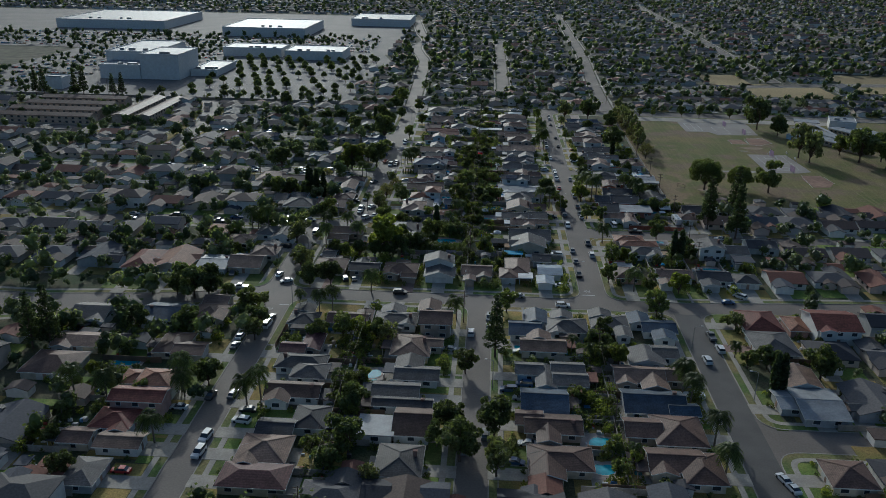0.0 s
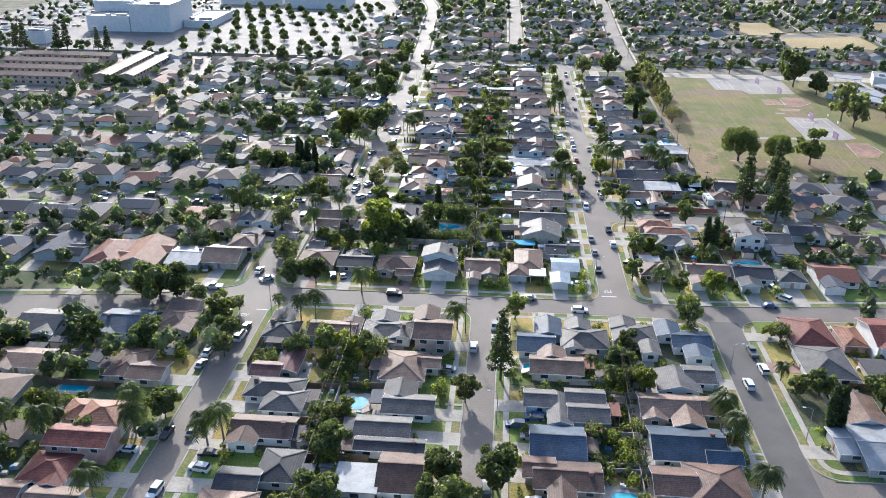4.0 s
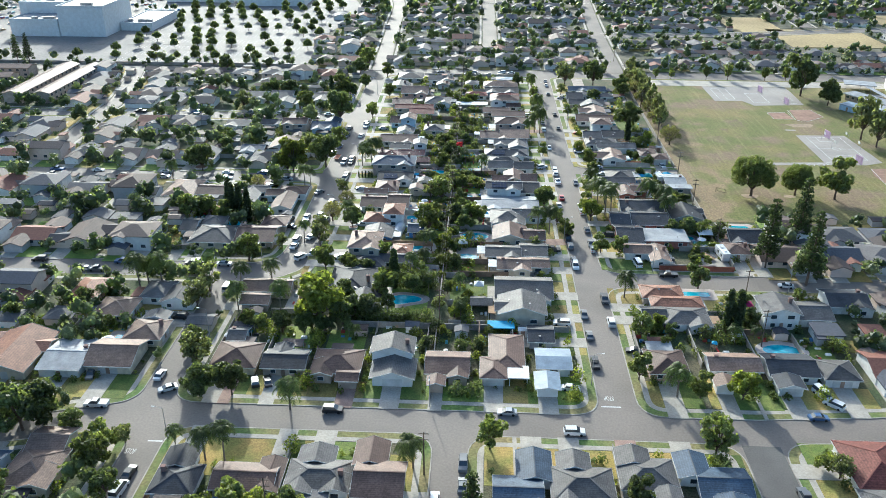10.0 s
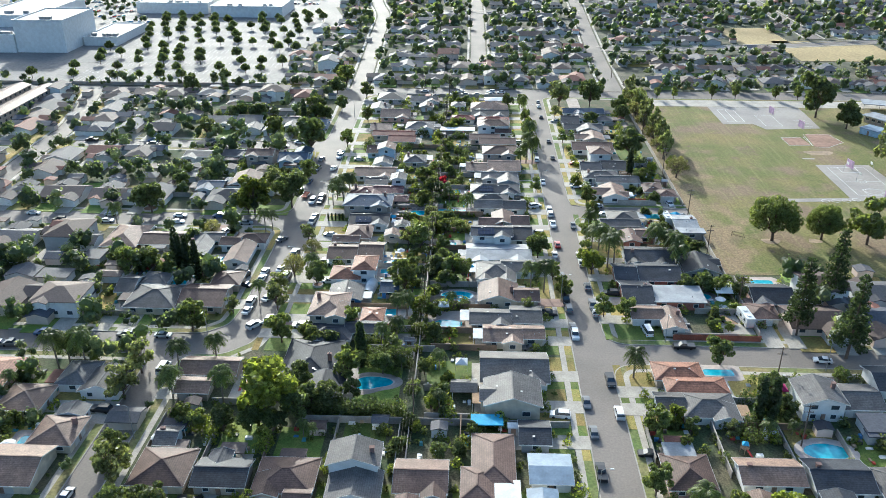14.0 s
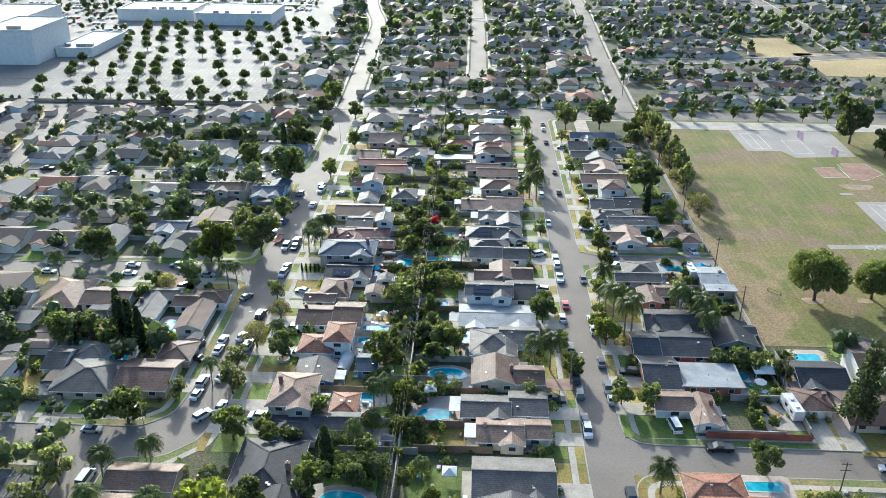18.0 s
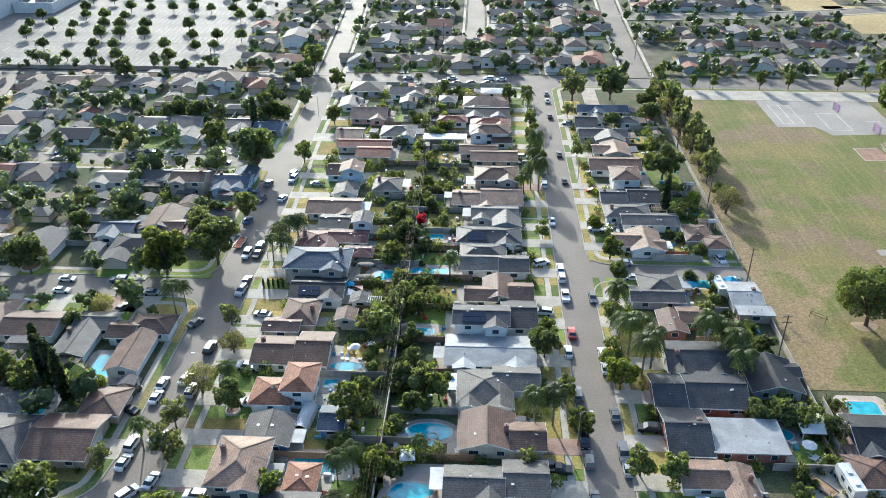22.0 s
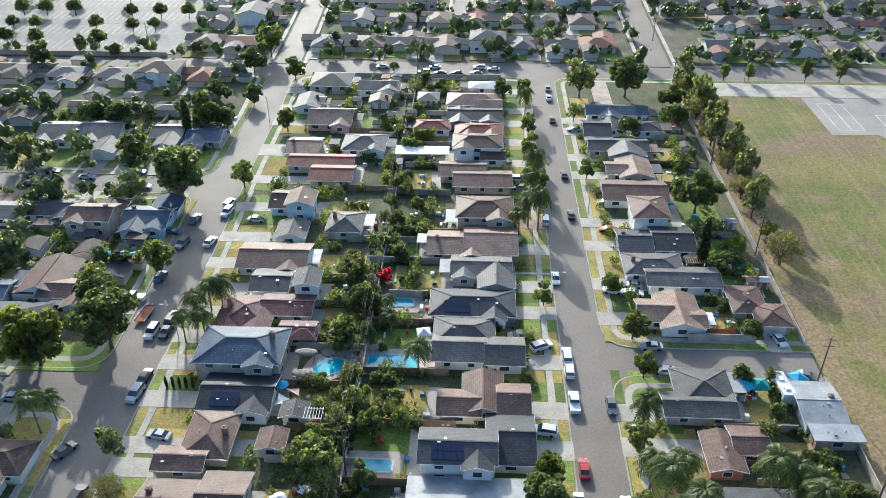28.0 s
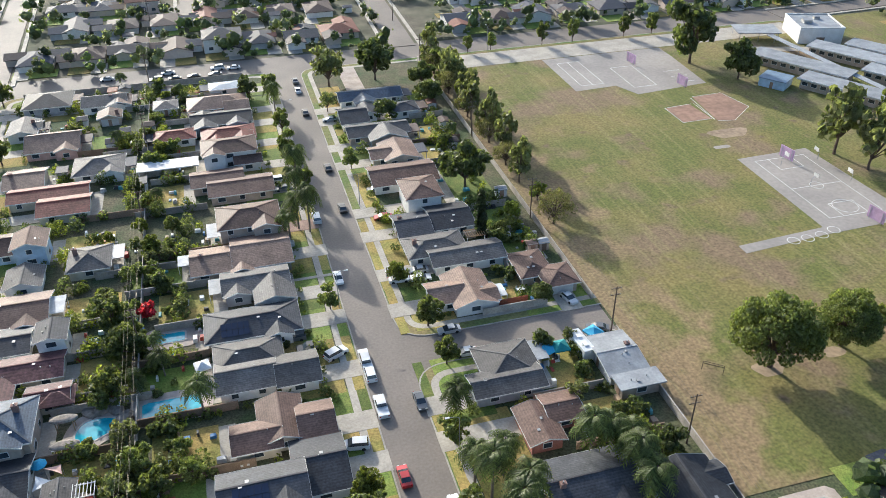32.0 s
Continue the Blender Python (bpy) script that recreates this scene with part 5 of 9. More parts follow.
house("n", "navy", "white", (8.1, 92.8, 8.9, 9.0, "x", 1), (11.6, 101.0, 6.2, 8.0, "y", 1))
house("n", "grey", "white", (21.0, 96.0, 11.7, 9.2, "h", 1), (19.8, 102.6, 5.8, 4.4, "y", 1))
house("n", "grey", "white", (34.5, 99.8, 10.6, 8.6, "h", 1), (37.8, 92.6, 3.9, 5.4, "y", 1), (32.2, 104.6, 5.8, 4.2, "y", 1))
house("n", "navy", "white", (49.3, 98.0, 9.5, 8.0, "x", 1), (50.0, 91.4, 5.9, 4.6, "y", 1), (44.0, 102.6, 5.4, 6.4, "y", 1))
house("e", "grey", "white", (42.2, 77.9, 9.4, 8.4, "y", 1), (48.1, 81.0, 6.3, 6.8, "x", 1))
house("w", "tan", "cream", (13.0, 82.1, 12.3, 7.4, "x", 1), (12.0, 87.4, 6.1, 4.4, "y", 1))
house("w", "grey", "pale_blue", (12.8, 63.4, 4.6, 10.6, "y", 1), (19.4, 62.6, 8.3, 6.6, "x", 1), (19.1, 68.6, 8.0, 5.2, "x", 1), (8.4, 67.0, 6.2, 5.6, "x", 1))
house("e", "tan", "beige", (38.4, 67.2, 12.8, 8.6, "x", 1), (42.0, 63.4, 6.2, 7.6, "y", 1), (48.0, 67.6, 6.8, 6.2, "x", 1))
house("w", "red", "white", (82.1, 105.1, 11.2, 14.1, "h", 1))
house("w", "grey", "white", (81.6, 90.0, 11.6, 14.4, "h", 1))
house("n", "tan", "cream", (-90.8, 95.4, 9.4, 10.4, "h", 1), (-91.0, 103.5, 7.1, 8.0, "x", 1))
house("n", "navy", "white", (-104.3, 93.5, 12.1, 11.8, "x", 1))
house("e", "brown", "cream", (-94.2, 73.6, 8.0, 11.6, "h", 1), (-88.2, 70.2, 8.0, 7.0, "x", 1))
house("e", "orange", "cream", (-94.8, 53.4, 11.0, 6.6, "h", 1), (-89.4, 49.2, 8.6, 7.6, "h", 2))
pool(-105.0, 65.2, 7.0, 4.0, "rect", 1.2)
house("s", "white", "white", (-102.8, 136.4, 9.9, 12.8, "x", 1))
house("s", "orange", "cream", (-117.1, 137.3, 12.6, 17.7, "y", 1))
house("s", "red", "white", (-129.2, 136.6, 9.8, 17.8, "h", 1))
house("w", "brown", "white", (-53.6, 50.8, 13.4, 7.0, "x", 1), (-57.0, 46.4, 5.6, 4.0, "y", 1))
house("w", "dark", "white", (-46.3, 38.2, 7.8, 9.4, "h", 1), (-53.8, 33.2, 7.9, 5.9, "x", 1))
house("w", "tan", "beige", (-54.2, 24.3, 10.9, 10.2, "h", 1))
house("w", "maroon", "cream", (-53.7, 14.0, 14.6, 8.0, "h", 1))
house("e", "grey", "white", (-27.0, 53.3, 11.5, 6.4, "x", 1))
house("e", "dark", "white", (-24.6, 47.0, 14.4, 3.8, "x", 1))
house("e", "brown", "white", (-21.0, 38.3, 8.3, 11.6, "x", 1), (-29.7, 35.6, 8.0, 7.7, "f", 1))
house("e", "grey", "white", (-22.5, 22.2, 9.6, 11.6, "h", 1))
house("w", "navy", "white", (11.8, 51.0, 11.0, 10.9, "x", 1))
house("w", "brown", "beige", (13.4, 40.4, 13.1, 8.0, "x", 1), (12.0, 36.6, 4.6, 8.4, "y", 1), (7.6, 42.4, 5.6, 5.6, "x", 1))
house("w", "brown", "cream", (14.2, 26.4, 14.0, 8.6, "h", 1), (11.0, 22.4, 7.0, 8.0, "y", 1))
house("e", "navy", "white", (40.0, 53.1, 14.9, 10.8, "x", 1), (47.1, 49.8, 6.5, 4.9, "x", 1))
house("e", "brown", "beige", (43.8, 40.2, 11.3, 12.4, "h", 1), (35.2, 40.5, 8.0, 7.6, "x", 1))
house("e", "brown", "cream", (40.6, 27.6, 12.0, 8.6, "x", 1), (46.0, 25.0, 8.4, 11.0, "h", 1))
house("w", "white", "grey", (76.3, 57.5, 6.8, 8.6, "x", 1), (82.7, 55.9, 10.5, 14.6, "x", 1))
house("s", "tan", "white", (82.6, 69.4, 8.7, 10.4, "y", 1))
house("w", "brown", "cream", (78.7, 25.8, 9.4, 9.4, "h", 1))
house("s", "red", "pink", (-90.6, 40.8, 13.0, 6.4, "x", 2))
house("e", "red", "white", (-93.8, 33.5, 9.4, 8.4, "h", 1))
house("e", "brown", "cream", (-99.4, 25.6, 6.7, 5.7, "x", 1))
house("e", "tan", "white", (-88.6, 24.5, 10.0, 5.8, "x", 1))
house("e", "grey", "grey", (-91.3, 12.3, 6.8, 9.2, "h", 1))
house("s", "tan", "cream", (-122.2, 73.1, 13.1, 8.0, "x", 1))
house("s", "brown", "cream", (-122.7, 59.3, 13.7, 11.8, "h", 1))
house("n", "grey", "white", (-126.8, 91.5, 10.5, 11.6, "x", 1))
house("s", "red", "white", (103.0, 102.2, 13.0, 14.4, "x", 2))
house("s", "orange", "pink", (92.9, 104.1, 5.2, 9.6, "h", 1))
house("w", "dark", "beige", (-37.5, 179.0, 12.9, 17.4, "h", 1), (-33.0, 167.6, 8.9, 8.8, "y", 1))

# ---- pools ----
pool(-6.0, 279.8, 10.0, 3.9, "rect")
pool(-6.1, 299.5, 5.4, 2.8, "rect")
pool(-6.9, 252.4, 6.6, 2.6, "rect")
pool(-18.4, 277.7, 6.6, 5.5, "free")
pool(-2.4, 217.5, 8.9, 5.6, "bean", 1.5)
pool(-22.4, 238.2, 7.5, 3.0, "oval")
pool(-24.6, 231.9, 3.5, 2.8, "rect")
pool(-77.4, 235.6, 5.0, 8.3, "rect")
pool(-85.9, 222.2, 4.5, 6.0, "rect")
pool(-23.6, 207.4, 9.0, 4.4, "rect", 1.2)
pool(-5.0, 201.3, 7.7, 5.1, "free")
pool(68.2, 219.9, 5.8, 3.6, "oval")
pool(88.6, 227.9, 6.5, 6.1, "rect")
pool(78.4, 151.7, 9.7, 5.4, "oval")
pool(-94.2, 147.3, 4.6, 5.3, "rect")
pool(-22.0, 173.1, 8.5, 5.6, "free")
pool(63.1, 180.9, 7.4, 2.7, "rect")
pool(-35.3, 65.1, 5.1, 6.0, "kidney")
pool(7.0, 84.6, 4.4, 2.2, "rect", 0.8)
pool(24.9, 37.0, 5.9, 4.6, "free")
pool(24.3, 26.2, 5.1, 4.9, "kidney")

# ---- trees, street by street ----
tree("oak", -68.3, 342.5, 1.85)
tree("lime", -76.5, 275.6, 2.08)
tree("oak", -64.2, 281.4, 1.62)
tree("oak", -70.6, 292.8, 1.04)
tree("olive", -74.7, 298.3, 1.46)
tree("lime", -78.5, 275.2, 1.02)
tree("ash", -54.1, 351.3, 1.14)
tree("ash", -63.1, 309.1, 1.28)
tree("olive", -52.7, 253.0, 1.05)
tree("palm", -66.4, 260.6, 0.75)
tree("thin", -49.1, 242.1, 0.75)
tree("palm", -47.1, 229.4, 0.95)
for x in (-49.0, -47.7, -46.4, -45.1, -43.8):
    tree("cypress", x, 270.3, 0.3)
tree("palm", -47.4, 295.2, 1.08)
tree("palm", -45.2, 296.7, 1.09)
tree("palm", -49.0, 290.5, 0.97)
tree("palm", -46.0, 286.1, 0.95)
tree("palm", -49.5, 283.8, 0.81)
tree("ash", -16.8, 304.1, 1.23)
tree("ash", -14.5, 295.8, 1.09)
tree("blossom", -10.6, 308.1, 1.19)
tree("darkbush", -7.6, 316.8, 1.56)
tree("ash", -16.4, 284.5, 0.94)
tree("olive", -12.9, 271.7, 1.01)
tree("ash", -11.0, 265.0, 0.93)
tree("olive", -13.6, 259.3, 1.08)
tree("ash", -16.3, 255.3, 0.95)
tree("ash", -7.8, 259.8, 0.90)
tree("ash", -2.5, 261.1, 0.74)
tree("palm", -0.5, 275.8, 1.01)
tree("palm", -7.1, 288.5, 0.77)
tree("olive", -19.4, 251.3, 1.12)
tree("ash", 26.2, 363.2, 1.00)
tree("ash", 27.2, 352.2, 0.86)
tree("palm", 23.4, 333.2, 1.10)
tree("palm", 20.9, 329.3, 0.98)
tree("lime", 23.3, 250.6, 0.86)
tree("ash", 43.3, 289.2, 1.10)
tree("ash", 43.7, 277.2, 0.92)
tree("bush", 62.2, 302.3, 0.97)
tree("oak", 67.9, 290.0, 0.64)
tree("darkbush", 61.8, 276.1, 1.59)
tree("palm", 40.1, 248.8, 1.03)
tree("palm", 45.0, 249.0, 1.03)
tree("palm", 59.8, 248.2, 1.15)
tree("palm", 63.4, 248.8, 1.15)
tree("ash", 39.5, 257.7, 0.92)
tree("cypress", 63.3, 317.0, 1.35)
tree("oak", 67.3, 341.6, 1.59)
tree("thin", 80.6, 420.5, 0.95)
tree("thin", 80.6, 402.4, 1.0)
tree("thin", 81.0, 383.2, 1.02)
tree("thin", 81.6, 364.7, 1.0)
tree("thin", 81.4, 350.2, 0.9)
tree("thin", 82.2, 318.4, 1.15)
tree("olive", 79.7, 424.5, 1.30)
tree("olive", 44.6, 419.4, 2.20)
tree("oak", 60.3, 420.6, 1.57)
tree("oak", 74.1, 410.7, 1.08)
tree("oak", 72.9, 395.1, 0.98)
tree("darkbush", 60.0, 389.1, 2.20)
tree("oak", 18.5, 416.6, 0.84)
tree("olive", 61.6, 260.6, 0.93)
tree("ash", -89.1, 362.9, 1.46)
tree("cypress", -78.0, 381.5, 1.35)
tree("ash", -74.9, 389.2, 1.74)
tree("oak", -65.5, 409.7, 0.88)
tree("olive", -120.0, 362.2, 1.60)
tree("ash", -69.8, 455.2, 1.77)
tree("oak", -72.4, 438.8, 1.15)
tree("oak", -150.9, 438.2, 1.21)
tree("ash", -55.6, 431.2, 1.32)
tree("oak", -102.0, 387.1, 1.02)
tree("oak", -113.1, 392.0, 0.94)
tree("oak", -69.3, 389.7, 0.91)
tree("ash", -49.6, 388.0, 1.10)
tree("oak", -78.5, 412.6, 0.89)
tree("cypress", -87.7, 229.8, 1.35)
tree("cypress", -84.9, 228.3, 1.35)
tree("cypress", -80.8, 224.3, 1.35)
tree("cypress", -90.0, 233.4, 1.35)
tree("palm", -67.9, 257.4, 0.95)
tree("palm", -80.4, 259.5, 0.9)
tree("thin", -85.6, 256.2, 0.75)
tree("ash", -73.0, 195.1, 1.46)
tree("olive", -64.8, 205.1, 0.91)
tree("palm", -58.4, 209.7, 0.78)
tree("olive", -54.1, 216.5, 1.21)
tree("olive", -52.7, 207.1, 1.39)
tree("thin", -52.1, 227.7, 0.95)
tree("oak", -44.3, 222.2, 0.88)
tree("ash", -31.3, 198.2, 0.91)
tree("darkbush", -38.6, 192.5, 1.73)
tree("darkbush", -34.4, 191.5, 1.72)
tree("ash", -38.9, 188.2, 0.90)
tree("ash", -17.9, 219.3, 1.59)
tree("palm", -18.6, 202.2, 0.87)
tree("palm", -16.1, 205.4, 0.89)
tree("palm", -18.0, 194.4, 0.84)
tree("palm", -21.4, 188.2, 0.77)
tree("lime", -11.7, 204.6, 1.06)
tree("darkbush", -8.9, 232.1, 2.20)
tree("ash", -4.0, 230.0, 1.10)
tree("darkbush", -6.0, 223.3, 1.93)
tree("ash", -1.0, 228.1, 1.01)
tree("ash", -15.1, 247.8, 1.39)
tree("oak", 22.5, 243.4, 0.95)
tree("ash", 28.0, 218.5, 1.04)
tree("ash", 38.4, 207.3, 0.98)
tree("olive", 17.4, 206.4, 0.80)
tree("palm", 18.8, 217.2, 1.03)
tree("palm", 22.8, 220.7, 1.05)
tree("lime", 38.1, 232.8, 1.25)
tree("ash", 37.6, 240.4, 1.10)
tree("palm", 41.8, 245.4, 1.15)
tree("palm", 43.7, 237.7, 1.15)
tree("palm", 46.1, 240.4, 1.15)
tree("palm", 59.7, 242.3, 1.15)
tree("palm", 63.5, 245.8, 1.15)
tree("palm", 65.2, 237.5, 1.15)
tree("ash", 44.1, 205.8, 0.97)
tree("darkbush", 63.1, 225.6, 1.61)
tree("darkbush", 65.1, 222.9, 1.74)
tree("darkbush", 69.6, 223.4, 2.20)
tree("ash", 74.3, 221.4, 0.92)
tree("field", 101.2, 259.8, 0.97, 1.16)
tree("field", 118.0, 261.2, 0.74, 1.2)
tree("darkbush", -88.1, 249.8, 1.85)
tree("ash", -102.8, 227.4, 1.34)
tree("ash", -96.4, 229.1, 1.12)
tree("ash", -90.1, 226.0, 1.10)
tree("ash", -19.0, 212.2, 0.61)
tree("palm", -121.9, 264.3, 0.94)
tree("oak", -113.2, 274.4, 1.34)
tree("ash", 131.5, 257.8, 2.35)
tree("pine", 97.3, 188.9, 1.42)
tree("pine", 88.4, 199.6, 1.40)
tree("pine", 104.2, 217.5, 1.40)
tree("lime", -44.2, 159.2, 2.20)
tree("oak", -65.9, 124.9, 1.06)
tree("oak", -58.5, 125.2, 1.06)
tree("olive", -70.8, 136.0, 1.58)
tree("palm", -100.2, 175.4, 1.15)
tree("palm", -93.8, 176.3, 1.15)
tree("palm", -98.8, 178.3, 1.15)
tree("palm", -68.9, 174.7, 0.97)
tree("palm", -62.0, 176.3, 0.98)
tree("palm", -55.3, 162.5, 1.08)
tree("palm", -67.1, 164.9, 1.04)
tree("olive", -81.0, 164.4, 1.59)
tree("olive", -79.4, 175.1, 1.55)
tree("oak", -111.7, 165.0, 0.79)
tree("cypress", -25.5, 179.8, 1.35)
tree("ash", -27.9, 173.4, 1.37)
tree("ash", -47.8, 190.4, 1.27)
tree("oak", -37.3, 158.6, 0.94)
tree("darkbush", -13.8, 147.8, 1.35)
tree("darkbush", -4.8, 146.6, 1.34)
tree("darkbush", -0.3, 147.7, 1.18)
tree("darkbush", -3.9, 160.1, 1.17)
tree("palm", -43.5, 120.5, 1.15)
tree("palm", 47.0, 129.9, 1.15)
tree("ash", 52.4, 129.9, 1.02)
tree("lime", 62.2, 129.7, 1.16)
tree("ash", 39.1, 136.8, 1.06)
tree("ash", 42.9, 156.5, 1.08)
tree("oak", 64.4, 184.7, 0.93)
tree("cypress", 66.4, 160.8, 1.35)
tree("cypress", 68.9, 160.3, 1.35)
tree("oak", 73.5, 163.9, 0.63)
tree("ash", 48.1, 149.7, 0.59)
tree("palm", 41.7, 178.0, 1.08)
tree("oak", -47.0, 153.7, 0.77)
tree("oak", -52.8, 153.5, 0.77)
tree("ash", -62.7, 155.5, 0.88)
tree("oak", -101.3, 109.7, 1.53)
tree("oak", -96.7, 110.5, 1.36)
tree("oak", -108.1, 112.0, 1.03)
tree("oak", -89.6, 110.1, 0.75)
tree("ash", -80.3, 98.1, 1.41)
tree("ash", -79.9, 104.1, 1.08)
tree("oak", -95.4, 86.7, 1.04)
tree("palm", -57.6, 101.9, 0.99)
tree("palm", -53.2, 101.5, 0.99)
tree("palm", -64.3, 102.3, 0.72)
tree("ash", 2.6, 108.8, 1.17)
tree("pine", -1.0, 78.1, 1.2)
tree("ash", -9.2, 67.5, 1.12)
tree("olive", -73.1, 82.0, 1.22)
tree("oak", -54.2, 83.1, 0.87)
tree("ash", -47.0, 85.7, 1.20)
tree("lime", -41.7, 84.8, 1.12)
tree("oak", -36.9, 86.6, 0.76)
tree("olive", -33.0, 83.7, 1.21)
tree("ash", 51.2, 110.0, 1.40)
tree("oak", 31.8, 93.3, 0.80)
tree("oak", 28.4, 86.3, 0.71)
tree("lime", 34.0, 75.5, 1.08)
tree("ash", 28.8, 75.8, 1.00)
tree("palm", 50.3, 63.8, 1.06)
tree("bush", 71.8, 106.0, 1.29)
tree("oak", 76.6, 77.9, 0.84)
tree("oak", 71.2, 78.1, 0.70)
tree("olive", 74.6, 103.3, 0.97)
tree("palm", -84.1, 50.6, 1.15)
tree("oak", -80.3, 57.9, 0.77)
tree("palm", -13.4, 101.9, 1.09)
tree("palm", 69.3, 84.1, 0.74)
tree("ash", -116.5, 111.5, 0.83)
tree("oak", -110.3, 85.5, 0.92)
tree("oak", -73.2, 143.1, 0.97)
tree("olive", -76.7, 106.5, 0.86)
tree("oak", -123.1, 127.1, 0.55)
tree("darkbush", -11.9, 156.4, 1.40)
tree("palm", -65.0, 46.1, 1.15)
tree("palm", -60.7, 46.5, 1.15)
tree("palm", -81.9, 27.4, 1.15)
tree("palm", -82.3, 48.5, 1.10)
tree("palm", -109.0, 43.3, 1.15)
tree("palm", -100.8, 43.6, 1.15)
tree("oak", -77.9, 54.6, 0.94)
tree("oak", -35.4, 27.8, 1.22)
tree("oak", -11.9, 37.5, 1.06)
tree("oak", -9.0, 26.5, 1.45)
tree("oak", -14.7, 32.0, 0.74)
tree("oak", -1.0, 37.5, 1.25)
tree("olive", -0.4, 21.5, 1.7)
tree("oak", -97.1, 12.9, 0.77)
tree("oak", -105.6, 24.7, 0.65)
for x, y, size in ((-340.8, 449, 1.15), (-334, 448, 1.3), (-311, 449, 1.2), (-305, 450, 1.35), (-284, 452, 1.05), (-277, 452, 1.1)):
    tree("pine", x, y, size)
tree("pine", -128.5, 70.5, 1.22)
tree("pine", -135.4, 70.4, 1.10)
tree("oak", -37.8, 46.0, 1.02)
tree("ash", -41.6, 52.9, 1.07)
tree("palm", 52.2, 37.9, 1.15)
tree("palm", 47.8, 25.1, 1.08)
tree("palm", 49.0, 60.0, 1.15)
tree("palm", 49.5, 53.1, 1.08)
tree("oak", 89.9, 73.3, 1.32)
tree("cypress", 73.7, 62.1, 1.35)
tree("cypress", 75.6, 61.5, 1.35)
tree("ash", -43.8, 25.7, 0.82)
tree("oak", -38.7, 19.4, 0.84)
tree("olive", -28.6, 15.7, 0.93)
tree("ash", 27.8, 32.4, 0.75)
tree("ash", 27.6, 22.5, 0.79)
tree("oak", -92.3, 40.9, 0.73)
tree("oak", -73.5, 89.3, 0.97)
tree("oak", -37.7, 171.9, 0.90)
tree("oak", -30.4, 161.4, 0.92)
tree("oak", -19.8, 177.1, 0.75)
tree("oak", -25.8, 167.3, 0.65)
tree("oak", -34.5, 165.7, 0.81)
tree("ash", -18.3, 185.5, 0.90)
tree("ash", -58.3, 154.0, 0.79)
tree("oak", -42.6, 154.6, 0.68)

# ---- parked vehicles ----
car("saloon", "white", 28.8, 309.9, 180)
car("suv", "white", 29.1, 282.6, 0)
car("suv", "white", 29.2, 278.2, 0)
car("pickup", "white", 29.4, 269.1, 0)
car("saloon", "grey", 36.3, 268.6, 180)
car("saloon", "red", 29.6, 252.8, 0)
car("suv", "white", 24.2, 285.4, -62)
car("pickup", "black", 19.8, 288.3, 90)
car("suv", "white", 23.3, 261.5, 80)
car("saloon", "white", 41.3, 305.7, 265)
car("saloon", "silver", 46.1, 308.0, 85)
car("suv", "silver", 41.4, 308.5, 265)
car("saloon", "white", 45.9, 305.0, 265)
car("saloon", "silver", 46.8, 286.3, 90)
car("saloon", "white", 47.9, 278.9, 90)
car("saloon", "white", 73.6, 289.5, 195)
car("saloon", "grey", 75.1, 278.7, 70)
car("suv", "white", 28.0, 336.1, 0)
car("saloon", "black", 34.9, 339.1, 0)
car("saloon", "red", 43.6, 332.1, 85)
car("suv", "white", -55.5, 341.1, -12)
car("suv", "white", -55.0, 336.6, 168)
car("saloon", "white", -55.4, 322.1, -12)
car("saloon", "grey", -62.4, 332.6, 168)
car("suv", "grey", -62.0, 320.9, 168)
car("saloon", "blue", -66.6, 326.6, 265)
car("suv", "white", -57.6, 286.6, 174)
car("saloon", "black", -54.7, 286.8, 174)
car("suv", "black", -54.8, 291.4, -6)
car("suv", "silver", -54.3, 267.8, 172)
car("saloon", "black", -54.2, 272.8, -6)
car("saloon", "grey", -61.6, 253.1, -30)
car("saloon", "silver", -46.2, 257.5, 80)
car("saloon", "silver", -46.4, 333.3, 265)
car("saloon", "blue", -62.6, 306.8, -6)
car("pickup", "white", -66.0, 298.6, 85)
car("saloon", "black", 34.9, 361.4, 0)
car("saloon", "grey", 28.2, 346.1, 0)
car("saloon", "white", 34.2, 417.7, 0)
car("saloon", "grey", 34.4, 426.2, 0)
car("saloon", "black", 34.1, 399.4, 0)
car("saloon", "black", -111.1, 357.3, 270)
car("suv", "grey", -86.4, 357.6, 270)
car("saloon", "silver", -84.8, 352.4, 90)
car("suv", "white", 21.9, 358.0, 270)
car("saloon", "grey", 22.1, 353.2, 90)
car("suv", "silver", 19.1, 326.5, 265)
car("saloon", "silver", 40.5, 392.0, 85)
car("saloon", "grey", 44.7, 346.1, 85)
car("saloon", "white", 28.1, 245.3, 0)
car("saloon", "white", 35.8, 244.9, 0)
car("saloon", "white", 35.9, 239.7, 0)
car("suv", "grey", 28.8, 230.2, 0)
car("saloon", "grey", 35.9, 224.0, 0)
car("pickup", "grey", 36.1, 213.0, 180)
car("saloon", "silver", 36.3, 208.8, 0)
car("suv", "black", 28.8, 216.0, 180)
car("suv", "grey", 29.1, 210.7, 0)
car("saloon", "grey", 29.2, 200.5, 0)
car("suv", "white", 29.4, 196.6, 180)
car("van", "white", 48.9, 199.4, 8)
car("suv", "black", 16.9, 220.6, 268)
car("pickup", "black", 22.9, 207.8, 268)
car("suv", "black", 42.3, 220.2, 85)
car("saloon", "white", -61.7, 229.8, -6)
car("saloon", "white", -61.5, 225.3, -6)
car("suv", "silver", -54.5, 227.8, -4)
car("suv", "white", -61.2, 211.3, -6)
car("saloon", "white", -61.0, 206.0, -8)
car("saloon", "white", -53.9, 201.5, -10)
car("suv", "white", -57.1, 198.1, -35)
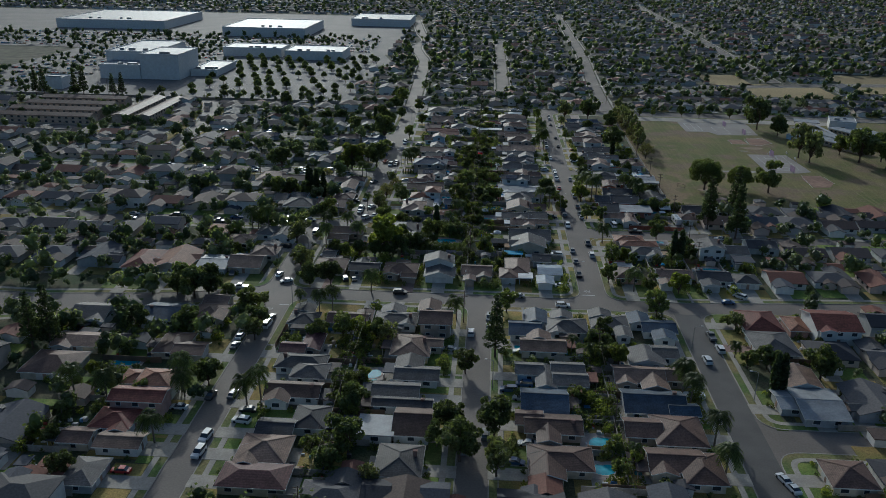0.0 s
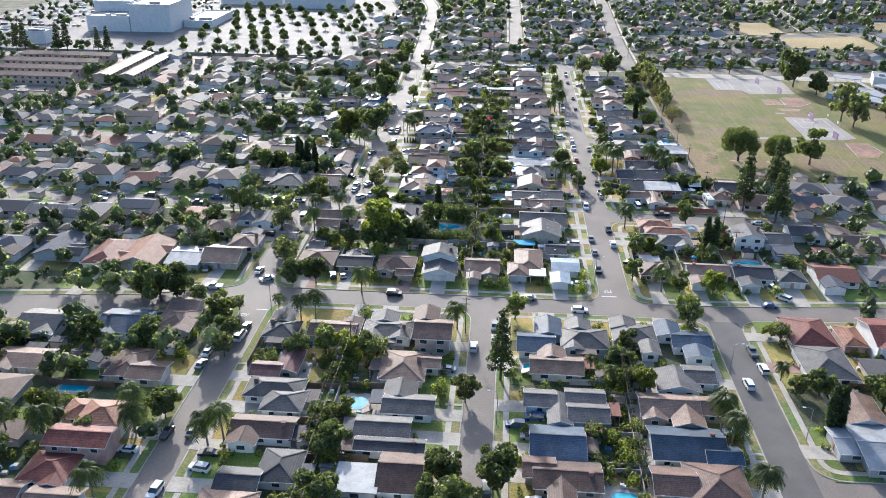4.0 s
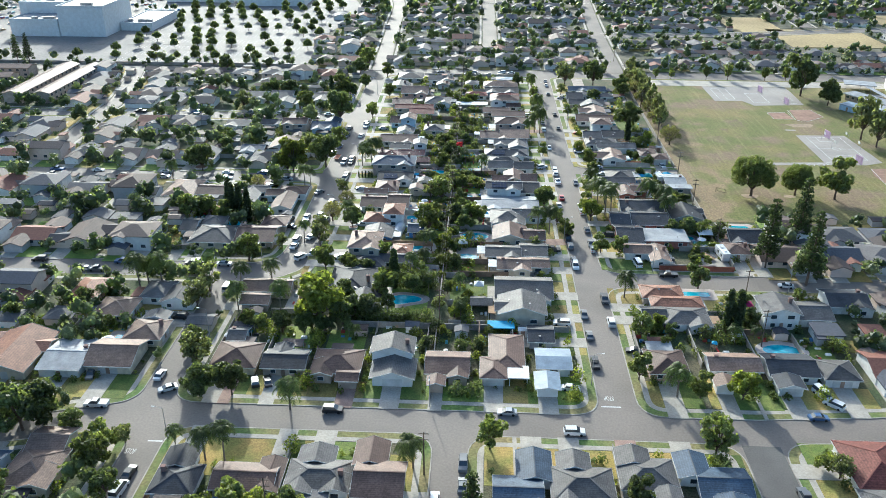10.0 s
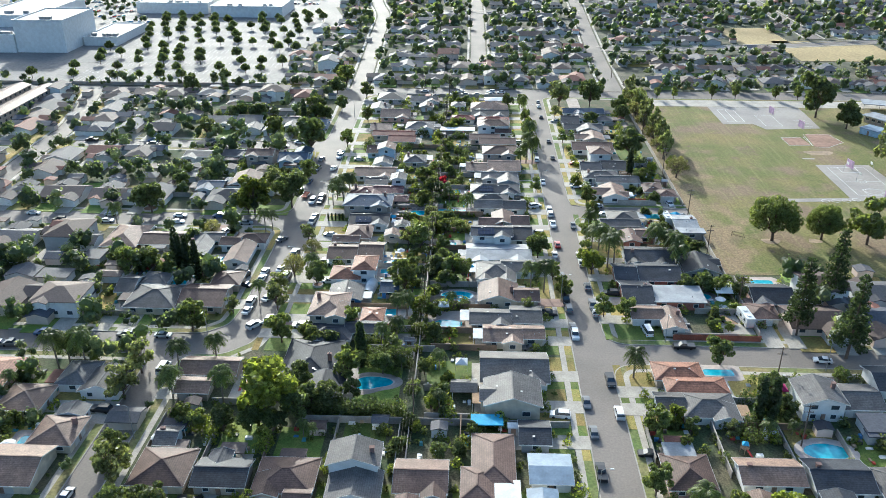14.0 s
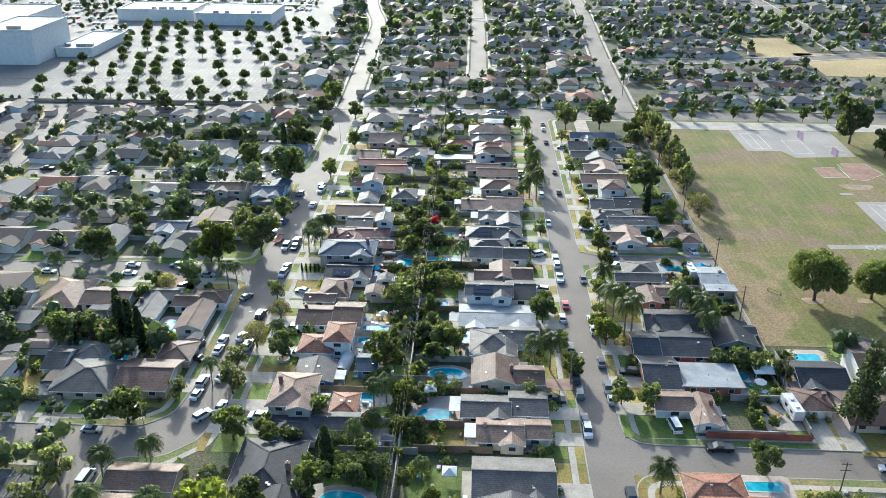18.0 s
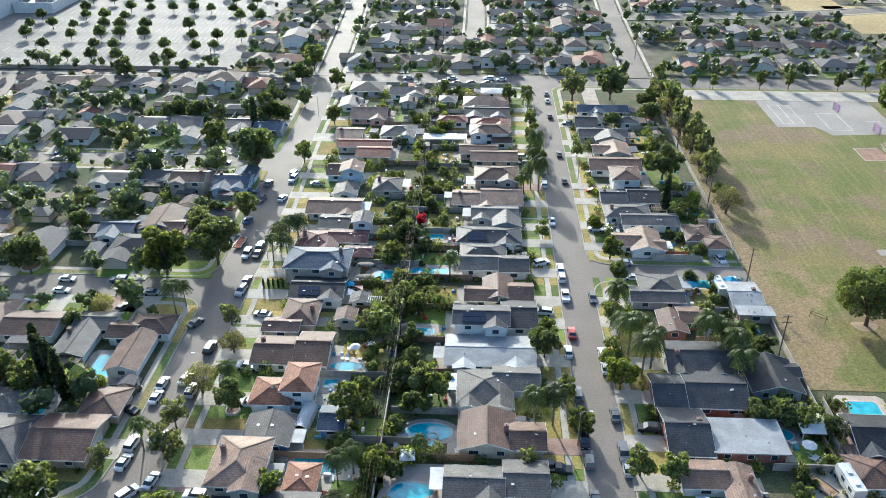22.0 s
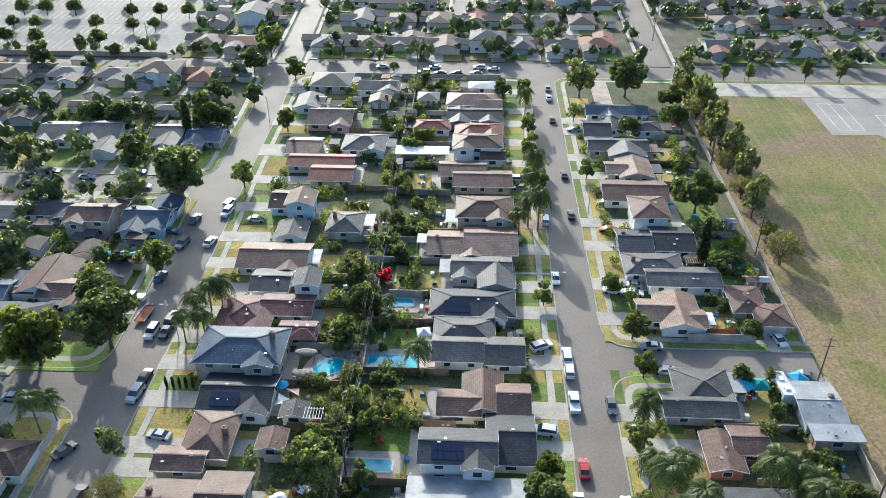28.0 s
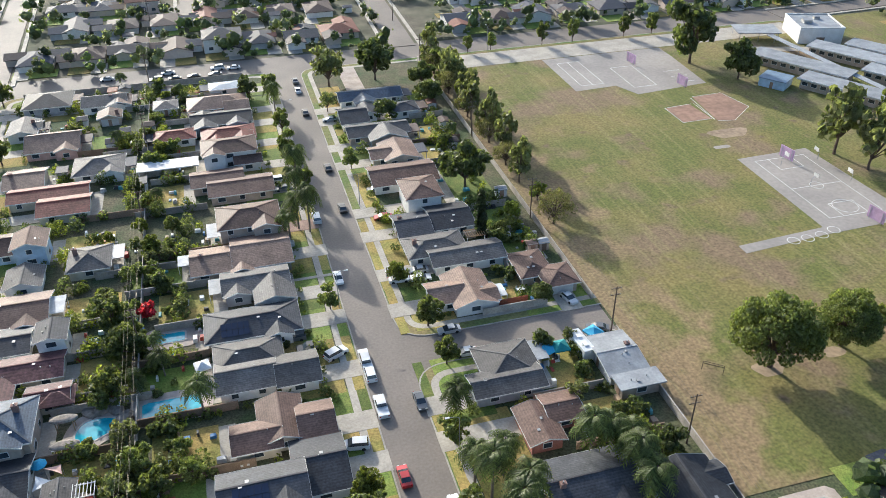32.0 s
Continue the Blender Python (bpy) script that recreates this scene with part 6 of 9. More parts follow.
car("suv", "white", -44.4, 198.3, 85)
car("pickup", "white", -44.5, 236.6, 85)
car("suv", "black", -55.1, 243.2, -5)
car("pickup", "black", -88.4, 192.9, 90)
car("saloon", "white", -108.4, 259.6, -30)
car("suv", "white", 35.9, 163.0, 0)
car("pickup", "black", 35.7, 176.0, 180)
car("saloon", "grey", 29.2, 155.8, 0)
car("pickup", "black", 29.1, 142.8, 0)
car("saloon", "black", 40.0, 149.1, 85)
car("saloon", "grey", 28.9, 166.7, 180)
car("saloon", "white", 22.1, 131.7, 265)
car("suv", "white", 22.3, 161.8, 85)
car("van", "white", 81.5, 132.1, 200)
car("saloon", "white", 90.7, 187.0, 80)
car("saloon", "blue", 112.1, 199.1, 85)
car("pickup", "black", 57.1, 192.2, 90)
car("van", "white", -74.4, 176.6, -4)
car("saloon", "white", -78.2, 131.7, -4)
car("suv", "black", -82.9, 159.6, 85)
car("suv", "black", -54.3, 130.2, 20)
car("saloon", "black", -51.2, 130.4, 20)
car("suv", "black", 20.0, 208.7, 88)
car("saloon", "grey", 17.2, 189.6, 88)
car("suv", "black", -33.5, 120.2, 270)
car("pickup", "white", -88.8, 119.5, 90)
car("saloon", "white", -74.4, 126.3, 120)
car("van", "white", -71.9, 91.8, -5)
car("saloon", "black", -71.9, 96.9, -5)
car("suv", "white", 21.4, 115.1, 270)
car("saloon", "silver", 6.6, 121.4, 90)
car("saloon", "blue", 77.5, 123.2, 270)
car("suv", "white", 82.8, 128.3, 45)
car("suv", "white", -8.4, 92.1, 0)
car("saloon", "grey", -3.0, 96.7, 0)
car("suv", "grey", -3.0, 103.2, 180)
car("pickup", "grey", 65.5, 96.8, 3)
car("suv", "white", 66.1, 88.3, 3)
car("suv", "white", 60.6, 81.0, 3)
car("saloon", "silver", 51.6, 74.4, 88)
car("saloon", "white", 6.5, 81.4, 88)
car("saloon", "silver", -14.6, 80.8, 88)
car("saloon", "grey", -77.6, 77.2, -5)
car("saloon", "white", -77.9, 83.2, -5)
car("saloon", "grey", -95.3, 131.1, 190)
car("suv", "white", -70.5, 30.4, 172)
car("suv", "white", -70.0, 24.1, 172)
car("saloon", "black", -75.5, 49.1, 175)
car("saloon", "grey", -69.9, 50.2, -5)
car("suv", "white", -64.1, 38.2, 80)
car("saloon", "red", -85.0, 15.9, 88)
car("saloon", "white", -81.7, 42.9, 88)
car("suv", "blue", 2.8, 59.3, 88)
car("suv", "silver", 6.1, 55.2, 88)
car("saloon", "white", 6.9, 34.5, 88)
car("saloon", "blue", 4.0, 26.8, 260)
car("pickup", "white", 52.4, 60.7, 88)
car("saloon", "white", 64.7, 25.5, 15)
car("saloon", "white", 65.7, 22.4, 15)
car("saloon", "grey", -8.3, 30.7, 180)
car("saloon", "grey", 48.0, 70.2, 180)
car("suv", "black", -67.3, 226.2, 160)
car("saloon", "black", -65.7, 221.0, 70)
car("saloon", "white", -57.1, 231.8, -14)
car("saloon", "grey", -82.2, 258.7, -20)
car("suv", "white", -41.0, 224.2, 85)


car("suv", "blue", 7.1, 62.5, 90)
car("suv", "grey", -3.2, 37.4, 0)
car("saloon", "black", -63.8, 43.2, 90)
car("saloon", "white", -56.9, 213.4, -25)
car("suv", "grey", 17.0, 292.4, 90)
for k, (x, y) in enumerate([(x, y) for y in (349.6, 354.6, 266, 271.6, 186.4, 192) for x in (-82, -91, -104, -118, -127, -143, -160, -176)]):
    if (k * 7) % 5 < 3:
        car(("saloon", "suv", "saloon", "pickup")[k % 4], ("white", "grey", "silver", "black", "white", "blue")[(k * 5) % 6], x + (k * 13) % 7, y, 90 if k % 2 else 270)

# ---- front yards, driveways and yard walls ----
def inside(poly, x, y):
    hit = False
    for (ax, ay), (bx, by) in zip(poly, poly[1:] + poly[:1]):
        if (ay > y) != (by > y) and x < (bx - ax) * (y - ay) / (by - ay) + ax:
            hit = not hit
    return hit


def on_block(x, y):
    if x > 78 and y > 234:
        return False
    return any(inside(b, x, y) for b in BLOCKS)


def built(x, y, room=0.0):
    return any(abs(x - w[0]) < w[2] / 2 + room and abs(y - w[1]) < w[3] / 2 + room for _, ws in PLANS for w in ws)


def near_pool(x, y, room):
    return any(abs(x - px) < pw / 2 + room and abs(y - py) < pd / 2 + room for px, py, pw, pd in POOLS)


def reach(x, y, dx, dy, most=26.0):
    """How far it is from a house front to the kerb."""
    d = 0.0
    while d < most and on_block(x + dx * d, y + dy * d):
        d += 0.25
    return d if d < most else None


yard_rnd = random.Random(42)
SHRUBS = []
SHEDS = []
CLUTTER = []


def shrub(x, y, scale):
    """Shrubs in the middle blocks are things of their own; the rest are gathered up later."""
    if -45 < x < 78 and 200 < y < 320:
        tree(yard_rnd.choice(("bush", "darkbush")), x, y, scale)
    else:
        SHRUBS.append((x, y, scale))


SIDES = {"e": (1, 0), "w": (-1, 0), "n": (0, 1), "s": (0, -1)}


def rect(cx, cy, a, b, dx, dy, u0, u1):
    """Plan rectangle: from a to b along the way (dx, dy) from (cx, cy), and u0 to u1 across it."""
    if dx:
        xs, ys = sorted((cx + dx * a, cx + dx * b)), (cy + u0, cy + u1)
    else:
        xs, ys = (cx + u0, cx + u1), sorted((cy + dy * a, cy + dy * b))
    return (*xs, *ys)


layer = 0
for front, ws in PLANS:
    dx, dy = SIDES[front]
    g = ws[-1]
    m = ws[0]
    layer = (layer + 1) % 9
    lift = 0.004 * layer
    gx, gy = g[0] + dx * g[2] / 2, g[1] + dy * g[3] / 2
    to_kerb = reach(gx + dx * 0.2, gy + dy * 0.2, dx, dy)
    lo = min((w[1] - w[3] / 2 if dx else w[0] - w[2] / 2) for w in ws)
    hi = max((w[1] + w[3] / 2 if dx else w[0] + w[2] / 2) for w in ws)
    span = (g[3] if dx else g[2])
    mid = g[1] if dx else g[0]
    if to_kerb and to_kerb > 4.5:
        half = min(2.3, span / 2)
        r = rect(gx, gy, 0.02, to_kerb + 0.15, dx, dy, -half, half)
        slab("driveway", "pale concrete driveway from garage to street", "driveway", CONCRETE if yard_rnd.random() < 0.93 else PAVING, *r, 0.1735 + lift)
        base = m[0] if dx else m[1]
        fx, fy = m[0] + dx * m[2] / 2, m[1] + dy * m[3] / 2
        out = reach(fx + dx * 0.2, fy + dy * 0.2, dx, dy)
        if out and out > 5.0:
            for a, b in ((lo - 2.2, mid - half - 0.05), (mid + half + 0.05, hi + 2.2)):
                if b - a > 1.4:
                    c = fy if dx else fx
                    green = yard_rnd.random()
                    r = rect(fx, fy, 0.15, out - 3.65, dx, dy, a - c, b - c)
                    slab("lawn", "mown green front lawn" if green < 0.5 else "dry straw-coloured front lawn", "lawn", LAWN if green < 0.5 else DRY_LAWN, *r, 0.1315 + lift)
                    if not central(fx, fy):
                        continue
                    r = rect(fx, fy, out - 2.15, out - 0.35, dx, dy, a - c, b - c)
                    slab("lawn", "green grass strip by the kerb" if green < 0.27 else "dry grass strip by the kerb", "lawn", LAWN if green < 0.27 else DRY_LAWN, *r, 0.1465 + lift)
            if yard_rnd.random() < 0.5:
                t = yard_rnd.uniform(lo + 2, hi - 2)
                if abs(t - mid) > half + 1.0:
                    r = rect(fx, fy, 0.3, out - 0.3, dx, dy, t - (fy if dx else fx) - 0.45, t - (fy if dx else fx) + 0.45)
                    slab("garden_path", "pale concrete path to the front door", "path", CONCRETE, *r, 0.1815 + lift)
        for _ in range(yard_rnd.randint(0, 2)):
            t, o = yard_rnd.uniform(lo - 0.5, hi + 0.5), yard_rnd.uniform(0.8, 1.6)
            sx, sy = (fx + dx * o, t) if dx else (t, fy + dy * o)
            if not built(sx, sy, 0.6) and abs(t - mid) > half + 1:
                shrub(sx, sy, yard_rnd.uniform(0.3, 0.6))
    # the yard behind
    bx = min((w[0] - dx * 0 - w[2] / 2 for w in ws)) if dx > 0 else max((w[0] + w[2] / 2 for w in ws))
    by = min((w[1] - w[3] / 2 for w in ws)) if dy > 0 else max((w[1] + w[3] / 2 for w in ws))
    cx, cy = (bx, (lo + hi) / 2) if dx else ((lo + hi) / 2, by)
    deep = 0.0
    while deep < 14 and on_block(cx - dx * (deep + 4), cy - dy * (deep + 4)) and not built(cx - dx * (deep + 1.5), cy - dy * (deep + 1.5)):
        deep += 0.5
    if deep > 4:
        half = (hi - lo) / 2
        q = yard_rnd.random()
        if q < 0.6:
            r = rect(cx, cy, -deep + 0.5, -2.6, dx, dy, -half * 0.9, half * 0.9)
            if r[0] < r[1] and r[2] < r[3]:
                slab("lawn", "back lawn behind the house" if q < 0.38 else "dry back yard lawn", "lawn", LAWN if q < 0.38 else DRY_LAWN, *r, 0.1275 + lift)
        r = rect(cx, cy, -2.6, 0.2, dx, dy, -half * 0.8, half * 0.8)
        slab("patio", "pale concrete patio behind the house", "patio", CONCRETE, *r, 0.1415 + lift)
        for s in (lo - 1.0,):
            a, b = (cx + dx * 3, s) if dx else (s, cy + dy * 3), (cx - dx * deep, s) if dx else (s, cy - dy * deep)
            if not built((a[0] + b[0]) / 2, (a[1] + b[1]) / 2, 0.1):
                fence(a[0], a[1], b[0], b[1], FENCE if yard_rnd.random() < 0.35 else BLOCK)
        if not central(cx, cy):
            for a, b, w, d in ((1.7, 0.0, 3.0, 5.0), (deep - 2.0, 0.6, 2.6, 3.4)):
                sx, sy = (cx - dx * a, cy + b * half) if dx else (cx + b * half, cy - dy * a)
                if yard_rnd.random() < 0.6 and on_block(sx, sy) and not near_pool(sx, sy, 2.6) and not (a > 2 and built(sx, sy, 2.6)):
                    SHEDS.append((sx, sy, w, d, a > 2, bool(dy)))
        for _ in range(yard_rnd.randint(5, 11)):
            t, o = yard_rnd.uniform(-half, half), yard_rnd.uniform(0.6, max(2.0, deep))
            sx, sy = (cx - dx * o, cy + t) if dx else (cx + t, cy - dy * o)
            if on_block(sx, sy) and not built(sx, sy, 0.5) and not near_pool(sx, sy, 0.6):
                CLUTTER.append((sx, sy))
        for _ in range(yard_rnd.randint(4, 7)):
            t, o = yard_rnd.uniform(-half, half), yard_rnd.uniform(0.55, 0.98) * deep
            sx, sy = (cx - dx * o, cy + t) if dx else (cx + t, cy - dy * o)
            if not built(sx, sy, 1.2) and not near_pool(sx, sy, 1.0) and on_block(sx, sy):
                k = yard_rnd.random()
                if k < 0.72:
                    shrub(sx, sy, yard_rnd.uniform(0.5, 1.15))
                else:
                    tree(yard_rnd.choice(("ash", "oak", "olive", "lime", "palm")), sx, sy, yard_rnd.uniform(0.4, 0.75))
# hedges and shrubs along the sides of the lots
for front, ws in PLANS:
    dx, dy = SIDES[front]
    x0, x1 = min(w[0] - w[2] / 2 for w in ws), max(w[0] + w[2] / 2 for w in ws)
    y0, y1 = min(w[1] - w[3] / 2 for w in ws), max(w[1] + w[3] / 2 for w in ws)
    back = 9.0
    bx0, bx1 = x0 - (back if dx > 0 else 1.2), x1 + (back if dx < 0 else 1.2)
    by0, by1 = y0 - (back if dy > 0 else 1.2), y1 + (back if dy < 0 else 1.2)
    edge = [(u, by0 if side else by1) for side in (0, 1) for u in np.arange(bx0, bx1, 1.5)] + [(bx0 if side else bx1, u) for side in (0, 1) for u in np.arange(by0, by1, 1.5)]
    for ex, ey in edge:
        ex, ey = ex + yard_rnd.uniform(-0.7, 0.7), ey + yard_rnd.uniform(-0.7, 0.7)
        size = yard_rnd.choice((0.35, 0.5, 0.6, 0.8, 1.0, 1.5))
        if yard_rnd.random() < 0.42 and on_block(ex, ey) and not built(ex, ey, 0.4 + size) and not near_pool(ex, ey, 0.6 + size) and all(on_block(ex + i, ey + j) for i in (-4, 4) for j in (-4, 4)):
            SHRUBS.append((ex, ey, size))
# back boundary walls
for x, y0, y1 in ((-11.6, 126, 158), (-11.6, 168, 300), (-11.6, 302, 434), (78.2, 198, 277), (78.2, 288, 434), (29, 20, 110), (-40, 20, 110)):
    fence(x, y0, x, y1)
for k in range(24):
    x, y = -11.3 + yard_rnd.uniform(-3.5, 3.5), 166 + k * 10.4 + yard_rnd.uniform(-2, 2)
    if not built(x, y, 1.0) and not near_pool(x, y, 1.2):
        tree(yard_rnd.choice(("ash", "lime", "olive", "ash")), x, y, yard_rnd.uniform(0.42, 0.72))
hedge(-33.5, -12.6, 158.4, 161.2, 4.2)
fence(-36, 157.6, 24, 157.6)

# ---- the school field ----
park = [(79.5, 234.5), (226, 234.5), (226, 436), (79.5, 436)]
tagged(new("playing_field", mesh_of("playing_field", *prism([Vector(p) for p in park], 0.0, 0.17), FIELD)), "worn school playing field, straw and green patches", "field", kind="structure")
def ground_shape(name, label, category, mat, points, top):
    return tagged(new(name, mesh_of(name, *prism([Vector(p) for p in points], 0.0, top), mat)), label, category, kind="structure")


ground_shape("court_slab", "grey tarmac games court with faded lines", "court", COURT, ((120.5, 418.8), (120.5, 392.2), (134.9, 393), (138.6, 384.4), (164.5, 387), (166, 413), (166, 422), (120.5, 422)), 0.2)
ground_shape("court_slab", "grey tarmac basketball court on the field", "court", COURT, ((143.2, 335.6), (165.3, 336.3), (167, 300), (159, 296.5), (141, 296), (119, 294.2), (119, 297.4), (142.7, 299)), 0.204)
tagged(new("school_parking", box_mesh("school_parking", CONCRETE, (86, 226, 422.5, 434.5, 0.0, 0.208))), "pale tarmac strip beside the field", "parking", kind="structure")
ground_shape("ball_diamond", "reddish clay infield of a ball diamond", "ball field", CLAY, ((153.9, 377.5), (164.2, 377.9), (166.6, 366), (157, 358.5), (151.9, 359.6)), 0.21)
ground_shape("ball_diamond", "reddish clay batting corner of a ball diamond", "ball field", CLAY, ((141.4, 371.9), (150, 372.7), (151, 361.4), (141.4, 361.1)), 0.21)
ground_shape("ball_diamond", "reddish clay infield of a ball diamond", "ball field", CLAY, ((159, 292), (157, 284), (158, 270), (166, 271), (171, 279), (169, 293)), 0.21)
ground_shape("bare_patch", "worn bare earth on the playing field", "earth", BARE, [(150.4 + 6 * math.cos(a) * (1 + 0.2 * math.sin(3 * a)), 351 + 3.6 * math.sin(a) * (1 + 0.25 * math.cos(2 * a))) for a in np.linspace(0, 6.283, 19)[:-1]], 0.176)
ground_shape("bare_patch", "pale worn pitch on the playing field", "earth", COURT, [(143.4 + 2.6 * math.cos(a), 343.5 + 1.2 * math.sin(a) * (1 + 0.3 * math.cos(2 * a))) for a in np.linspace(0, 6.283, 15)[:-1]], 0.18)
for ax, ay, bx, by in ((151.6, 373, 151.4, 360.4), (152.9, 377, 151.5, 360.4), (141.2, 372, 141.2, 361), (141.2, 361, 151, 361.2), (141.2, 372.1, 150.4, 372.8), (154, 377.8, 164.3, 378.1), (164.4, 378, 166.8, 366), (166.8, 366, 157, 358.3), (157, 358.3, 151.8, 359.3), (159, 292, 157, 270), (169.4, 293, 171.3, 279),
                       (124, 396, 124, 417), (132, 396, 132, 417), (124, 396, 132, 396), (124, 417, 132, 417), (128, 396, 128, 417), (140, 390, 140, 408), (148, 390, 148, 408), (140, 390, 148, 390), (140, 408, 148, 408), (156, 390, 162, 390), (156, 395, 162, 395), (156, 400, 162, 400),
                       (147, 302, 147, 333), (162, 302, 162, 333), (147, 333, 162, 333), (147, 302, 162, 302), (147, 317, 162, 317), (151, 333, 151, 327), (158, 333, 158, 327), (151, 327, 158, 327), (151, 302, 151, 308), (158, 302, 158, 308), (151, 308, 158, 308)):
    tagged(new("court_line", mesh_of("court_line", *strip([(ax, ay), (bx, by)], 0.16, 0.2, 0.222), WHITE_PAINT)), "worn white line painted on the play ground", "marking", kind="structure")


def backboard(x, y, turn=0.0):
    root = thing("wall_ball_board", "pale lilac practice board standing on the court", "board", "court boards", at=(x, y, 0.2), turn=turn)
    part("board", box_mesh("board", LILAC, (-2.4, 2.4, -0.08, 0.08, 0.5, 3.7)), root)
    for s in (-1.7, 1.7):
        part("post", shared("board_post", lambda: box_mesh("post", STEEL, (-0.07, 0.07, -0.16, -0.08, 0.0, 3.4))), root, "", (s, 0, 0))


for x, y in ((148.7, 409.9), (155.1, 386.5), (155.5, 331.6), (156.0, 297.6)):
    backboard(x, y, -1.4)


slab("lawn", "dry golden lawn at a street corner", "lawn", DRY_LAWN, -94.5, -70.5, 257.6, 263.8, 0.1435)
slab("lawn", "green front lawn under a broad tree", "lawn", LAWN, -93.5, -64.5, 274.2, 283.2, 0.1435)
slab("driveway", "brown paved drive beside a dark roofed house", "driveway", DECK, 49.5, 55.5, 409.0, 434.0, 0.1405)
slab("lawn", "dry straw lawn at the street corner", "lawn", DRY_LAWN, 41.2, 47.4, 410.5, 418.5, 0.1435)
slab("lawn", "dry straw yard behind a block wall", "lawn", DRY_LAWN, -1.0, 7.0, 420.6, 428.6, 0.1435)
fence(-50.0, 434.6, 18.0, 434.6, BLOCK, 1.9)
for kind, colour, x, y in (("saloon", "grey", 9.2, 439.9), ("saloon", "black", 2.2, 439.8), ("saloon", "black", -3.9, 439.6), ("suv", "grey", -9.9, 439.8), ("saloon", "silver", -25.7, 445.2), ("saloon", "white", -6.2, 445.4), ("suv", "white", 10.2, 445.4), ("saloon", "white", 15.6, 444.4)):
    car(kind, colour, x, y, 90)


def hoop(x, y, turn):
    root = thing("basketball_hoop", "white basketball board on a bent steel post", "hoop", "court hoops", at=(x, y, 0.2), turn=turn)
    part("post", shared("hoop_post", lambda: mesh_of("post", *limb_data([(0, 0, 0), (0, 0, 2.4), (0.5, 0, 2.95), (1.1, 0, 3.05)], 0.07, 0.06, 6), STEEL)), root)
    part("board", shared("hoop_board", lambda: box_mesh("board", TRIM, (1.1, 1.16, -0.9, 0.9, 2.75, 3.85))), root, "white fan-shaped board")
    part("ring", shared("hoop_ring", lambda: mesh_of("ring", *band([Vector((1.42 + 0.25 * math.cos(a), 0.25 * math.sin(a))) for a in np.linspace(0, 6.283, 13)[:-1]], [Vector((1.42 + 0.2 * math.cos(a), 0.2 * math.sin(a))) for a in np.linspace(0, 6.283, 13)[:-1]], 3.03, 3.07), CLAY)), root)


for x, y, turn in ((152.2, 329.0, 3.14), (152.0, 316.5, 3.14), (164.0, 329.4, 0.0), (164.4, 316.4, 0.0)):
    hoop(x, y, turn + math.pi)
for x, y, rad in ((132.4, 295.8, 1.5), (136.2, 295.8, 1.5), (140.3, 296.2, 1.5), (144.4, 297.3, 1.5), (154.5, 317.0, 1.8), (154.5, 306.0, 3.2)):
    ring = [[Vector((x + (rad - w) * math.cos(a), y + (rad - w) * math.sin(a))) for a in np.linspace(0, 6.283, 25)[:-1]] for w in (0.0, 0.15)]
    tagged(new("court_circle", mesh_of("court_circle", *band(*ring, 0.2, 0.224), WHITE_PAINT)), "worn white circle painted on the play ground", "marking", kind="structure")
goal = thing("soccer_goal", "bare rusty steel goal frame on the worn grass", "goal", at=(90.2, 261.4, 0.17), turn=radians(-38))
for a, b in (((-1.9, 0, 0), (-1.9, 0, 2.0)), ((1.9, 0, 0), (1.9, 0, 2.0)), ((-1.9, 0, 2.0), (1.9, 0, 2.0)), ((-1.9, 0, 2.0), (-1.9, 1.9, 0.03)), ((1.9, 0, 2.0), (1.9, 1.9, 0.03)), ((-1.9, 1.9, 0.05), (1.9, 1.9, 0.05))):
    part("bar", mesh_of("bar", *limb_data([a, b], 0.05, 0.05, 6), POLE), goal)
for x, y, rad in ((100.8, 259.2, 3.0), (115.4, 260.0, 2.2)):
    ground_shape("bare_patch", "bare earth over the roots of an oak", "earth", BARE, [(x + rad * math.cos(a) * (1 + 0.2 * math.sin(3 * a + x)), y + rad * 0.8 * math.sin(a) * (1 + 0.2 * math.cos(2 * a))) for a in np.linspace(0, 6.283, 19)[:-1]], 0.19)


def school_wing(x, y, w, d, turn):
    root = thing("school_building", "long low classroom block with pale flat roof and window band", "school", "classroom blocks", at=(x, y, 0.15), turn=turn)
    part("wall", box_mesh("wall", WALLS["beige"], (-w / 2, w / 2, -d / 2, d / 2, 0, 3.2)), root)
    part("roof", box_mesh("roof", ROOFS["white"], (-w / 2 - 1.0, w / 2 + 1.0, -d / 2 - 1.0, d / 2 + 1.0, 3.2, 3.55)), root)
    part("fascia", box_mesh("fascia", TRIM, (-w / 2 - 1.03, w / 2 + 1.03, -d / 2 - 1.06, -d / 2 - 1.0, 3.1, 3.6)), root)
    n = int(w / 3)
    for k in range(n):
        window_parts(root, -w / 2 + (k + 0.5) * w / n, -d / 2 - 0.012, 1.9, "s", 1.8, 1.1)


# four parallel blocks, a walkway across their ends, the hall behind
SCHOOL, ALONG, ACROSS = Vector((189.5, 399.1)), Vector((0.5, -0.866)), Vector((0.866, 0.5))
for off, a, b in ((0, 0, 32), (21, 11, 48), (-11, 22, 58), (10.6, 34, 62), (32, 20, 58)):
    c = SCHOOL + ALONG * (a + b) / 2 + ACROSS * (off + 3.5)
    school_wing(c.x, c.y, b - a, 7.0, radians(-60))
hall = thing("school_hall", "tall pale school hall with flat roof", "school", at=(227, 417, 0.15), turn=radians(-17))
part("wall", box_mesh("wall", WALLS["white"], (-8, 8, -8.5, 8.5, 0, 5.6)), hall)
part("roof", box_mesh("roof", ROOFS["white"], (-7.7, 7.7, -8.2, 8.2, 5.6, 5.75)), hall)
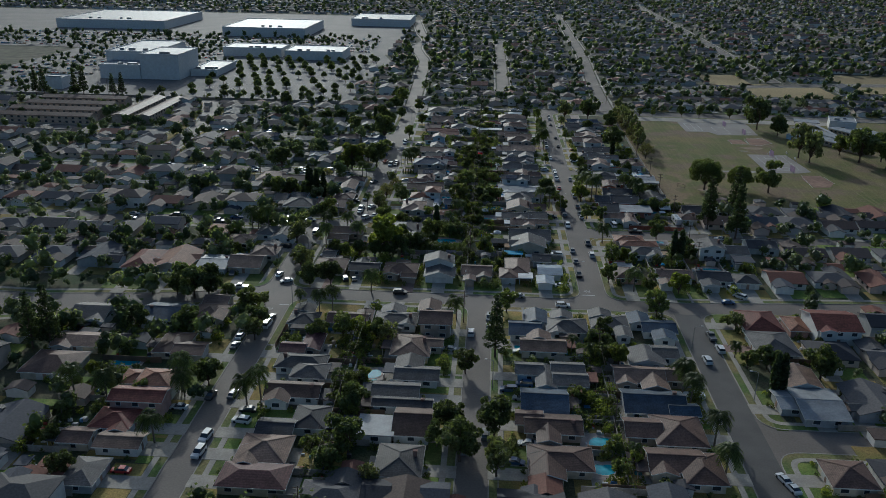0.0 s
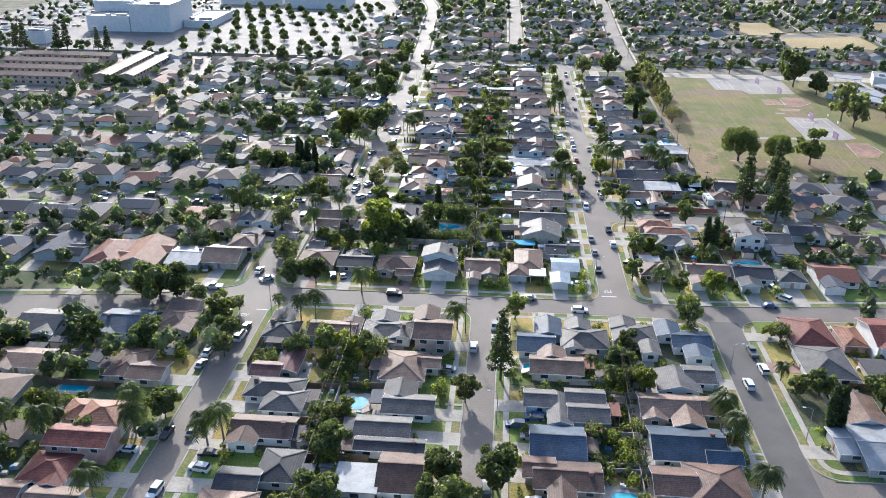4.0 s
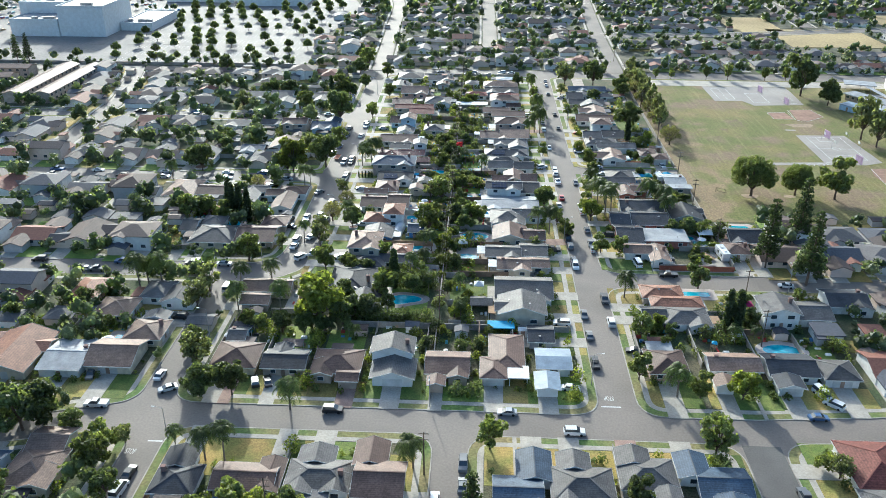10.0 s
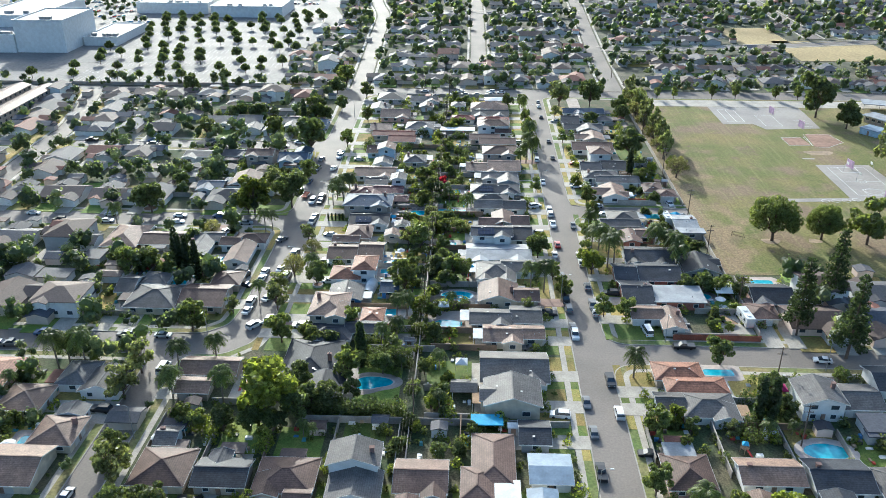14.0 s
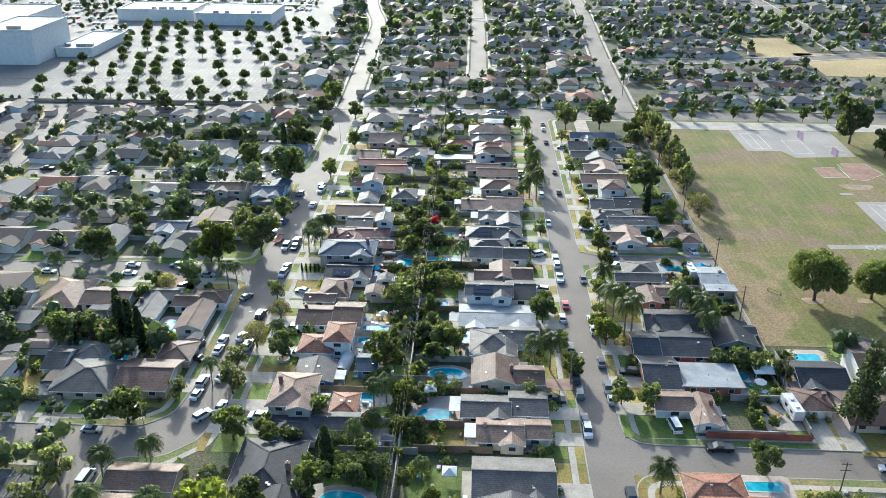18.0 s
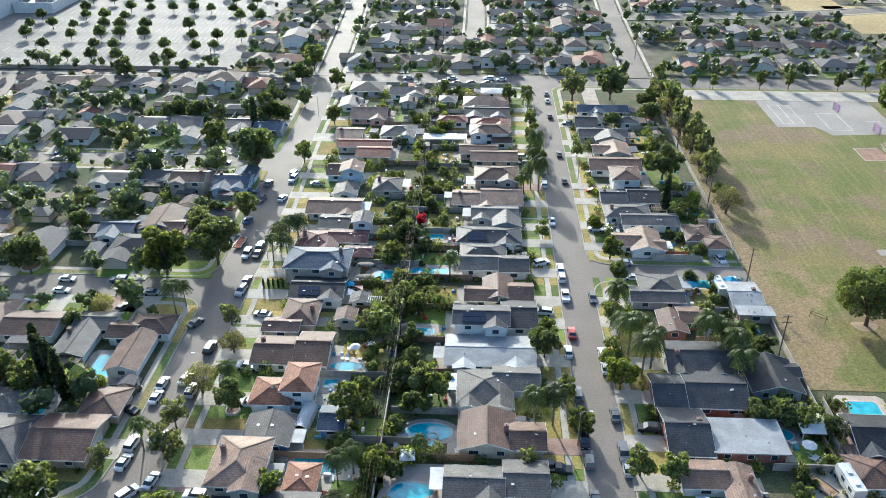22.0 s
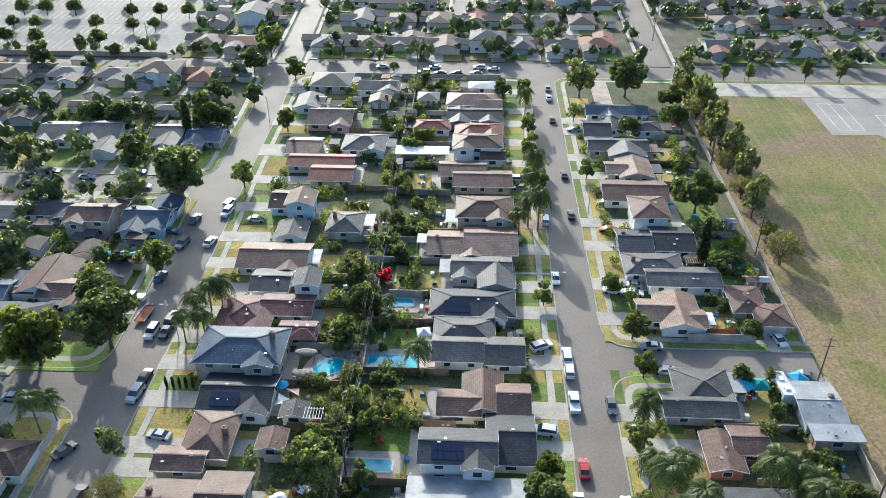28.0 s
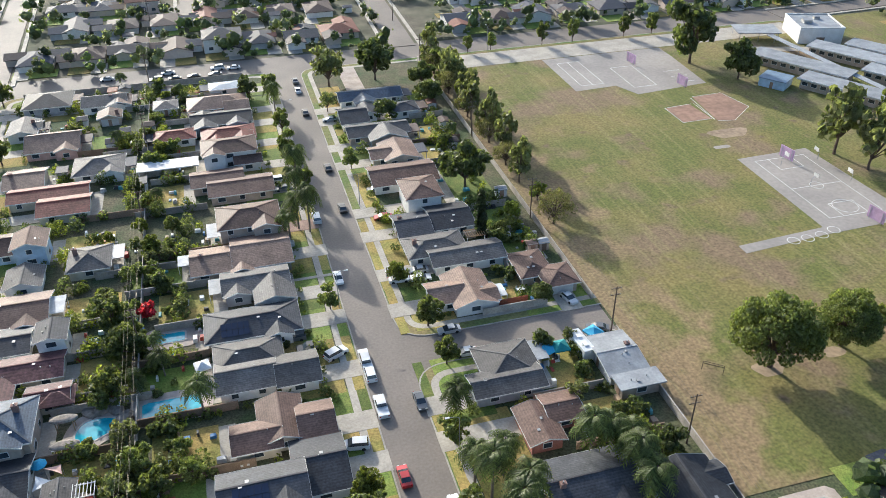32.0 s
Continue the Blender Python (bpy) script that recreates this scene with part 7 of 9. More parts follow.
part("parapet", box_mesh("parapet", TRIM, (-8.1, 8.1, -8.6, -8.25, 5.6, 6.1), (-8.1, 8.1, 8.25, 8.6, 5.6, 6.1), (-8.1, -7.75, -8.25, 8.25, 5.6, 6.1), (7.75, 8.1, -8.25, 8.25, 5.6, 6.1)), hall)
part("roof_unit", box_mesh("roof_unit", VENT, (-5, -2, -3, 0, 5.75, 7.0), (0.5, 2.5, 2, 4, 5.75, 6.8)), hall, "grey rooftop air units")
part("door", box_mesh("door", DOOR, (-1.5, 1.5, -8.56, -8.5, 0.0, 2.4)), hall)
canopy = thing("school_canopy", "low flat white canopy beside the school hall", "canopy", at=(206, 422, 0.15), turn=radians(-17))
part("roof", box_mesh("roof", ROOFS["white"], (-8, 8, -5, 5, 3.0, 3.3)), canopy)
for i in (-7, 0, 7):
    for j in (-4.4, 4.4):
        part("post", shared("canopy_post", lambda: box_mesh("post", STEEL, (-0.08, 0.08, -0.08, 0.08, 0.0, 3.0))), canopy, "", (i, j, 0))
walkway = thing("covered_walkway", "long roofed walkway on posts between classroom blocks", "walkway", at=(209.6, 388, 0.15), turn=radians(-86))
part("roof", box_mesh("roof", ROOFS["white"], (-28, 28, -1.3, 1.3, 2.7, 2.9)), walkway)
for i in range(-26, 27, 13):
    part("post", shared("walk_post", lambda: box_mesh("post", STEEL, (-0.07, 0.07, -0.07, 0.07, 0.0, 2.7))), walkway, "", (i, 1.1, 0))
portable = thing("portable_classroom", "small blue-grey portable classroom beside the field", "school", at=(185, 379, 0.15), turn=radians(35))
part("wall", box_mesh("wall", WALLS["pale_blue"], (-3.8, 3.8, -4.2, 4.2, 0, 2.8)), portable)
part("roof", box_mesh("roof", ROOFS["blue"], (-4.1, 4.1, -4.5, 4.5, 2.8, 3.0)), portable)
part("door", box_mesh("door", DOOR, (-3.84, -3.8, -0.5, 0.5, 0, 2.1)), portable)
tagged(new("school_grounds", box_mesh("school_grounds", FIELD, (226.2, 330, 234.5, 436, 0.0, 0.16))), "dry grass between the classroom blocks", "field", kind="structure")
ground_shape("school_path", "pale concrete paths round the classrooms", "path", CONCRETE, ((196, 414), (236, 402), (236, 398), (200, 408), (216, 352), (212, 352)), 0.2)


# ---- poles, wires and lamps ----
def wire_data(a, b, sag=0.9, r=0.012):
    a, b = Vector(a), Vector(b)
    pts = [a.lerp(b, t) - Vector((0, 0, sag * 4 * t * (1 - t))) for t in np.linspace(0, 1, 9)]
    return limb_data(pts, r, r, 4)


def power_pole(x, y, h=11.0, along=True):
    root = thing("power_pole", "brown wooden power pole with crossarms carrying cables", "power pole", "power poles", at=(x, y, 0.1))
    part("pole", shared(("pole", h), lambda: mesh_of("pole", *limb_data([(0, 0, -0.1), (0, 0, h)], 0.17, 0.11, 9), POLE)), root)
    for z in (h - 0.5, h - 2.0):
        arm = part("crossarm", shared("crossarm", lambda: box_mesh("crossarm", POLE, (-1.05, 1.05, -0.06, 0.06, -0.07, 0.07))), root, "", (0, 0.14, z))
        tagged(part("insulators", shared("insulators", lambda: mesh_of("insulators", *joined([limb_data([(u, 0, 0.06), (u, 0, 0.24)], 0.06, 0.04, 6) for u in (-0.95, -0.35, 0.35, 0.95)]), STEEL)), arm), kind="stuff")
    return root


def pole_line(points, h=11.0):
    for x, y in points:
        power_pole(x, y, h)
    root = thing("power_cables", "bundle of sagging overhead power cables between poles", "cables", at=(points[0][0], points[0][1], 0.1))
    o = points[0]
    for (ax, ay), (bx, by) in zip(points, points[1:]):
        for z, us in ((h - 0.3, (-0.95, -0.35, 0.95)), (h - 3.4, (0.0,))):
            for u in us:
                part("cable", mesh_of("cable", *wire_data((ax - o[0] + u, ay - o[1], z), (bx - o[0] + u, by - o[1], z)), WIRE), root)


pole_line([(-11.0, 100), (-11.0, 160), (-11.2, 206), (-11.2, 250), (-11.4, 296), (-11.6, 342), (-11.8, 388), (-12.0, 436), (-12.5, 500)])
pole_line([(73.6, 153.5), (75.4, 176), (76.5, 212), (76.6, 247), (77.4, 277.3), (77.8, 322.5), (78.0, 370), (78.2, 430), (80, 480)])
pole_line([(28.2, 0), (28.4, 40), (28.6, 78)])
pole_line([(-40.5, 0), (-40.2, 45), (-40.0, 85)])
pole_line([(-118, 458), (-200, 458), (-290, 457)], 12.0)


def street_lamp(x, y, turn, h=8.5):
    root = thing("street_lamp", "slender grey street lamp with a curved arm", "street lamp", "street lamps", at=(x, y, 0.13), turn=turn)
    part("post", shared("lamp_post", lambda: mesh_of("post", *limb_data([(0, 0, -0.1), (0, 0, h * 0.6), (0, 0, h)], 0.11, 0.06, 8), STEEL)), root)
    part("arm", shared("lamp_arm", lambda: mesh_of("arm", *limb_data([(0, 0, h - 0.1), (0.6, 0, h + 0.35), (1.9, 0, h + 0.5)], 0.05, 0.035, 6), STEEL)), root)
    part("lamp_head", shared("lamp_head", lambda: box_mesh("lamp_head", TRIM, (1.7, 2.4, -0.14, 0.14, h + 0.4, h + 0.55))), root)


for x, y, a in ((-67.8, 108, 180), (57.2, 86, 0), (27.3, 134, 0), (27.3, 215, 0), (39.4, 255, 180), (27.3, 300, 0), (39.4, 340, 180), (27.3, 390, 0), (-67.8, 191.5, -90), (-51.6, 230, 180), (-51.4, 285, 180), (-57, 395, 180), (-11.3, 123.0, -90), (90, 183, 90), (52.7, 194.4, -90), (138, 436.5, 90), (-71.6, 150, 180), (68, 60, 180), (-1.6, 60, 180), (105, 436.4, 90)):
    street_lamp(x, y, radians(a))

# ---- road markings ----
font = bpy.data.curves.new("stop_text", "FONT")
font.body, font.size, font.align_x, font.align_y = "STOP", 2.6, "CENTER", "CENTER"
text = new("stop_text", font)
bpy.context.view_layer.update()
flat = bpy.data.meshes.new_from_object(text.evaluated_get(bpy.context.evaluated_depsgraph_get()))
bpy.data.objects.remove(text)
flat.materials.clear()
flat.materials.append(WHITE_PAINT)
for x, y, a in ((30.8, 128.8, 180), (-74.6, 104, 0)):
    mark = tagged(new("stop_marking", flat), "worn white stop lettering painted on the asphalt", "road marking", kind="structure")
    mark.location, mark.rotation_euler, mark.scale = (x, y, 0.04), (0, 0, radians(a)), (0.36, 0.9, 1)
for x0, x1, y in ((28.6, 33.2, 125.2), (-72.2, -68.9, 107.5)):
    tagged(new("stop_line", box_mesh("stop_line", WHITE_PAINT, (x0, x1, y, y + 0.4, 0.03, 0.042))), "worn white stop line across the lane", "road marking", kind="structure")

# ---- tall trees of the school ground and the main street ----
for key, x, y, s, t in (("oak", 168.5, 404.6, 2.3, 1.12), ("oak", 176.2, 386.9, 1.55, 1.1), ("olive", 170.5, 331, 2.6, 1.3), ("olive", 173, 320.5, 2.4, 1.25), ("oak", 201.8, 325, 2.2, 1.0), ("ash", 211, 312, 2.2, 1.1), ("ash", 197, 341, 1.7, 1.0), ("oak", 215, 328, 1.9, 1.0),
                        ("olive", 81.6, 429, 1.5, 1.5), ("olive", 82.4, 406, 1.5, 1.5), ("olive", 82.0, 387, 1.5, 1.5), ("olive", 83.0, 368, 1.5, 1.5), ("olive", 83.4, 356, 1.4, 1.5), ("olive", 81.5, 340, 1.4, 1.4),
                        ("ash", 82.6, 421, 1.1, 1.2), ("ash", 80.8, 411, 0.9, 1.1), ("lime", 83.0, 396, 0.9, 1.2), ("olive", 81.2, 381, 1.3, 1.5), ("ash", 82.0, 373, 0.8, 1.1), ("olive", 84.0, 345, 1.2, 1.3), ("lime", 82.6, 330, 0.8, 1.0), ("olive", 84.2, 414, 1.3, 1.5), ("olive", 84.4, 400, 1.2, 1.4),
                        ("ash", 97.8, 437.0, 0.62, 1.5), ("ash", 106.5, 437.0, 0.66, 1.5), ("ash", 126.4, 437.0, 0.75, 1.6), ("ash", 138.6, 437.0, 0.75, 1.7), ("ash", 159.4, 437.0, 0.8, 1.4), ("ash", 171, 437.0, 0.85, 1.4),
                        ("palm", 25.6, 352, 1.1, 1.35), ("palm", 24.6, 346, 1.0, 1.3), ("palm", 25.8, 331, 1.05, 1.4), ("ash", 25.4, 372, 0.95, 1.2), ("ash", 25.8, 388, 0.9, 1.2), ("palm", 25.4, 402, 1.0, 1.4), ("ash", 25.6, 418, 0.9, 1.1),
                        ("ash", 25.5, 300, 0.8, 1.1), ("ash", 26.0, 228.5, 0.85, 1.1), ("olive", 40.9, 399, 0.9, 1.2), ("ash", 41.0, 360, 0.8, 1.1), ("lime", 40.8, 305, 0.8, 1.0), ("palm", 40.9, 262, 1.0, 1.2)):
    tree(key, x, y, s, t)


# ---- the shopping centre and its car park ----
tagged(new("car_park", mesh_of("car_park", *prism([Vector(p) for p in ((-440, 456), (-108, 456), (-112, 560), (-96, 640), (-118, 720), (-440, 720))], 0.0, 0.17), LOT)), "wide sunlit shopping centre car park", "parking lot", kind="structure")
lines, spots = [], []
for row in range(13):
    y = 466 + row * 19.0
    x = -230.0 if row < 9 else -190.0
    while x < -118:
        lines.append(box_data(x - 0.06, x + 0.06, y - 5.2, y + 5.2, 0.17, 0.182))
        spots.append((x + 1.35, y))
        x += 2.75
tagged(new("bay_lines", mesh_of("bay_lines", *joined(lines), WHITE_PAINT)), "rows of white parking bay lines", "marking", kind="stuff")
park_rnd = random.Random(8)
for row in range(12):
    for col in range(12):
        x, y = -252 + col * 12.4 + park_rnd.uniform(-2, 2) + (row % 2) * 5, 464 + row * 19 + park_rnd.uniform(-1.5, 1.5)
        if park_rnd.random() < 0.8 and x < -113 and (x > -240 or y < 490) and not (y > 655 and x < -145):
            lot_tree(x, y, park_rnd.uniform(0.72, 1.0))


def mall(x0, x1, y0, y1, h, label):
    root = thing("department_store", label, "shop building", "shopping centre", at=((x0 + x1) / 2, (y0 + y1) / 2, 0.0))
    X, Y = (x1 - x0) / 2, (y1 - y0) / 2
    part("wall", box_mesh("wall", WALLS["white"], (-X, X, -Y, Y, 0, h)), root)
    part("parapet", box_mesh("parapet", TRIM, (-X - 0.2, X + 0.2, -Y - 0.2, -Y + 0.3, h, h + 1.0), (-X - 0.2, X + 0.2, Y - 0.3, Y + 0.2, h, h + 1.0), (-X - 0.2, -X + 0.3, -Y + 0.3, Y - 0.3, h, h + 1.0), (X - 0.3, X + 0.2, -Y + 0.3, Y - 0.3, h, h + 1.0)), root)
    part("roof", box_mesh("roof", ROOFS["white"], (-X + 0.31, X - 0.31, -Y + 0.31, Y - 0.31, h, h + 0.3)), root)
    for k in range(5):
        u = park_rnd.uniform(-0.8, 0.8) * X
        part("roof_unit", shared("roof_unit", lambda: box_mesh("roof_unit", VENT, (-1.6, 1.6, -1.2, 1.2, 0, 1.8))), root, "grey rooftop air unit", (u, -Y * 0.7, h + 0.3))
    return root


mall(-331, -297, 532, 560, 11.0, "low front wing of a white department store")
mall(-296.5, -264, 533, 580, 20.0, "tall white windowless department store")
mall(-338, -297, 561, 640, 18.0, "large white windowless department store")
mall(-263, -240, 556, 610, 5.0, "low pale shop wing with flat roof")
mall(-275, -216, 682, 718, 8.0, "low pale shop block with flat roof")
mall(-209, -152, 667, 712, 8.0, "low pale shop block with flat roof")
mall(-352, -336, 478, 494, 8.0, "small pale shop block with flat roof")
mall(-330, -230, 850, 960, 10.0, "wide pale shop block with flat roof")
mall(-560, -420, 900, 1040, 10.0, "wide pale shop block with flat roof")
mall(-200, -120, 1000, 1080, 9.0, "wide pale shop block with flat roof")
mall(-700, -600, 700, 800, 9.0, "wide pale shop block with flat roof")
tagged(new("car_park", mesh_of("car_park", *prism([Vector(p) for p in ((-700, 720), (-110, 720.1), (-125, 1150), (-900, 1150))], 0.0, 0.165), LOT)), "distant sunlit car park of the shopping centre", "parking lot", kind="structure")
# a short lane among the western houses
LANE = smooth_line([(-186, 303), (-188, 340), (-190, 375), (-198, 410), (-206, 440)])
tagged(new("lane", mesh_of("lane", *strip(LANE, 8.6, 0.0, 0.19), ASPHALT)), "sunlit asphalt lane ending among the houses", "road", kind="structure")
tagged(new("lane", mesh_of("lane", *prism([Vector((-186 + 8.5 * math.cos(a), 304 + 8.5 * math.sin(a))) for a in np.linspace(0, 2 * math.pi, 24)[:-1]], 0.0, 0.186), ASPHALT)), "round asphalt end of a short lane", "road", kind="structure")
for side in (-5.6, 5.6):
    tagged(new("lane_lawn", mesh_of("lane_lawn", *strip([Vector((p[0] + side * 1.55, p[1])) for p in LANE], 5.0, 0.0, 0.168), DRY_LAWN)), "straw front lawns along a short lane", "lawn", kind="structure")
    tagged(new("lane_pavement", mesh_of("lane_pavement", *strip([Vector((p[0] + side, p[1])) for p in LANE], 1.3, 0.0, 0.195), CONCRETE)), "pale pavement along a short lane", "pavement", kind="structure")


def lane_gap(x, y):
    """How far a place lies from the lane's middle line."""
    return min(math.hypot(x - p[0], y - p[1]) for p in LANE)


def apartment_block(x, y, long, deep, turn):
    root = thing("terrace_block", "long two-storey apartment block with grey roof", "apartment block", "apartment blocks", at=(x, y, 0.1), turn=turn)
    X, Y = long / 2, deep / 2
    (rv, rf), rise, lines = roof_data(long, deep, "x", 5.2, 0.25)
    part("wall", mesh_of("wall", *wall_data(long, deep, "x", 5.2, rise), WALLS["beige"]), root)
    part("roof", mesh_of("roof", rv, rf, ROOFS["brown"]), root)
    rows = [box_data(-X + (k + 0.5) * long / 14 - 0.8, -X + (k + 0.5) * long / 14 + 0.8, s * Y - 0.05, s * Y + 0.05, z - 0.6, z + 0.6) for k in range(14) for z in (1.5, 4.0) for s in (-1, 1)]
    tagged(part("glazing", mesh_of("glazing", *joined(rows), GLASS), root), kind="stuff")
    wide, tall = (long, deep) if abs(math.sin(turn)) < 0.5 else (deep, long)
    PLANS.append(("s", [(x, y, wide, tall)]))


for x, y, long, deep, turn in ((-241, 399, 66, 9.5, 1.57), (-226, 399, 64, 8.5, 1.57), (-288, 365, 62, 10, 0), (-290, 384, 60, 10, 0), (-290, 404, 60, 10, 0), (-290, 424, 60, 10, 0)):
    apartment_block(x, y, long, deep, turn)
lot_wall = thing("car_park_wall", "long dark block wall along the car park", "wall", at=(-275, 453.8, 0.0))
part("panel", box_mesh("panel", BLOCK, (-165, 165, -0.12, 0.12, 0, 1.7)), lot_wall)
part("cap", box_mesh("cap", BLOCK, (-165, 165, -0.18, 0.18, 1.7, 1.8)), lot_wall)

# ---- houses and trees farther off ----
far_rnd = random.Random(77)
road_segments = [(Vector(a), Vector(b)) for line in FAR_ROADS for a, b in zip(line, line[1:])]


def road_gap(x, y):
    p = Vector((x, y))
    best = 1e9
    for a, b in road_segments:
        ab = b - a
        t = max(0.0, min(1.0, (p - a).dot(ab) / ab.length_squared))
        best = min(best, (p - a - ab * t).length)
    return best


FIELDS = [(181, 218, 578, 640), (206, 272, 530, 592), (300, 420, 557, 655)]
for x0, x1, y0, y1 in FIELDS:
    tagged(new("straw_field", box_mesh("straw_field", DRY_FIELD, (x0, x1, y0, y1, 0.0, 0.19))), "dry straw-coloured field among the houses", "field", kind="structure")


def free(x, y):
    if 76 < x < 264 and 232 < y < 440:
        return False
    if -950 < x < -113 + (max(0, y - 640) * 0.2 if y < 720 else 0) and 448 < y < 1160:
        return False
    if -262 < x < 232 and -120 < y < 452:
        return on_block(x, y) and on_block(x - 9, y) and on_block(x + 9, y) and on_block(x, y - 8) and on_block(x, y + 8) and not built(x, y, 8.5)
    if any(x0 - 6 < x < x1 + 6 and y0 - 6 < y < y1 + 6 for x0, x1, y0, y1 in FIELDS):
        return False
    return road_gap(x, y) > 13.0 and (y > 452 or x > -262 or not built(x, y, 9.0))


drive_v, drive_f, grass_v, grass_f, straw_v, straw_f = [], [], [], [], [], []
wall_v, wall_f, roof_v, roof_f, pane_v, pane_f, cap_v, cap_f = [], [], [], [], [], [], [], []
FAR_TREES = []


def add(store_v, store_f, v, f, x, y, flip):
    k = len(store_v)
    for a, b, c in v:
        store_v.append((x + (b if flip else a), y + (-a if flip else b), c))
    store_f.extend(tuple(i + k for i in q) for q in f)


def far_house(px, py, flip):
    w, d = far_rnd.uniform(12, 15.0), far_rnd.uniform(8.5, 12)
    style = far_rnd.choice("xxxhh")
    pitch = far_rnd.uniform(0.28, 0.37)
    tall = 5.2 if far_rnd.random() < 0.1 else 2.5
    (rv, rf), rise, _ = roof_data(w, d, style, tall, pitch)
    add(roof_v, roof_f, [(a, b, c + 0.1) for a, b, c in rv], rf, px, py, flip)
    wv, wf = wall_data(w, d, style, tall, rise)
    add(wall_v, wall_f, [(a, b, c + 0.1) for a, b, c in wv], wf, px, py, flip)
    if far_rnd.random() < 0.75:
        w2, d2 = far_rnd.uniform(5.5, 7), far_rnd.uniform(5, 7)
        ox, oy = far_rnd.choice((-1, 1)) * (w / 2 - w2 / 2 - 0.2), -d / 2 - d2 / 2 + 1.5
        (rv, rf), rise, _ = roof_data(w2, d2, "y", 2.58, pitch)
        add(roof_v, roof_f, [(a + ox, b + oy, c + 0.1) for a, b, c in rv], rf, px, py, flip)
        wv, wf = wall_data(w2, d2, "y", 2.58, rise)
        add(wall_v, wall_f, [(a + ox, b + oy, c + 0.1) for a, b, c in wv], wf, px, py, flip)
    if py < 660:
        if far_rnd.random() < 0.6:
            w2, d2 = far_rnd.uniform(6, 8), far_rnd.uniform(4.5, 7)
            ox, oy = far_rnd.choice((-1, 1)) * (w / 2 - w2 / 2 - 0.1), d / 2 + d2 / 2 - 1.5
            (rv, rf), rise, _ = roof_data(w2, d2, "y", 2.53, pitch)
            add(roof_v, roof_f, [(a + ox, b + oy, c + 0.1) for a, b, c in rv], rf, px, py, flip)
            wv, wf = wall_data(w2, d2, "y", 2.53, rise)
            add(wall_v, wall_f, [(a + ox, b + oy, c + 0.1) for a, b, c in wv], wf, px, py, flip)
        # a lean-to, shed or covered patio behind
        if far_rnd.random() < 0.8:
            w2, d2, ox = far_rnd.uniform(3, 6), far_rnd.uniform(2.4, 4.5), far_rnd.uniform(-0.3, 0.3) * w
            oy = d / 2 + d2 / 2 + far_rnd.choice((4, 5, 7, 9))
            (rv, rf), rise, _ = roof_data(w2, d2, far_rnd.choice("xyf"), 2.3, 0.25, 0.3)
            add(roof_v, roof_f, [(a + ox, b + oy, c + 0.1) for a, b, c in rv], rf, px, py, flip)
            wv, wf = wall_data(w2, d2, "f", 2.3, rise)
            add(wall_v, wall_f, [(a + ox, b + oy, c + 0.1) for a, b, c in wv], wf, px, py, flip)
        for s in (-1, 1):
            if far_rnd.random() < 0.55:
                gw, gd, ox = far_rnd.uniform(3.6, 5), d / 2 + far_rnd.uniform(0.8, 1.8), far_rnd.uniform(-0.32, 0.32) * w
                (rv, rf), rise, _ = roof_data(gw, gd, "y", tall + 0.04, pitch, 0.4)
                add(roof_v, roof_f, [(a + ox, b + s * gd / 2, c + 0.1) for a, b, c in rv], rf, px, py, flip)
                wv, wf = wall_data(gw, gd, "y", tall + 0.04, rise, 0.4)
                add(wall_v, wall_f, [(a + ox, b + s * gd / 2, c + 0.1) for a, b, c in wv], wf, px, py, flip)
        ox = far_rnd.choice((-1, 1)) * w * 0.3
        v, f = box_data(ox - 2.6, ox + 2.6, -d / 2 - 9, -d / 2, 0.05, 0.2 + far_rnd.uniform(0, 0.02))
        add(drive_v, drive_f, v, f, px, py, False)
        v, f = box_data(-w / 2 + 1, w / 2 - 1, d / 2, d / 2 + 3, 0.05, 0.2 + far_rnd.uniform(0, 0.02))
        add(drive_v, drive_f, v, f, px, py, False)
        store = (grass_v, grass_f) if far_rnd.random() < 0.6 else (straw_v, straw_f)
        v, f = box_data(-w / 2, w / 2, -d / 2 - 8, -d / 2 - 0.6, 0.05, 0.16 + far_rnd.uniform(0, 0.02))
        add(*store, v, f, px, py, False)
        store = (grass_v, grass_f) if far_rnd.random() < 0.5 else (straw_v, straw_f)
        v, f = box_data(-w / 2, w / 2, d / 2 + 3.2, d / 2 + 9, 0.05, 0.16 + far_rnd.uniform(0, 0.02))
        add(*store, v, f, px, py, False)
    if py < 800:
        for u in (-0.32, 0.0, 0.32):
            v, f = box_data(u * w - 0.75, u * w + 0.75, -d / 2 - 0.05, -d / 2 + 0.02, 1.2, 2.3)
            add(pane_v, pane_f, v, f, px, py, flip)


# sheds and patio covers of the southern yards
for sx, sy, w, d, walled, flip in SHEDS:
    style = far_rnd.choice("xyf") if walled else "f"
    (rv, rf), rise, _ = roof_data(w, d, style, 2.2, 0.3, 0.25)
    add(roof_v, roof_f, [(a, b, c + 0.1) for a, b, c in rv], rf, sx, sy, flip)
    for box in [(-w / 2, w / 2, -d / 2, d / 2, 0.05, 2.2)] if walled else [(i - 0.07, i + 0.07, j - 0.07, j + 0.07, 0.05, 2.3) for i in (-w / 2 + 0.1, w / 2 - 0.1) for j in (-d / 2 + 0.1, d / 2 - 0.1)]:
        add(wall_v, wall_f, *box_data(*box), sx, sy, flip)
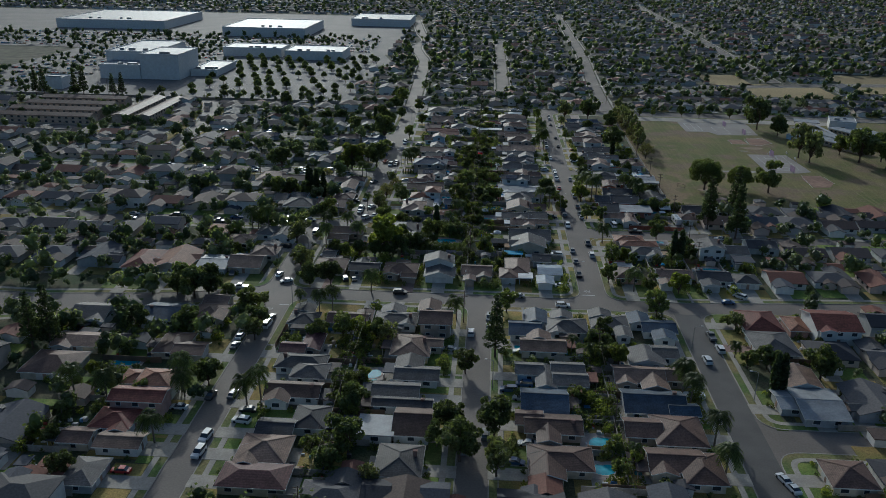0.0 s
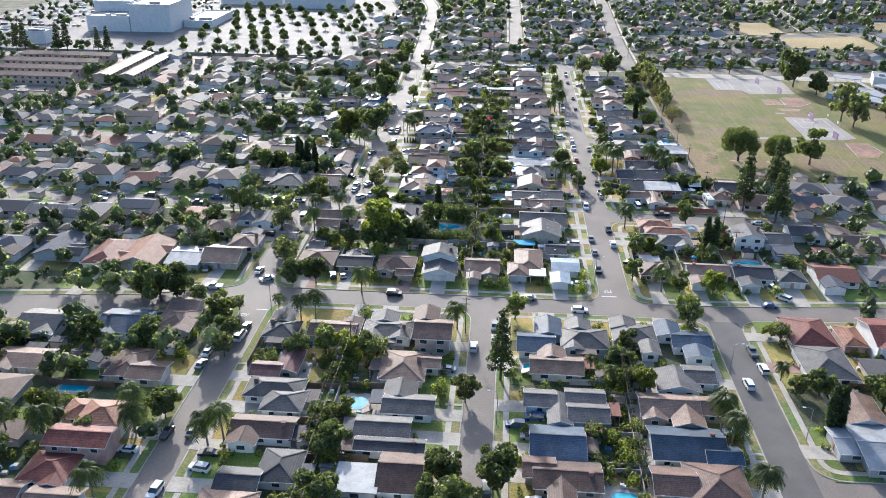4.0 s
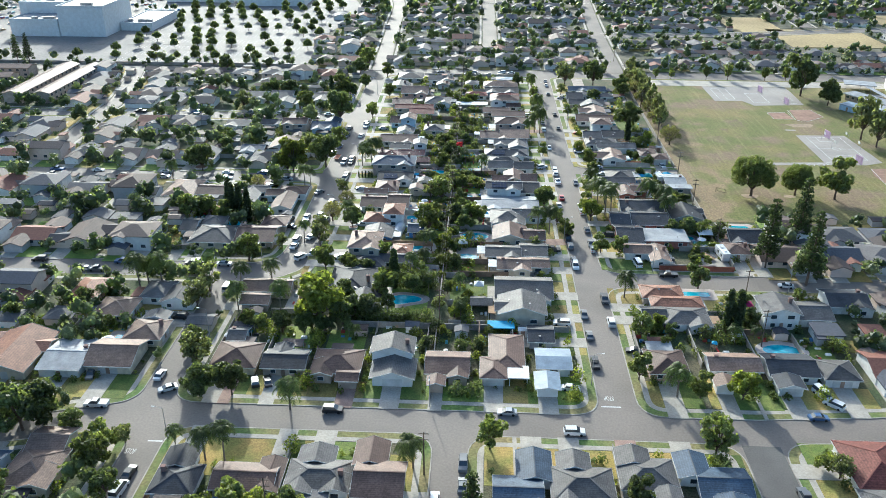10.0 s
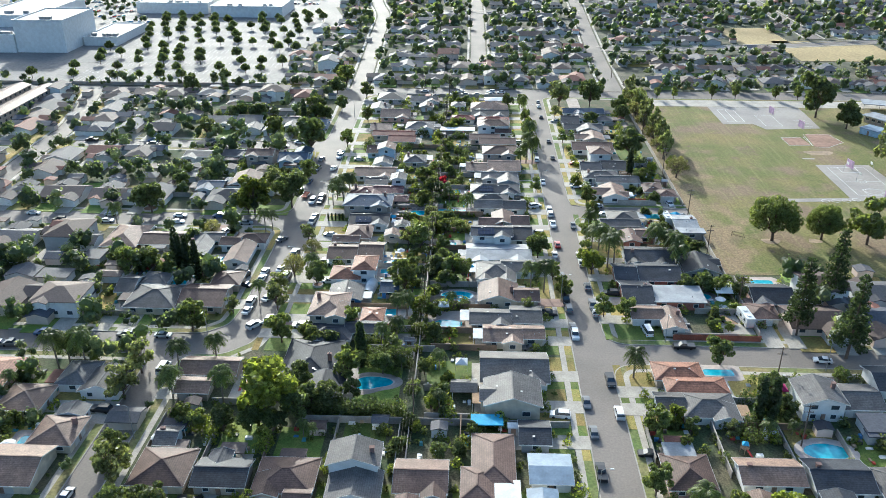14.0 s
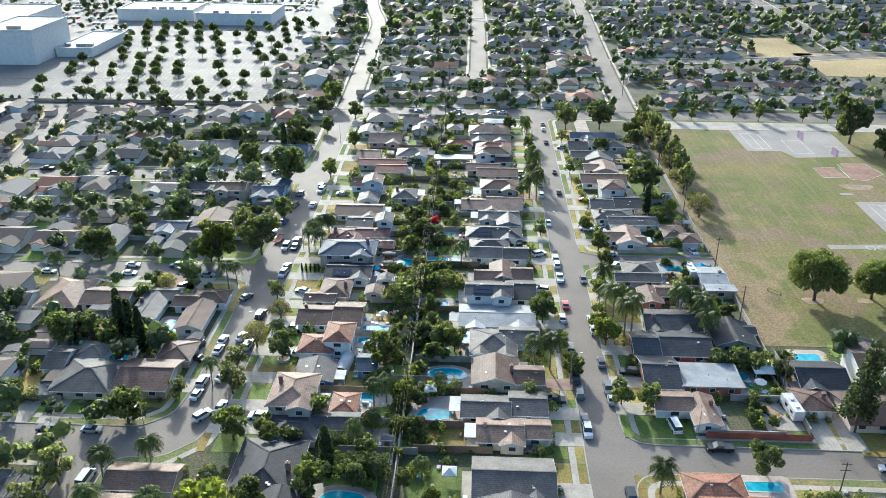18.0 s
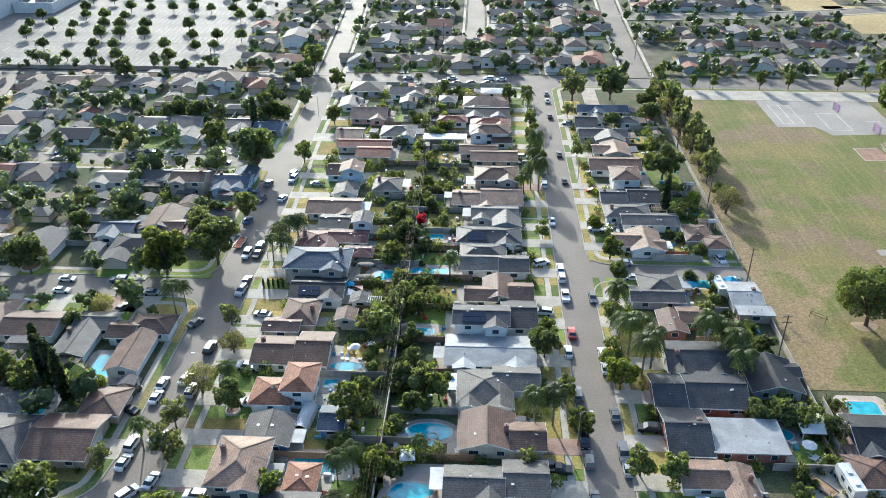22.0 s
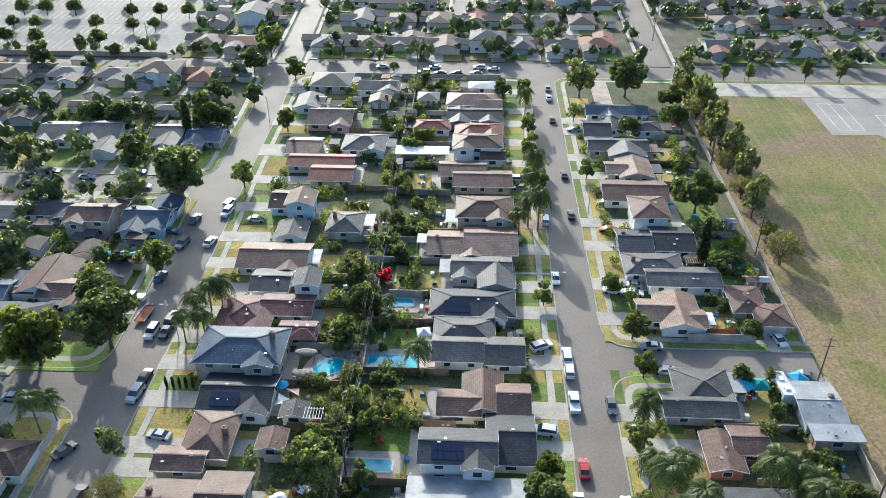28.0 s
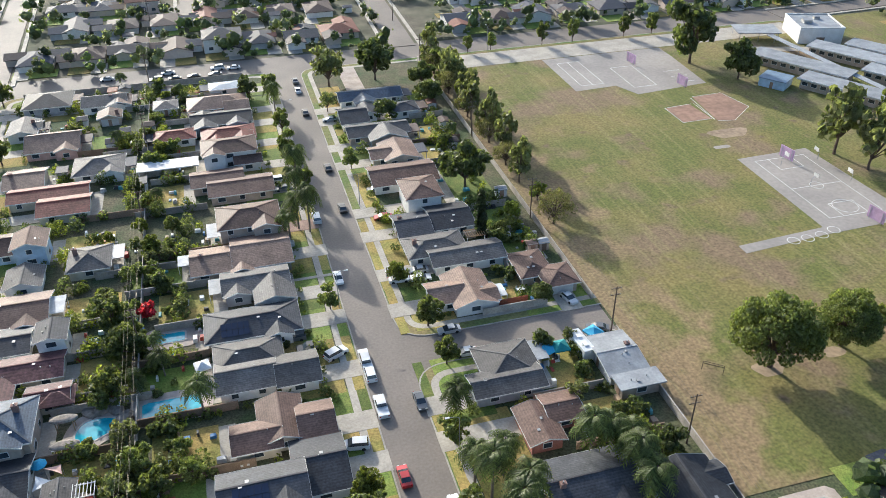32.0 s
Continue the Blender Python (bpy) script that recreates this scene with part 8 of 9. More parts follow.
# bins, crates, tables and toys left about the yards
clutter_v, clutter_f = [], []
for sx, sy in CLUTTER:
    a, b, h = far_rnd.uniform(0.2, 0.9), far_rnd.uniform(0.2, 0.6), far_rnd.uniform(0.3, 1.1)
    v, f = box_data(-a, a, -b, b, 0.1, h)
    add(clutter_v, clutter_f, [(x * (1 if z < 0.2 else 0.85), y * (1 if z < 0.2 else 0.85), z) for x, y, z in v], f, sx, sy, far_rnd.random() < 0.5)
# both sides of the lane
for side in (-17, 17):
    for yy in (312, 328, 368, 384, 400, 416, 430):
        px = min(LANE, key=lambda p: abs(p[1] - yy))[0] + side
        far_house(px, yy, True)
        PLANS.append(("s", [(px, yy, 11, 14)]))
# rows along the side streets of the outer blocks
ROWS = ([(-256, -66, yy) for yy in (287, 334, 207, 250, 370, 171, 430)] + [(-256, -100, yy) for yy in (140, 150, 92, 60, 30, 2, -28, -54, -80, -104)]
        + [(80, 228, yy) for yy in (171, 144, 206, 221)] + [(70, 228, yy) for yy in (104, 86, 60, 26, 2, -26, -52, -78, -102)] + [(-66, 56, yy) for yy in (8, -12, -34, -58, -80, -104)])
for x0, x1, yy in ROWS:
    x = x0
    while x < x1:
        px, py = x + far_rnd.uniform(-1, 1), yy + far_rnd.uniform(-1.5, 1.5)
        clear = all(on_block(px + i, py + j) for i in (-8, 0, 8) for j in (-6, 0, 6)) and not any(abs(px - w[0]) < w[2] / 2 + 8.5 and abs(py - w[1]) < w[3] / 2 + 6.5 for _, ws in PLANS for w in ws) and not near_pool(px, py, 7.5) and lane_gap(px, py) > 14
        if clear:
            far_house(px, py, far_rnd.random() < 0.3)
            PLANS.append(("s", [(px, py, 14, 10)]))
        x += 2.0 if not clear else 15.5
        FAR_TREES.append((px + far_rnd.uniform(5, 9), py + far_rnd.uniform(-12, 12)))
for x0, x1, yy in [(-256, -72, yy) for yy in (224, 234, 305, 317, 391, 400, 410, 156)] + [(-256, -104, yy) for yy in (76, 45, 16)] + [(92, 228, yy) for yy in (157, 213)]:
    x = x0
    while x < x1:
        px, py = x, yy + far_rnd.uniform(-2, 2)
        if all(on_block(px + i, py) for i in (-5, 5)) and not built(px, py, 5.0) and not near_pool(px, py, 5) and lane_gap(px, py) > 11:
            w, d = far_rnd.uniform(4.5, 9), far_rnd.uniform(3.5, 6.5)
            style = far_rnd.choice("xyhf")
            (rv, rf), rise, _ = roof_data(w, d, style, 2.4, 0.3, 0.4)
            add(roof_v, roof_f, [(a, b, c + 0.1) for a, b, c in rv], rf, px, py, False)
            wv, wf = wall_data(w, d, style, 2.4, rise, 0.4)
            add(wall_v, wall_f, [(a, b, c + 0.1) for a, b, c in wv], wf, px, py, False)
            PLANS.append(("s", [(px, py, w, d)]))
        for _ in range(2):
            FAR_TREES.append((x + far_rnd.uniform(-6, 6), yy + far_rnd.uniform(-6, 6)))
        x += far_rnd.uniform(9, 17)
y = -70.0
row = 0
while y < 2500:
    row += 1
    step = (15.5 if y < 900 else 20.0)
    reachx = 120 + 0.62 * (y + 180)
    x = -reachx
    while x < reachx:
        px, py = x + far_rnd.uniform(-1.5, 1.5), y + far_rnd.uniform(-2, 2)
        outer = not (-262 < px < 232 and -120 < py < 452)
        if outer and free(px, py) and far_rnd.random() < 0.93:
            far_house(px, py, far_rnd.random() < 0.4)
        if not (-980 < px < -110 and 448 < py < 1160):
            FAR_TREES.append((px + far_rnd.uniform(4, 9), py + far_rnd.uniform(-14, 14)))
            FAR_TREES.append((px + far_rnd.uniform(-8, 8), py + far_rnd.choice((-13, 13)) + far_rnd.uniform(-4, 4)))
            if 440 < py < 720:
                for _ in range(3):
                    FAR_TREES.append((px + far_rnd.uniform(-8, 8), py + far_rnd.choice((-1, 1)) * far_rnd.uniform(6, 15)))
            if far_rnd.random() < 0.6:
                FAR_TREES.append((px + far_rnd.uniform(-8, 8), py + far_rnd.uniform(9, 16)))
        x += step + far_rnd.uniform(-0.8, 1.2)
    y += (25.0 if row % 2 else 32.0) if y < 900 else 36.0
FAR_WALL = island_palette(material("far stucco", (0.6, 0.55, 0.48), 0.9, 0.08, 1.0), [(0.7, 0.68, 0.64), (0.55, 0.47, 0.38), (0.42, 0.42, 0.42), (0.62, 0.5, 0.42), (0.74, 0.73, 0.7)])
FAR_ROOF = island_palette(material("far shingles", (0.2, 0.18, 0.17), 0.72, 0.2, 2.0, spec=0.2), [(0.111, 0.106, 0.106), (0.051, 0.051, 0.0595), (0.111, 0.0808, 0.068), (0.162, 0.123, 0.102), (0.085, 0.068, 0.0638), (0.221, 0.102, 0.0723), (0.085, 0.0892, 0.106), (0.136, 0.128, 0.128)])
YARD_CLUTTER = island_palette(material("painted metal and plastic", (0.5, 0.5, 0.5), 0.6, 0.1, 3.0), [(0.7, 0.69, 0.66), (0.08, 0.2, 0.4), (0.35, 0.25, 0.16), (0.05, 0.05, 0.055), (0.4, 0.06, 0.04), (0.45, 0.43, 0.4), (0.1, 0.3, 0.33), (0.75, 0.74, 0.7)])
tagged(new("yard_clutter", mesh_of("yard_clutter", clutter_v, clutter_f, YARD_CLUTTER)), "bins, crates, tables and toys scattered about the back yards", "yard clutter", kind="stuff")
tagged(new("distant_house_walls", mesh_of("distant_house_walls", wall_v, wall_f, FAR_WALL)), "stucco walls of many distant bungalows", "houses", kind="stuff")
tagged(new("distant_house_roofs", mesh_of("distant_house_roofs", roof_v, roof_f, FAR_ROOF)), "grey, brown and red roofs of many distant bungalows", "houses", kind="stuff")
tagged(new("distant_windows", mesh_of("distant_windows", pane_v, pane_f, GLASS)), "dark windows of distant bungalows", "windows", kind="stuff")
tagged(new("distant_driveways", mesh_of("distant_driveways", drive_v, drive_f, CONCRETE)), "pale concrete drives and patios of the outer bungalows", "driveways", kind="stuff")
tagged(new("distant_lawns", mesh_of("distant_lawns", grass_v, grass_f, LAWN)), "green lawns of the outer bungalows", "lawns", kind="stuff")
tagged(new("distant_lawns", mesh_of("distant_lawns", straw_v, straw_f, DRY_LAWN)), "dry straw lawns of the outer bungalows", "lawns", kind="stuff")
gen = np.random.RandomState(4)


def tree_cloud(name, spots, lobes, per, leaf, key, lo=1.6, hi=3.6, core_size=0.85):
    """Trees too far off to count: lumpy lobes thick with twigs, each under a skin of leaf sprays."""
    n, big = len(spots), lo + (hi - lo) * gen.rand(len(spots)) ** 1.8
    tree = np.repeat(np.column_stack([np.array(spots), big * 1.2]), lobes, 0)
    wide = np.repeat(big, lobes)
    way, out = gen.rand(n * lobes) * 6.283, gen.rand(n * lobes) ** 0.6 * 0.62
    tree += np.column_stack([np.cos(way) * out, np.sin(way) * out, gen.uniform(-0.4, 0.62, n * lobes)]) * wide[:, None]
    r = wide * gen.uniform(0.52, 0.8, n * lobes) * (1 if lobes > 1 else 1.3)
    tree[:, 2] = np.maximum(tree[:, 2], r * 0.85)
    ball = bmesh.new()
    bmesh.ops.create_icosphere(ball, subdivisions=1, radius=core_size)
    unit, tri = np.array([p.co[:] for p in ball.verts]), np.array([[p.index for p in q.verts] for q in ball.faces])
    ball.free()
    core = tree[:, None] + unit[None] * (r[:, None] * gen.uniform(0.75, 1.15, (n * lobes, len(unit))))[:, :, None]
    core_f = tri[None] + np.arange(n * lobes)[:, None, None] * len(unit)
    d = gen.normal(size=(n * lobes, per, 3))
    d /= np.linalg.norm(d, axis=2)[:, :, None]
    p = tree[:, None] + d * ((0.74 + 0.34 * gen.rand(n * lobes, per)) * r[:, None])[:, :, None]
    p[:, :, 2] = np.maximum(p[:, :, 2], 0.25)
    a = d * 0.9 + gen.normal(size=d.shape) * 0.45
    a /= np.linalg.norm(a, axis=2)[:, :, None]
    u = np.cross(a, gen.normal(size=d.shape))
    u /= np.linalg.norm(u, axis=2)[:, :, None]
    w = np.cross(a, u)
    s = (leaf * r / 1.6)[:, None, None] * (0.6 + 0.8 * gen.rand(n * lobes, per, 1))
    v = np.stack([p - u * s - w * s * 0.5, p + u * s * 0.3 - w * s * 0.8, p + u * s + w * s * 0.4, p - u * s * 0.2 + w * s * 0.85], 2).reshape(-1, 3)
    f = np.arange(len(v)).reshape(-1, 4) + core.size // 3
    return tagged(new(name, mesh_of(name, core.reshape(-1, 3).tolist() + v.tolist(), core_f.reshape(-1, 3).tolist() + f.tolist(), BELT_LEAVES[key])),
                  "distant leafy trees and shrubs among the houses", "trees", kind="stuff")


BELT_LEAVES = {"oak": leaf_material("dark leaves of the outer yards", (0.14, 0.172, 0.085), 0.4), "ash": leaf_material("mid leaves of the outer yards", (0.18, 0.212, 0.095), 0.4),
               "olive": leaf_material("grey leaves of the outer yards", (0.21, 0.225, 0.13), 0.4)}
for x0, x1, yy in ((-256, -76, 229), (-256, -76, 311), (-256, -84, 397), (-256, -90, 160), (-256, -90, 118), (84, 228, 158), (84, 228, 216)):
    x = x0
    while x < x1:
        FAR_TREES.append((x, yy + far_rnd.uniform(-5, 5)))
        x += far_rnd.uniform(3, 8.0)
# street trees and loose garden trees of the outer blocks
for x0, x1, yy in [(-256, -70, yy) for yy in (116, 181, 197, 221, 236, 260, 277, 303, 319, 344, 360, 383, 411, 434)] + [(-256, -100, yy) for yy in (106, 76, 46, 16)] + [(82, 228, yy) for yy in (181, 196, 152, 164, 212, 118, 95, 72)]:
    x = x0
    while x < x1:
        FAR_TREES.append((x, yy + far_rnd.uniform(-2.5, 2.5)))
        x += far_rnd.uniform(7, 21)
spots = []
for x, y in FAR_TREES:
    if 76 < x < 264 and 232 < y < 440:
        continue
    if -262 < x < 232 and -120 < y < 452 and (not on_block(x, y) or built(x, y, 1.0) or (-66 < x < 80 and y > 122) or (-70 < x < 96 and y > 10) or near_pool(x, y, 2)):
        continue
    if any(x0 < x < x1 and y0 < y < y1 for x0, x1, y0, y1 in FIELDS):
        continue
    if road_gap(x, y) < 5.5 or lane_gap(x, y) < 5.2:
        continue
    spots.append((x, y))
near = [s for s in spots if s[1] < 360]
middle = [s for s in spots if 360 <= s[1] < 620]
far = [s for s in spots if s[1] >= 620]
for k, key in enumerate(("oak", "ash", "olive")):
    tree_cloud("tree_belt", near[k::3], 4, 20, 0.3, key, 1.0, 4.2, 0.74)
    tree_cloud("tree_belt", middle[k::3], 3, 10, 0.42, key, 1.2, 3.8, 0.8)
    tree_cloud("tree_belt", far[k::3], 1, 3, 0.9, key, 2.2, 4.4)
# the western and northern car parks of the shopping centre, full of trees and parked cars
STORES = ((-340, -238, 530, 642), (-277, -150, 664, 720), (-354, -334, 476, 496), (-332, -228, 846, 964))
lot_rnd = random.Random(77)
lot_spots, lot_cars = [], []
for row in range(34):
    y = 470 + row * 11.5
    x = -436 if y < 718 else -600
    while x < (-345 if y < 640 else -250 if y < 718 else -135):
        if not any(x0 < x < x1 and y0 < y < y1 for x0, x1, y0, y1 in STORES):
            if lot_rnd.random() < (0.3 if row % 2 else 0.12):
                lot_spots.append((x + lot_rnd.uniform(-1, 1), y + lot_rnd.uniform(-1, 1)))
            elif row % 2 and lot_rnd.random() < 0.62:
                long = lot_rnd.uniform(4.2, 4.9)
                lot_cars.append(joined([box_data(x - 0.9, x + 0.9, y - long / 2, y + long / 2, 0.4, 0.95), box_data(x - 0.78, x + 0.78, y - long * 0.28, y + long * 0.22, 0.95, 1.5)]))
        x += lot_rnd.uniform(2.7, 4.4)
tree_cloud("tree_belt", lot_spots, 3, 12, 0.42, "oak", 2.0, 4.0, 0.8)
tagged(new("distant_cars", mesh_of("distant_cars", *joined(lot_cars), YARD_CLUTTER)), "rows of parked cars glinting in a distant car park", "cars", kind="stuff")


for k, key in enumerate(("oak", "ash", "lime")):
    lobes = [(x + i * s, y + j * s, 0.1 + h * s, 0.9 * s) for x, y, s in SHRUBS[k::3] for i, j, h in ((-0.5, 0.2, 0.8), (0.5, -0.3, 1.0), (0.1, 0.5, 1.6))]
    tagged(new("garden_shrubs", mesh_of("garden_shrubs", *crown_data(12 + k, lobes, 0.24, 46, 0.95), LEAVES[key])), "many small green garden shrubs in the outer yards", "shrubs", kind="stuff")


# ---- loose things in the yards ----
def ring_points(r, n, z):
    return [(r * math.cos(a), r * math.sin(a), z) for a in np.linspace(0, 2 * math.pi, n + 1)[:-1]]


def cone_data(r, z0, z1, n=8, lip=0.12):
    v = ring_points(r, n, z0) + ring_points(r, n, z0 - lip) + [(0, 0, z1)]
    f = [(k, (k + 1) % n, 2 * n) for k in range(n)] + [(n + k, n + (k + 1) % n, (k + 1) % n, k) for k in range(n)]
    return v, f


def umbrella(x, y, mat, colour, r=1.5, z=0.15):
    root = thing("patio_umbrella", f"open {colour} patio umbrella on a pole", "umbrella", "patio umbrellas", at=(x, y, z))
    part("pole", shared("umbrella_pole", lambda: mesh_of("pole", *limb_data([(0, 0, 0), (0, 0, 2.6)], 0.03, 0.03, 6), STEEL)), root)
    part("canopy", mesh_of("canopy", *cone_data(r, 2.1, 2.65), mat), root, colour + " canopy")
    part("base", shared("umbrella_base", lambda: mesh_of("base", *prism([p[:2] for p in ring_points(0.3, 10, 0)], 0, 0.1), STEEL)), root)


def popup_tent(x, y, mat, colour, half=1.5, turn=0.0):
    root = thing("canopy_tent", f"{colour} pop-up canopy tent standing in a back yard", "tent", at=(x, y, 0.15), turn=turn)
    h = half
    v = [(-h, -h, 2.1), (h, -h, 2.1), (h, h, 2.1), (-h, h, 2.1), (-h, -h, 1.85), (h, -h, 1.85), (h, h, 1.85), (-h, h, 1.85), (0, 0, 3.0)]
    part("canopy", mesh_of("canopy", v, [(k, (k + 1) % 4, 8) for k in range(4)] + [(4 + k, 4 + (k + 1) % 4, (k + 1) % 4, k) for k in range(4)], mat), root)
    for sx in (-1, 1):
        for sy in (-1, 1):
            part("leg", shared("tent_leg", lambda: box_mesh("leg", STEEL, (-0.03, 0.03, -0.03, 0.03, 0, 1.9))), root, "", (sx * (h - 0.05), sy * (h - 0.05), 0))


def tunnel_shelter(x, y, length, turn=0.0):
    root = thing("tunnel_shelter", "long white fabric tunnel shelter beside a house", "shelter", at=(x, y, 0.15), turn=turn)
    arc = [(1.5 * math.cos(a), 1.1 + 1.3 * math.sin(a)) for a in np.linspace(0, math.pi, 9)]
    arc = [(1.5, 0.0)] + arc + [(-1.5, 0.0)]
    n = len(arc)
    v = [(u, s * length / 2, z) for s in (-1, 1) for u, z in arc]
    part("cover", mesh_of("cover", v, [(k, k + 1, n + k + 1, n + k) for k in range(n - 1)], CANVAS), root)
    for s in (-0.98, 0, 0.98):
        part("hoop", shared("hoop", lambda: mesh_of("hoop", *limb_data([(u * 0.98, 0, z * 0.98) for u, z in arc], 0.03, 0.03, 5), STEEL)), root, "", (0, s * length / 2, 0))


def shed(x, y, w, d, wall, roof, colour, turn=0.0, h=2.1):
    root = thing("garden_shed", f"small {colour} garden shed with gable roof", "shed", "garden sheds", at=(x, y, 0.15), turn=turn)
    (rv, rf), rise, _ = roof_data(w, d, "x", h, 0.35, 0.2, 0.08)
    part("wall", mesh_of("wall", *wall_data(w, d, "x", h + 0.12, rise, 0.2), wall), root)
    part("roof", mesh_of("roof", rv, rf, roof), root)
    part("door", box_mesh("door", DOOR, (-0.55, 0.55, -d / 2 - 0.05, -d / 2 - 0.01, 0.05, 1.9)), root)


def pavilion(x, y, w, d, ridge, roof, label, h=2.4, turn=0.0):
    root = thing("garden_pavilion", label, "pavilion", at=(x, y, 0.15), turn=turn)
    (rv, rf), rise, lines = roof_data(w, d, ridge, h, 0.34, 0.4, 0.14)
    part("roof", mesh_of("roof", rv, rf, roof), root)
    for sx in (-1, 1):
        for sy in (-1, 1):
            part("post", shared("pavilion_post", lambda: box_mesh("post", TRIM, (-0.09, 0.09, -0.09, 0.09, 0, 2.35))), root, "", (sx * (w / 2 - 0.1), sy * (d / 2 - 0.1), 0))
    for s in (-1, 1):
        part("beam", box_mesh("beam", TRIM, (-w / 2, w / 2, s * (d / 2 - 0.1) - 0.06, s * (d / 2 - 0.1) + 0.06, h - 0.22, h - 0.02)), root)


def pergola(x, y, w, d, turn=0.0, mat=None):
    root = thing("pergola", "open white timber pergola with slatted top", "pergola", at=(x, y, 0.15), turn=turn)
    m = mat or TRIM
    for sx in (-1, 1):
        for sy in (-1, 1):
            part("post", shared("pergola_post", lambda: box_mesh("post", m, (-0.07, 0.07, -0.07, 0.07, 0, 2.4))), root, "", (sx * (w / 2 - 0.2), sy * (d / 2 - 0.2), 0))
    for s in (-1, 1):
        part("beam", box_mesh("beam", m, (-w / 2, w / 2, s * (d / 2 - 0.2) - 0.05, s * (d / 2 - 0.2) + 0.05, 2.4, 2.58)), root)
    n = int(w / 0.55)
    for k in range(n + 1):
        part("slat", shared(("pergola_slat", d), lambda: box_mesh("slat", m, (-0.05, 0.05, -d / 2, d / 2, 2.58, 2.7))), root, "", (-w / 2 + 0.1 + k * (w - 0.2) / n, 0, 0))


def camper(x, y, length=7.5, turn=0.0, label="white motor home parked in a side yard"):
    root = thing("motor_home", label, "camper", "campers", at=(x, y, 0.15), turn=turn)
    L, W, H = length / 2, 1.2, 3.1
    side = [(-L, 0.5), (L - 0.2, 0.5), (L, 1.2), (L - 0.5, 1.6), (L - 0.1, 2.1), (L - 0.4, H), (-L, H)]
    n = len(side)
    v = [(s * W, u, z) for s in (-1, 1) for u, z in side]
    part("body", mesh_of("body", v, [tuple(range(n)), tuple(range(2 * n - 1, n - 1, -1))] + [(n + k, n + (k + 1) % n, (k + 1) % n, k) for k in range(n)], PLASTIC), root)
    for s in (-1, 1):
        part("stripe", box_mesh("stripe", DECK, (s * 1.2 - 0.015, s * 1.2 + 0.015, -L + 0.1, L - 0.8, 1.2, 1.4)), root, "tan side stripe")
        for u in (-0.5, 0.1):
            part("window", shared("camper_window", lambda: box_mesh("window", GLASS, (-0.02, 0.02, -0.6, 0.6, 1.7, 2.4))), root, "", (s * 1.21, u * L * 1.2, 0))
        for u in (-0.55, 0.7):
            part("wheel", shared("camper_wheel", lambda: mesh_of("wheel", *wheel_data(0.42, 0.3), TYRE)), root, "", (s * 1.05, u * L, 0.42))
    for u in (-0.5, 0.25):
        part("roof_unit", shared("camper_unit", lambda: box_mesh("roof_unit", CANVAS, (-0.45, 0.45, -0.5, 0.5, 3.1, 3.35))), root, "", (0, u * L, 0))


def trailer(x, y, turn=0.0, load=True):
    root = thing("flatbed_trailer", "flatbed trailer with red-brown deck" + (" carrying stacked timber" if load else ""), "trailer", "trailers", at=(x, y, 0.05), turn=turn)
    part("deck", box_mesh("deck", REDWOOD if not load else TIMBER, (-1.1, 1.1, -2.8, 2.8, 0.65, 0.8)), root)
    part("rail", box_mesh("rail", STEEL, (-1.16, -1.1, -2.8, 2.8, 0.6, 1.0), (1.1, 1.16, -2.8, 2.8, 0.6, 1.0), (-1.1, 1.1, 2.8, 2.86, 0.6, 1.0)), root)
    part("drawbar", box_mesh("drawbar", STEEL, (-0.06, 0.06, 2.86, 4.1, 0.5, 0.62)), root)
    for s in (-1, 1):
        for u in (-0.5, 0.4):
            part("wheel", shared("trailer_wheel", lambda: mesh_of("wheel", *wheel_data(0.33, 0.2), TYRE)), root, "", (s * 1.0, u, 0.33))
    if load:
        for k in range(6):
            part("plank", shared("load_plank", lambda: box_mesh("plank", TIMBER, (-0.14, 0.14, -2.2, 2.2, 0, 0.1))), root, "", (-0.75 + 0.3 * k, 0.2 * (k % 3), 0.8))


def boat(x, y, turn=0.0):
    root = thing("boat_on_trailer", "dark covered motor boat resting on a trailer", "boat", at=(x, y, 0.15), turn=turn)
    rings = [(-2.6, 0.95, 1.5), (-1.0, 1.05, 1.6), (1.0, 0.95, 1.7), (2.2, 0.5, 1.75), (2.9, 0.06, 1.8)]
    v, f = [], []
    for y0, w, z in rings:
        v += [(-w, y0, z), (-w * 0.8, y0, 0.8), (0, y0, 0.6), (w * 0.8, y0, 0.8), (w, y0, z), (0, y0, z + 0.28)]
    for k in range(4):
        a = 6 * k
        f += [(a + j, a + (j + 1) % 6, a + 6 + (j + 1) % 6, a + 6 + j) for j in range(6)]
    f += [(0, 1, 2, 3, 4, 5)]
    part("hull", mesh_of("hull", v, f, CAR_PAINT["blue"]), root)
    part("windscreen", box_mesh("windscreen", GLASS, (-0.7, 0.7, 0.5, 0.6, 1.8, 2.25)), root)
    part("trailer_frame", box_mesh("trailer_frame", STEEL, (-0.7, -0.6, -2.4, 2.4, 0.4, 0.66), (0.6, 0.7, -2.4, 2.4, 0.4, 0.66), (-0.7, 0.7, -0.1, 0.1, 0.4, 0.6), (-0.06, 0.06, 2.4, 4.0, 0.4, 0.5)), root)
    for s in (-1, 1):
        part("wheel", shared("trailer_wheel", lambda: mesh_of("wheel", *wheel_data(0.33, 0.2), TYRE)), root, "", (s * 0.95, -0.4, 0.33))


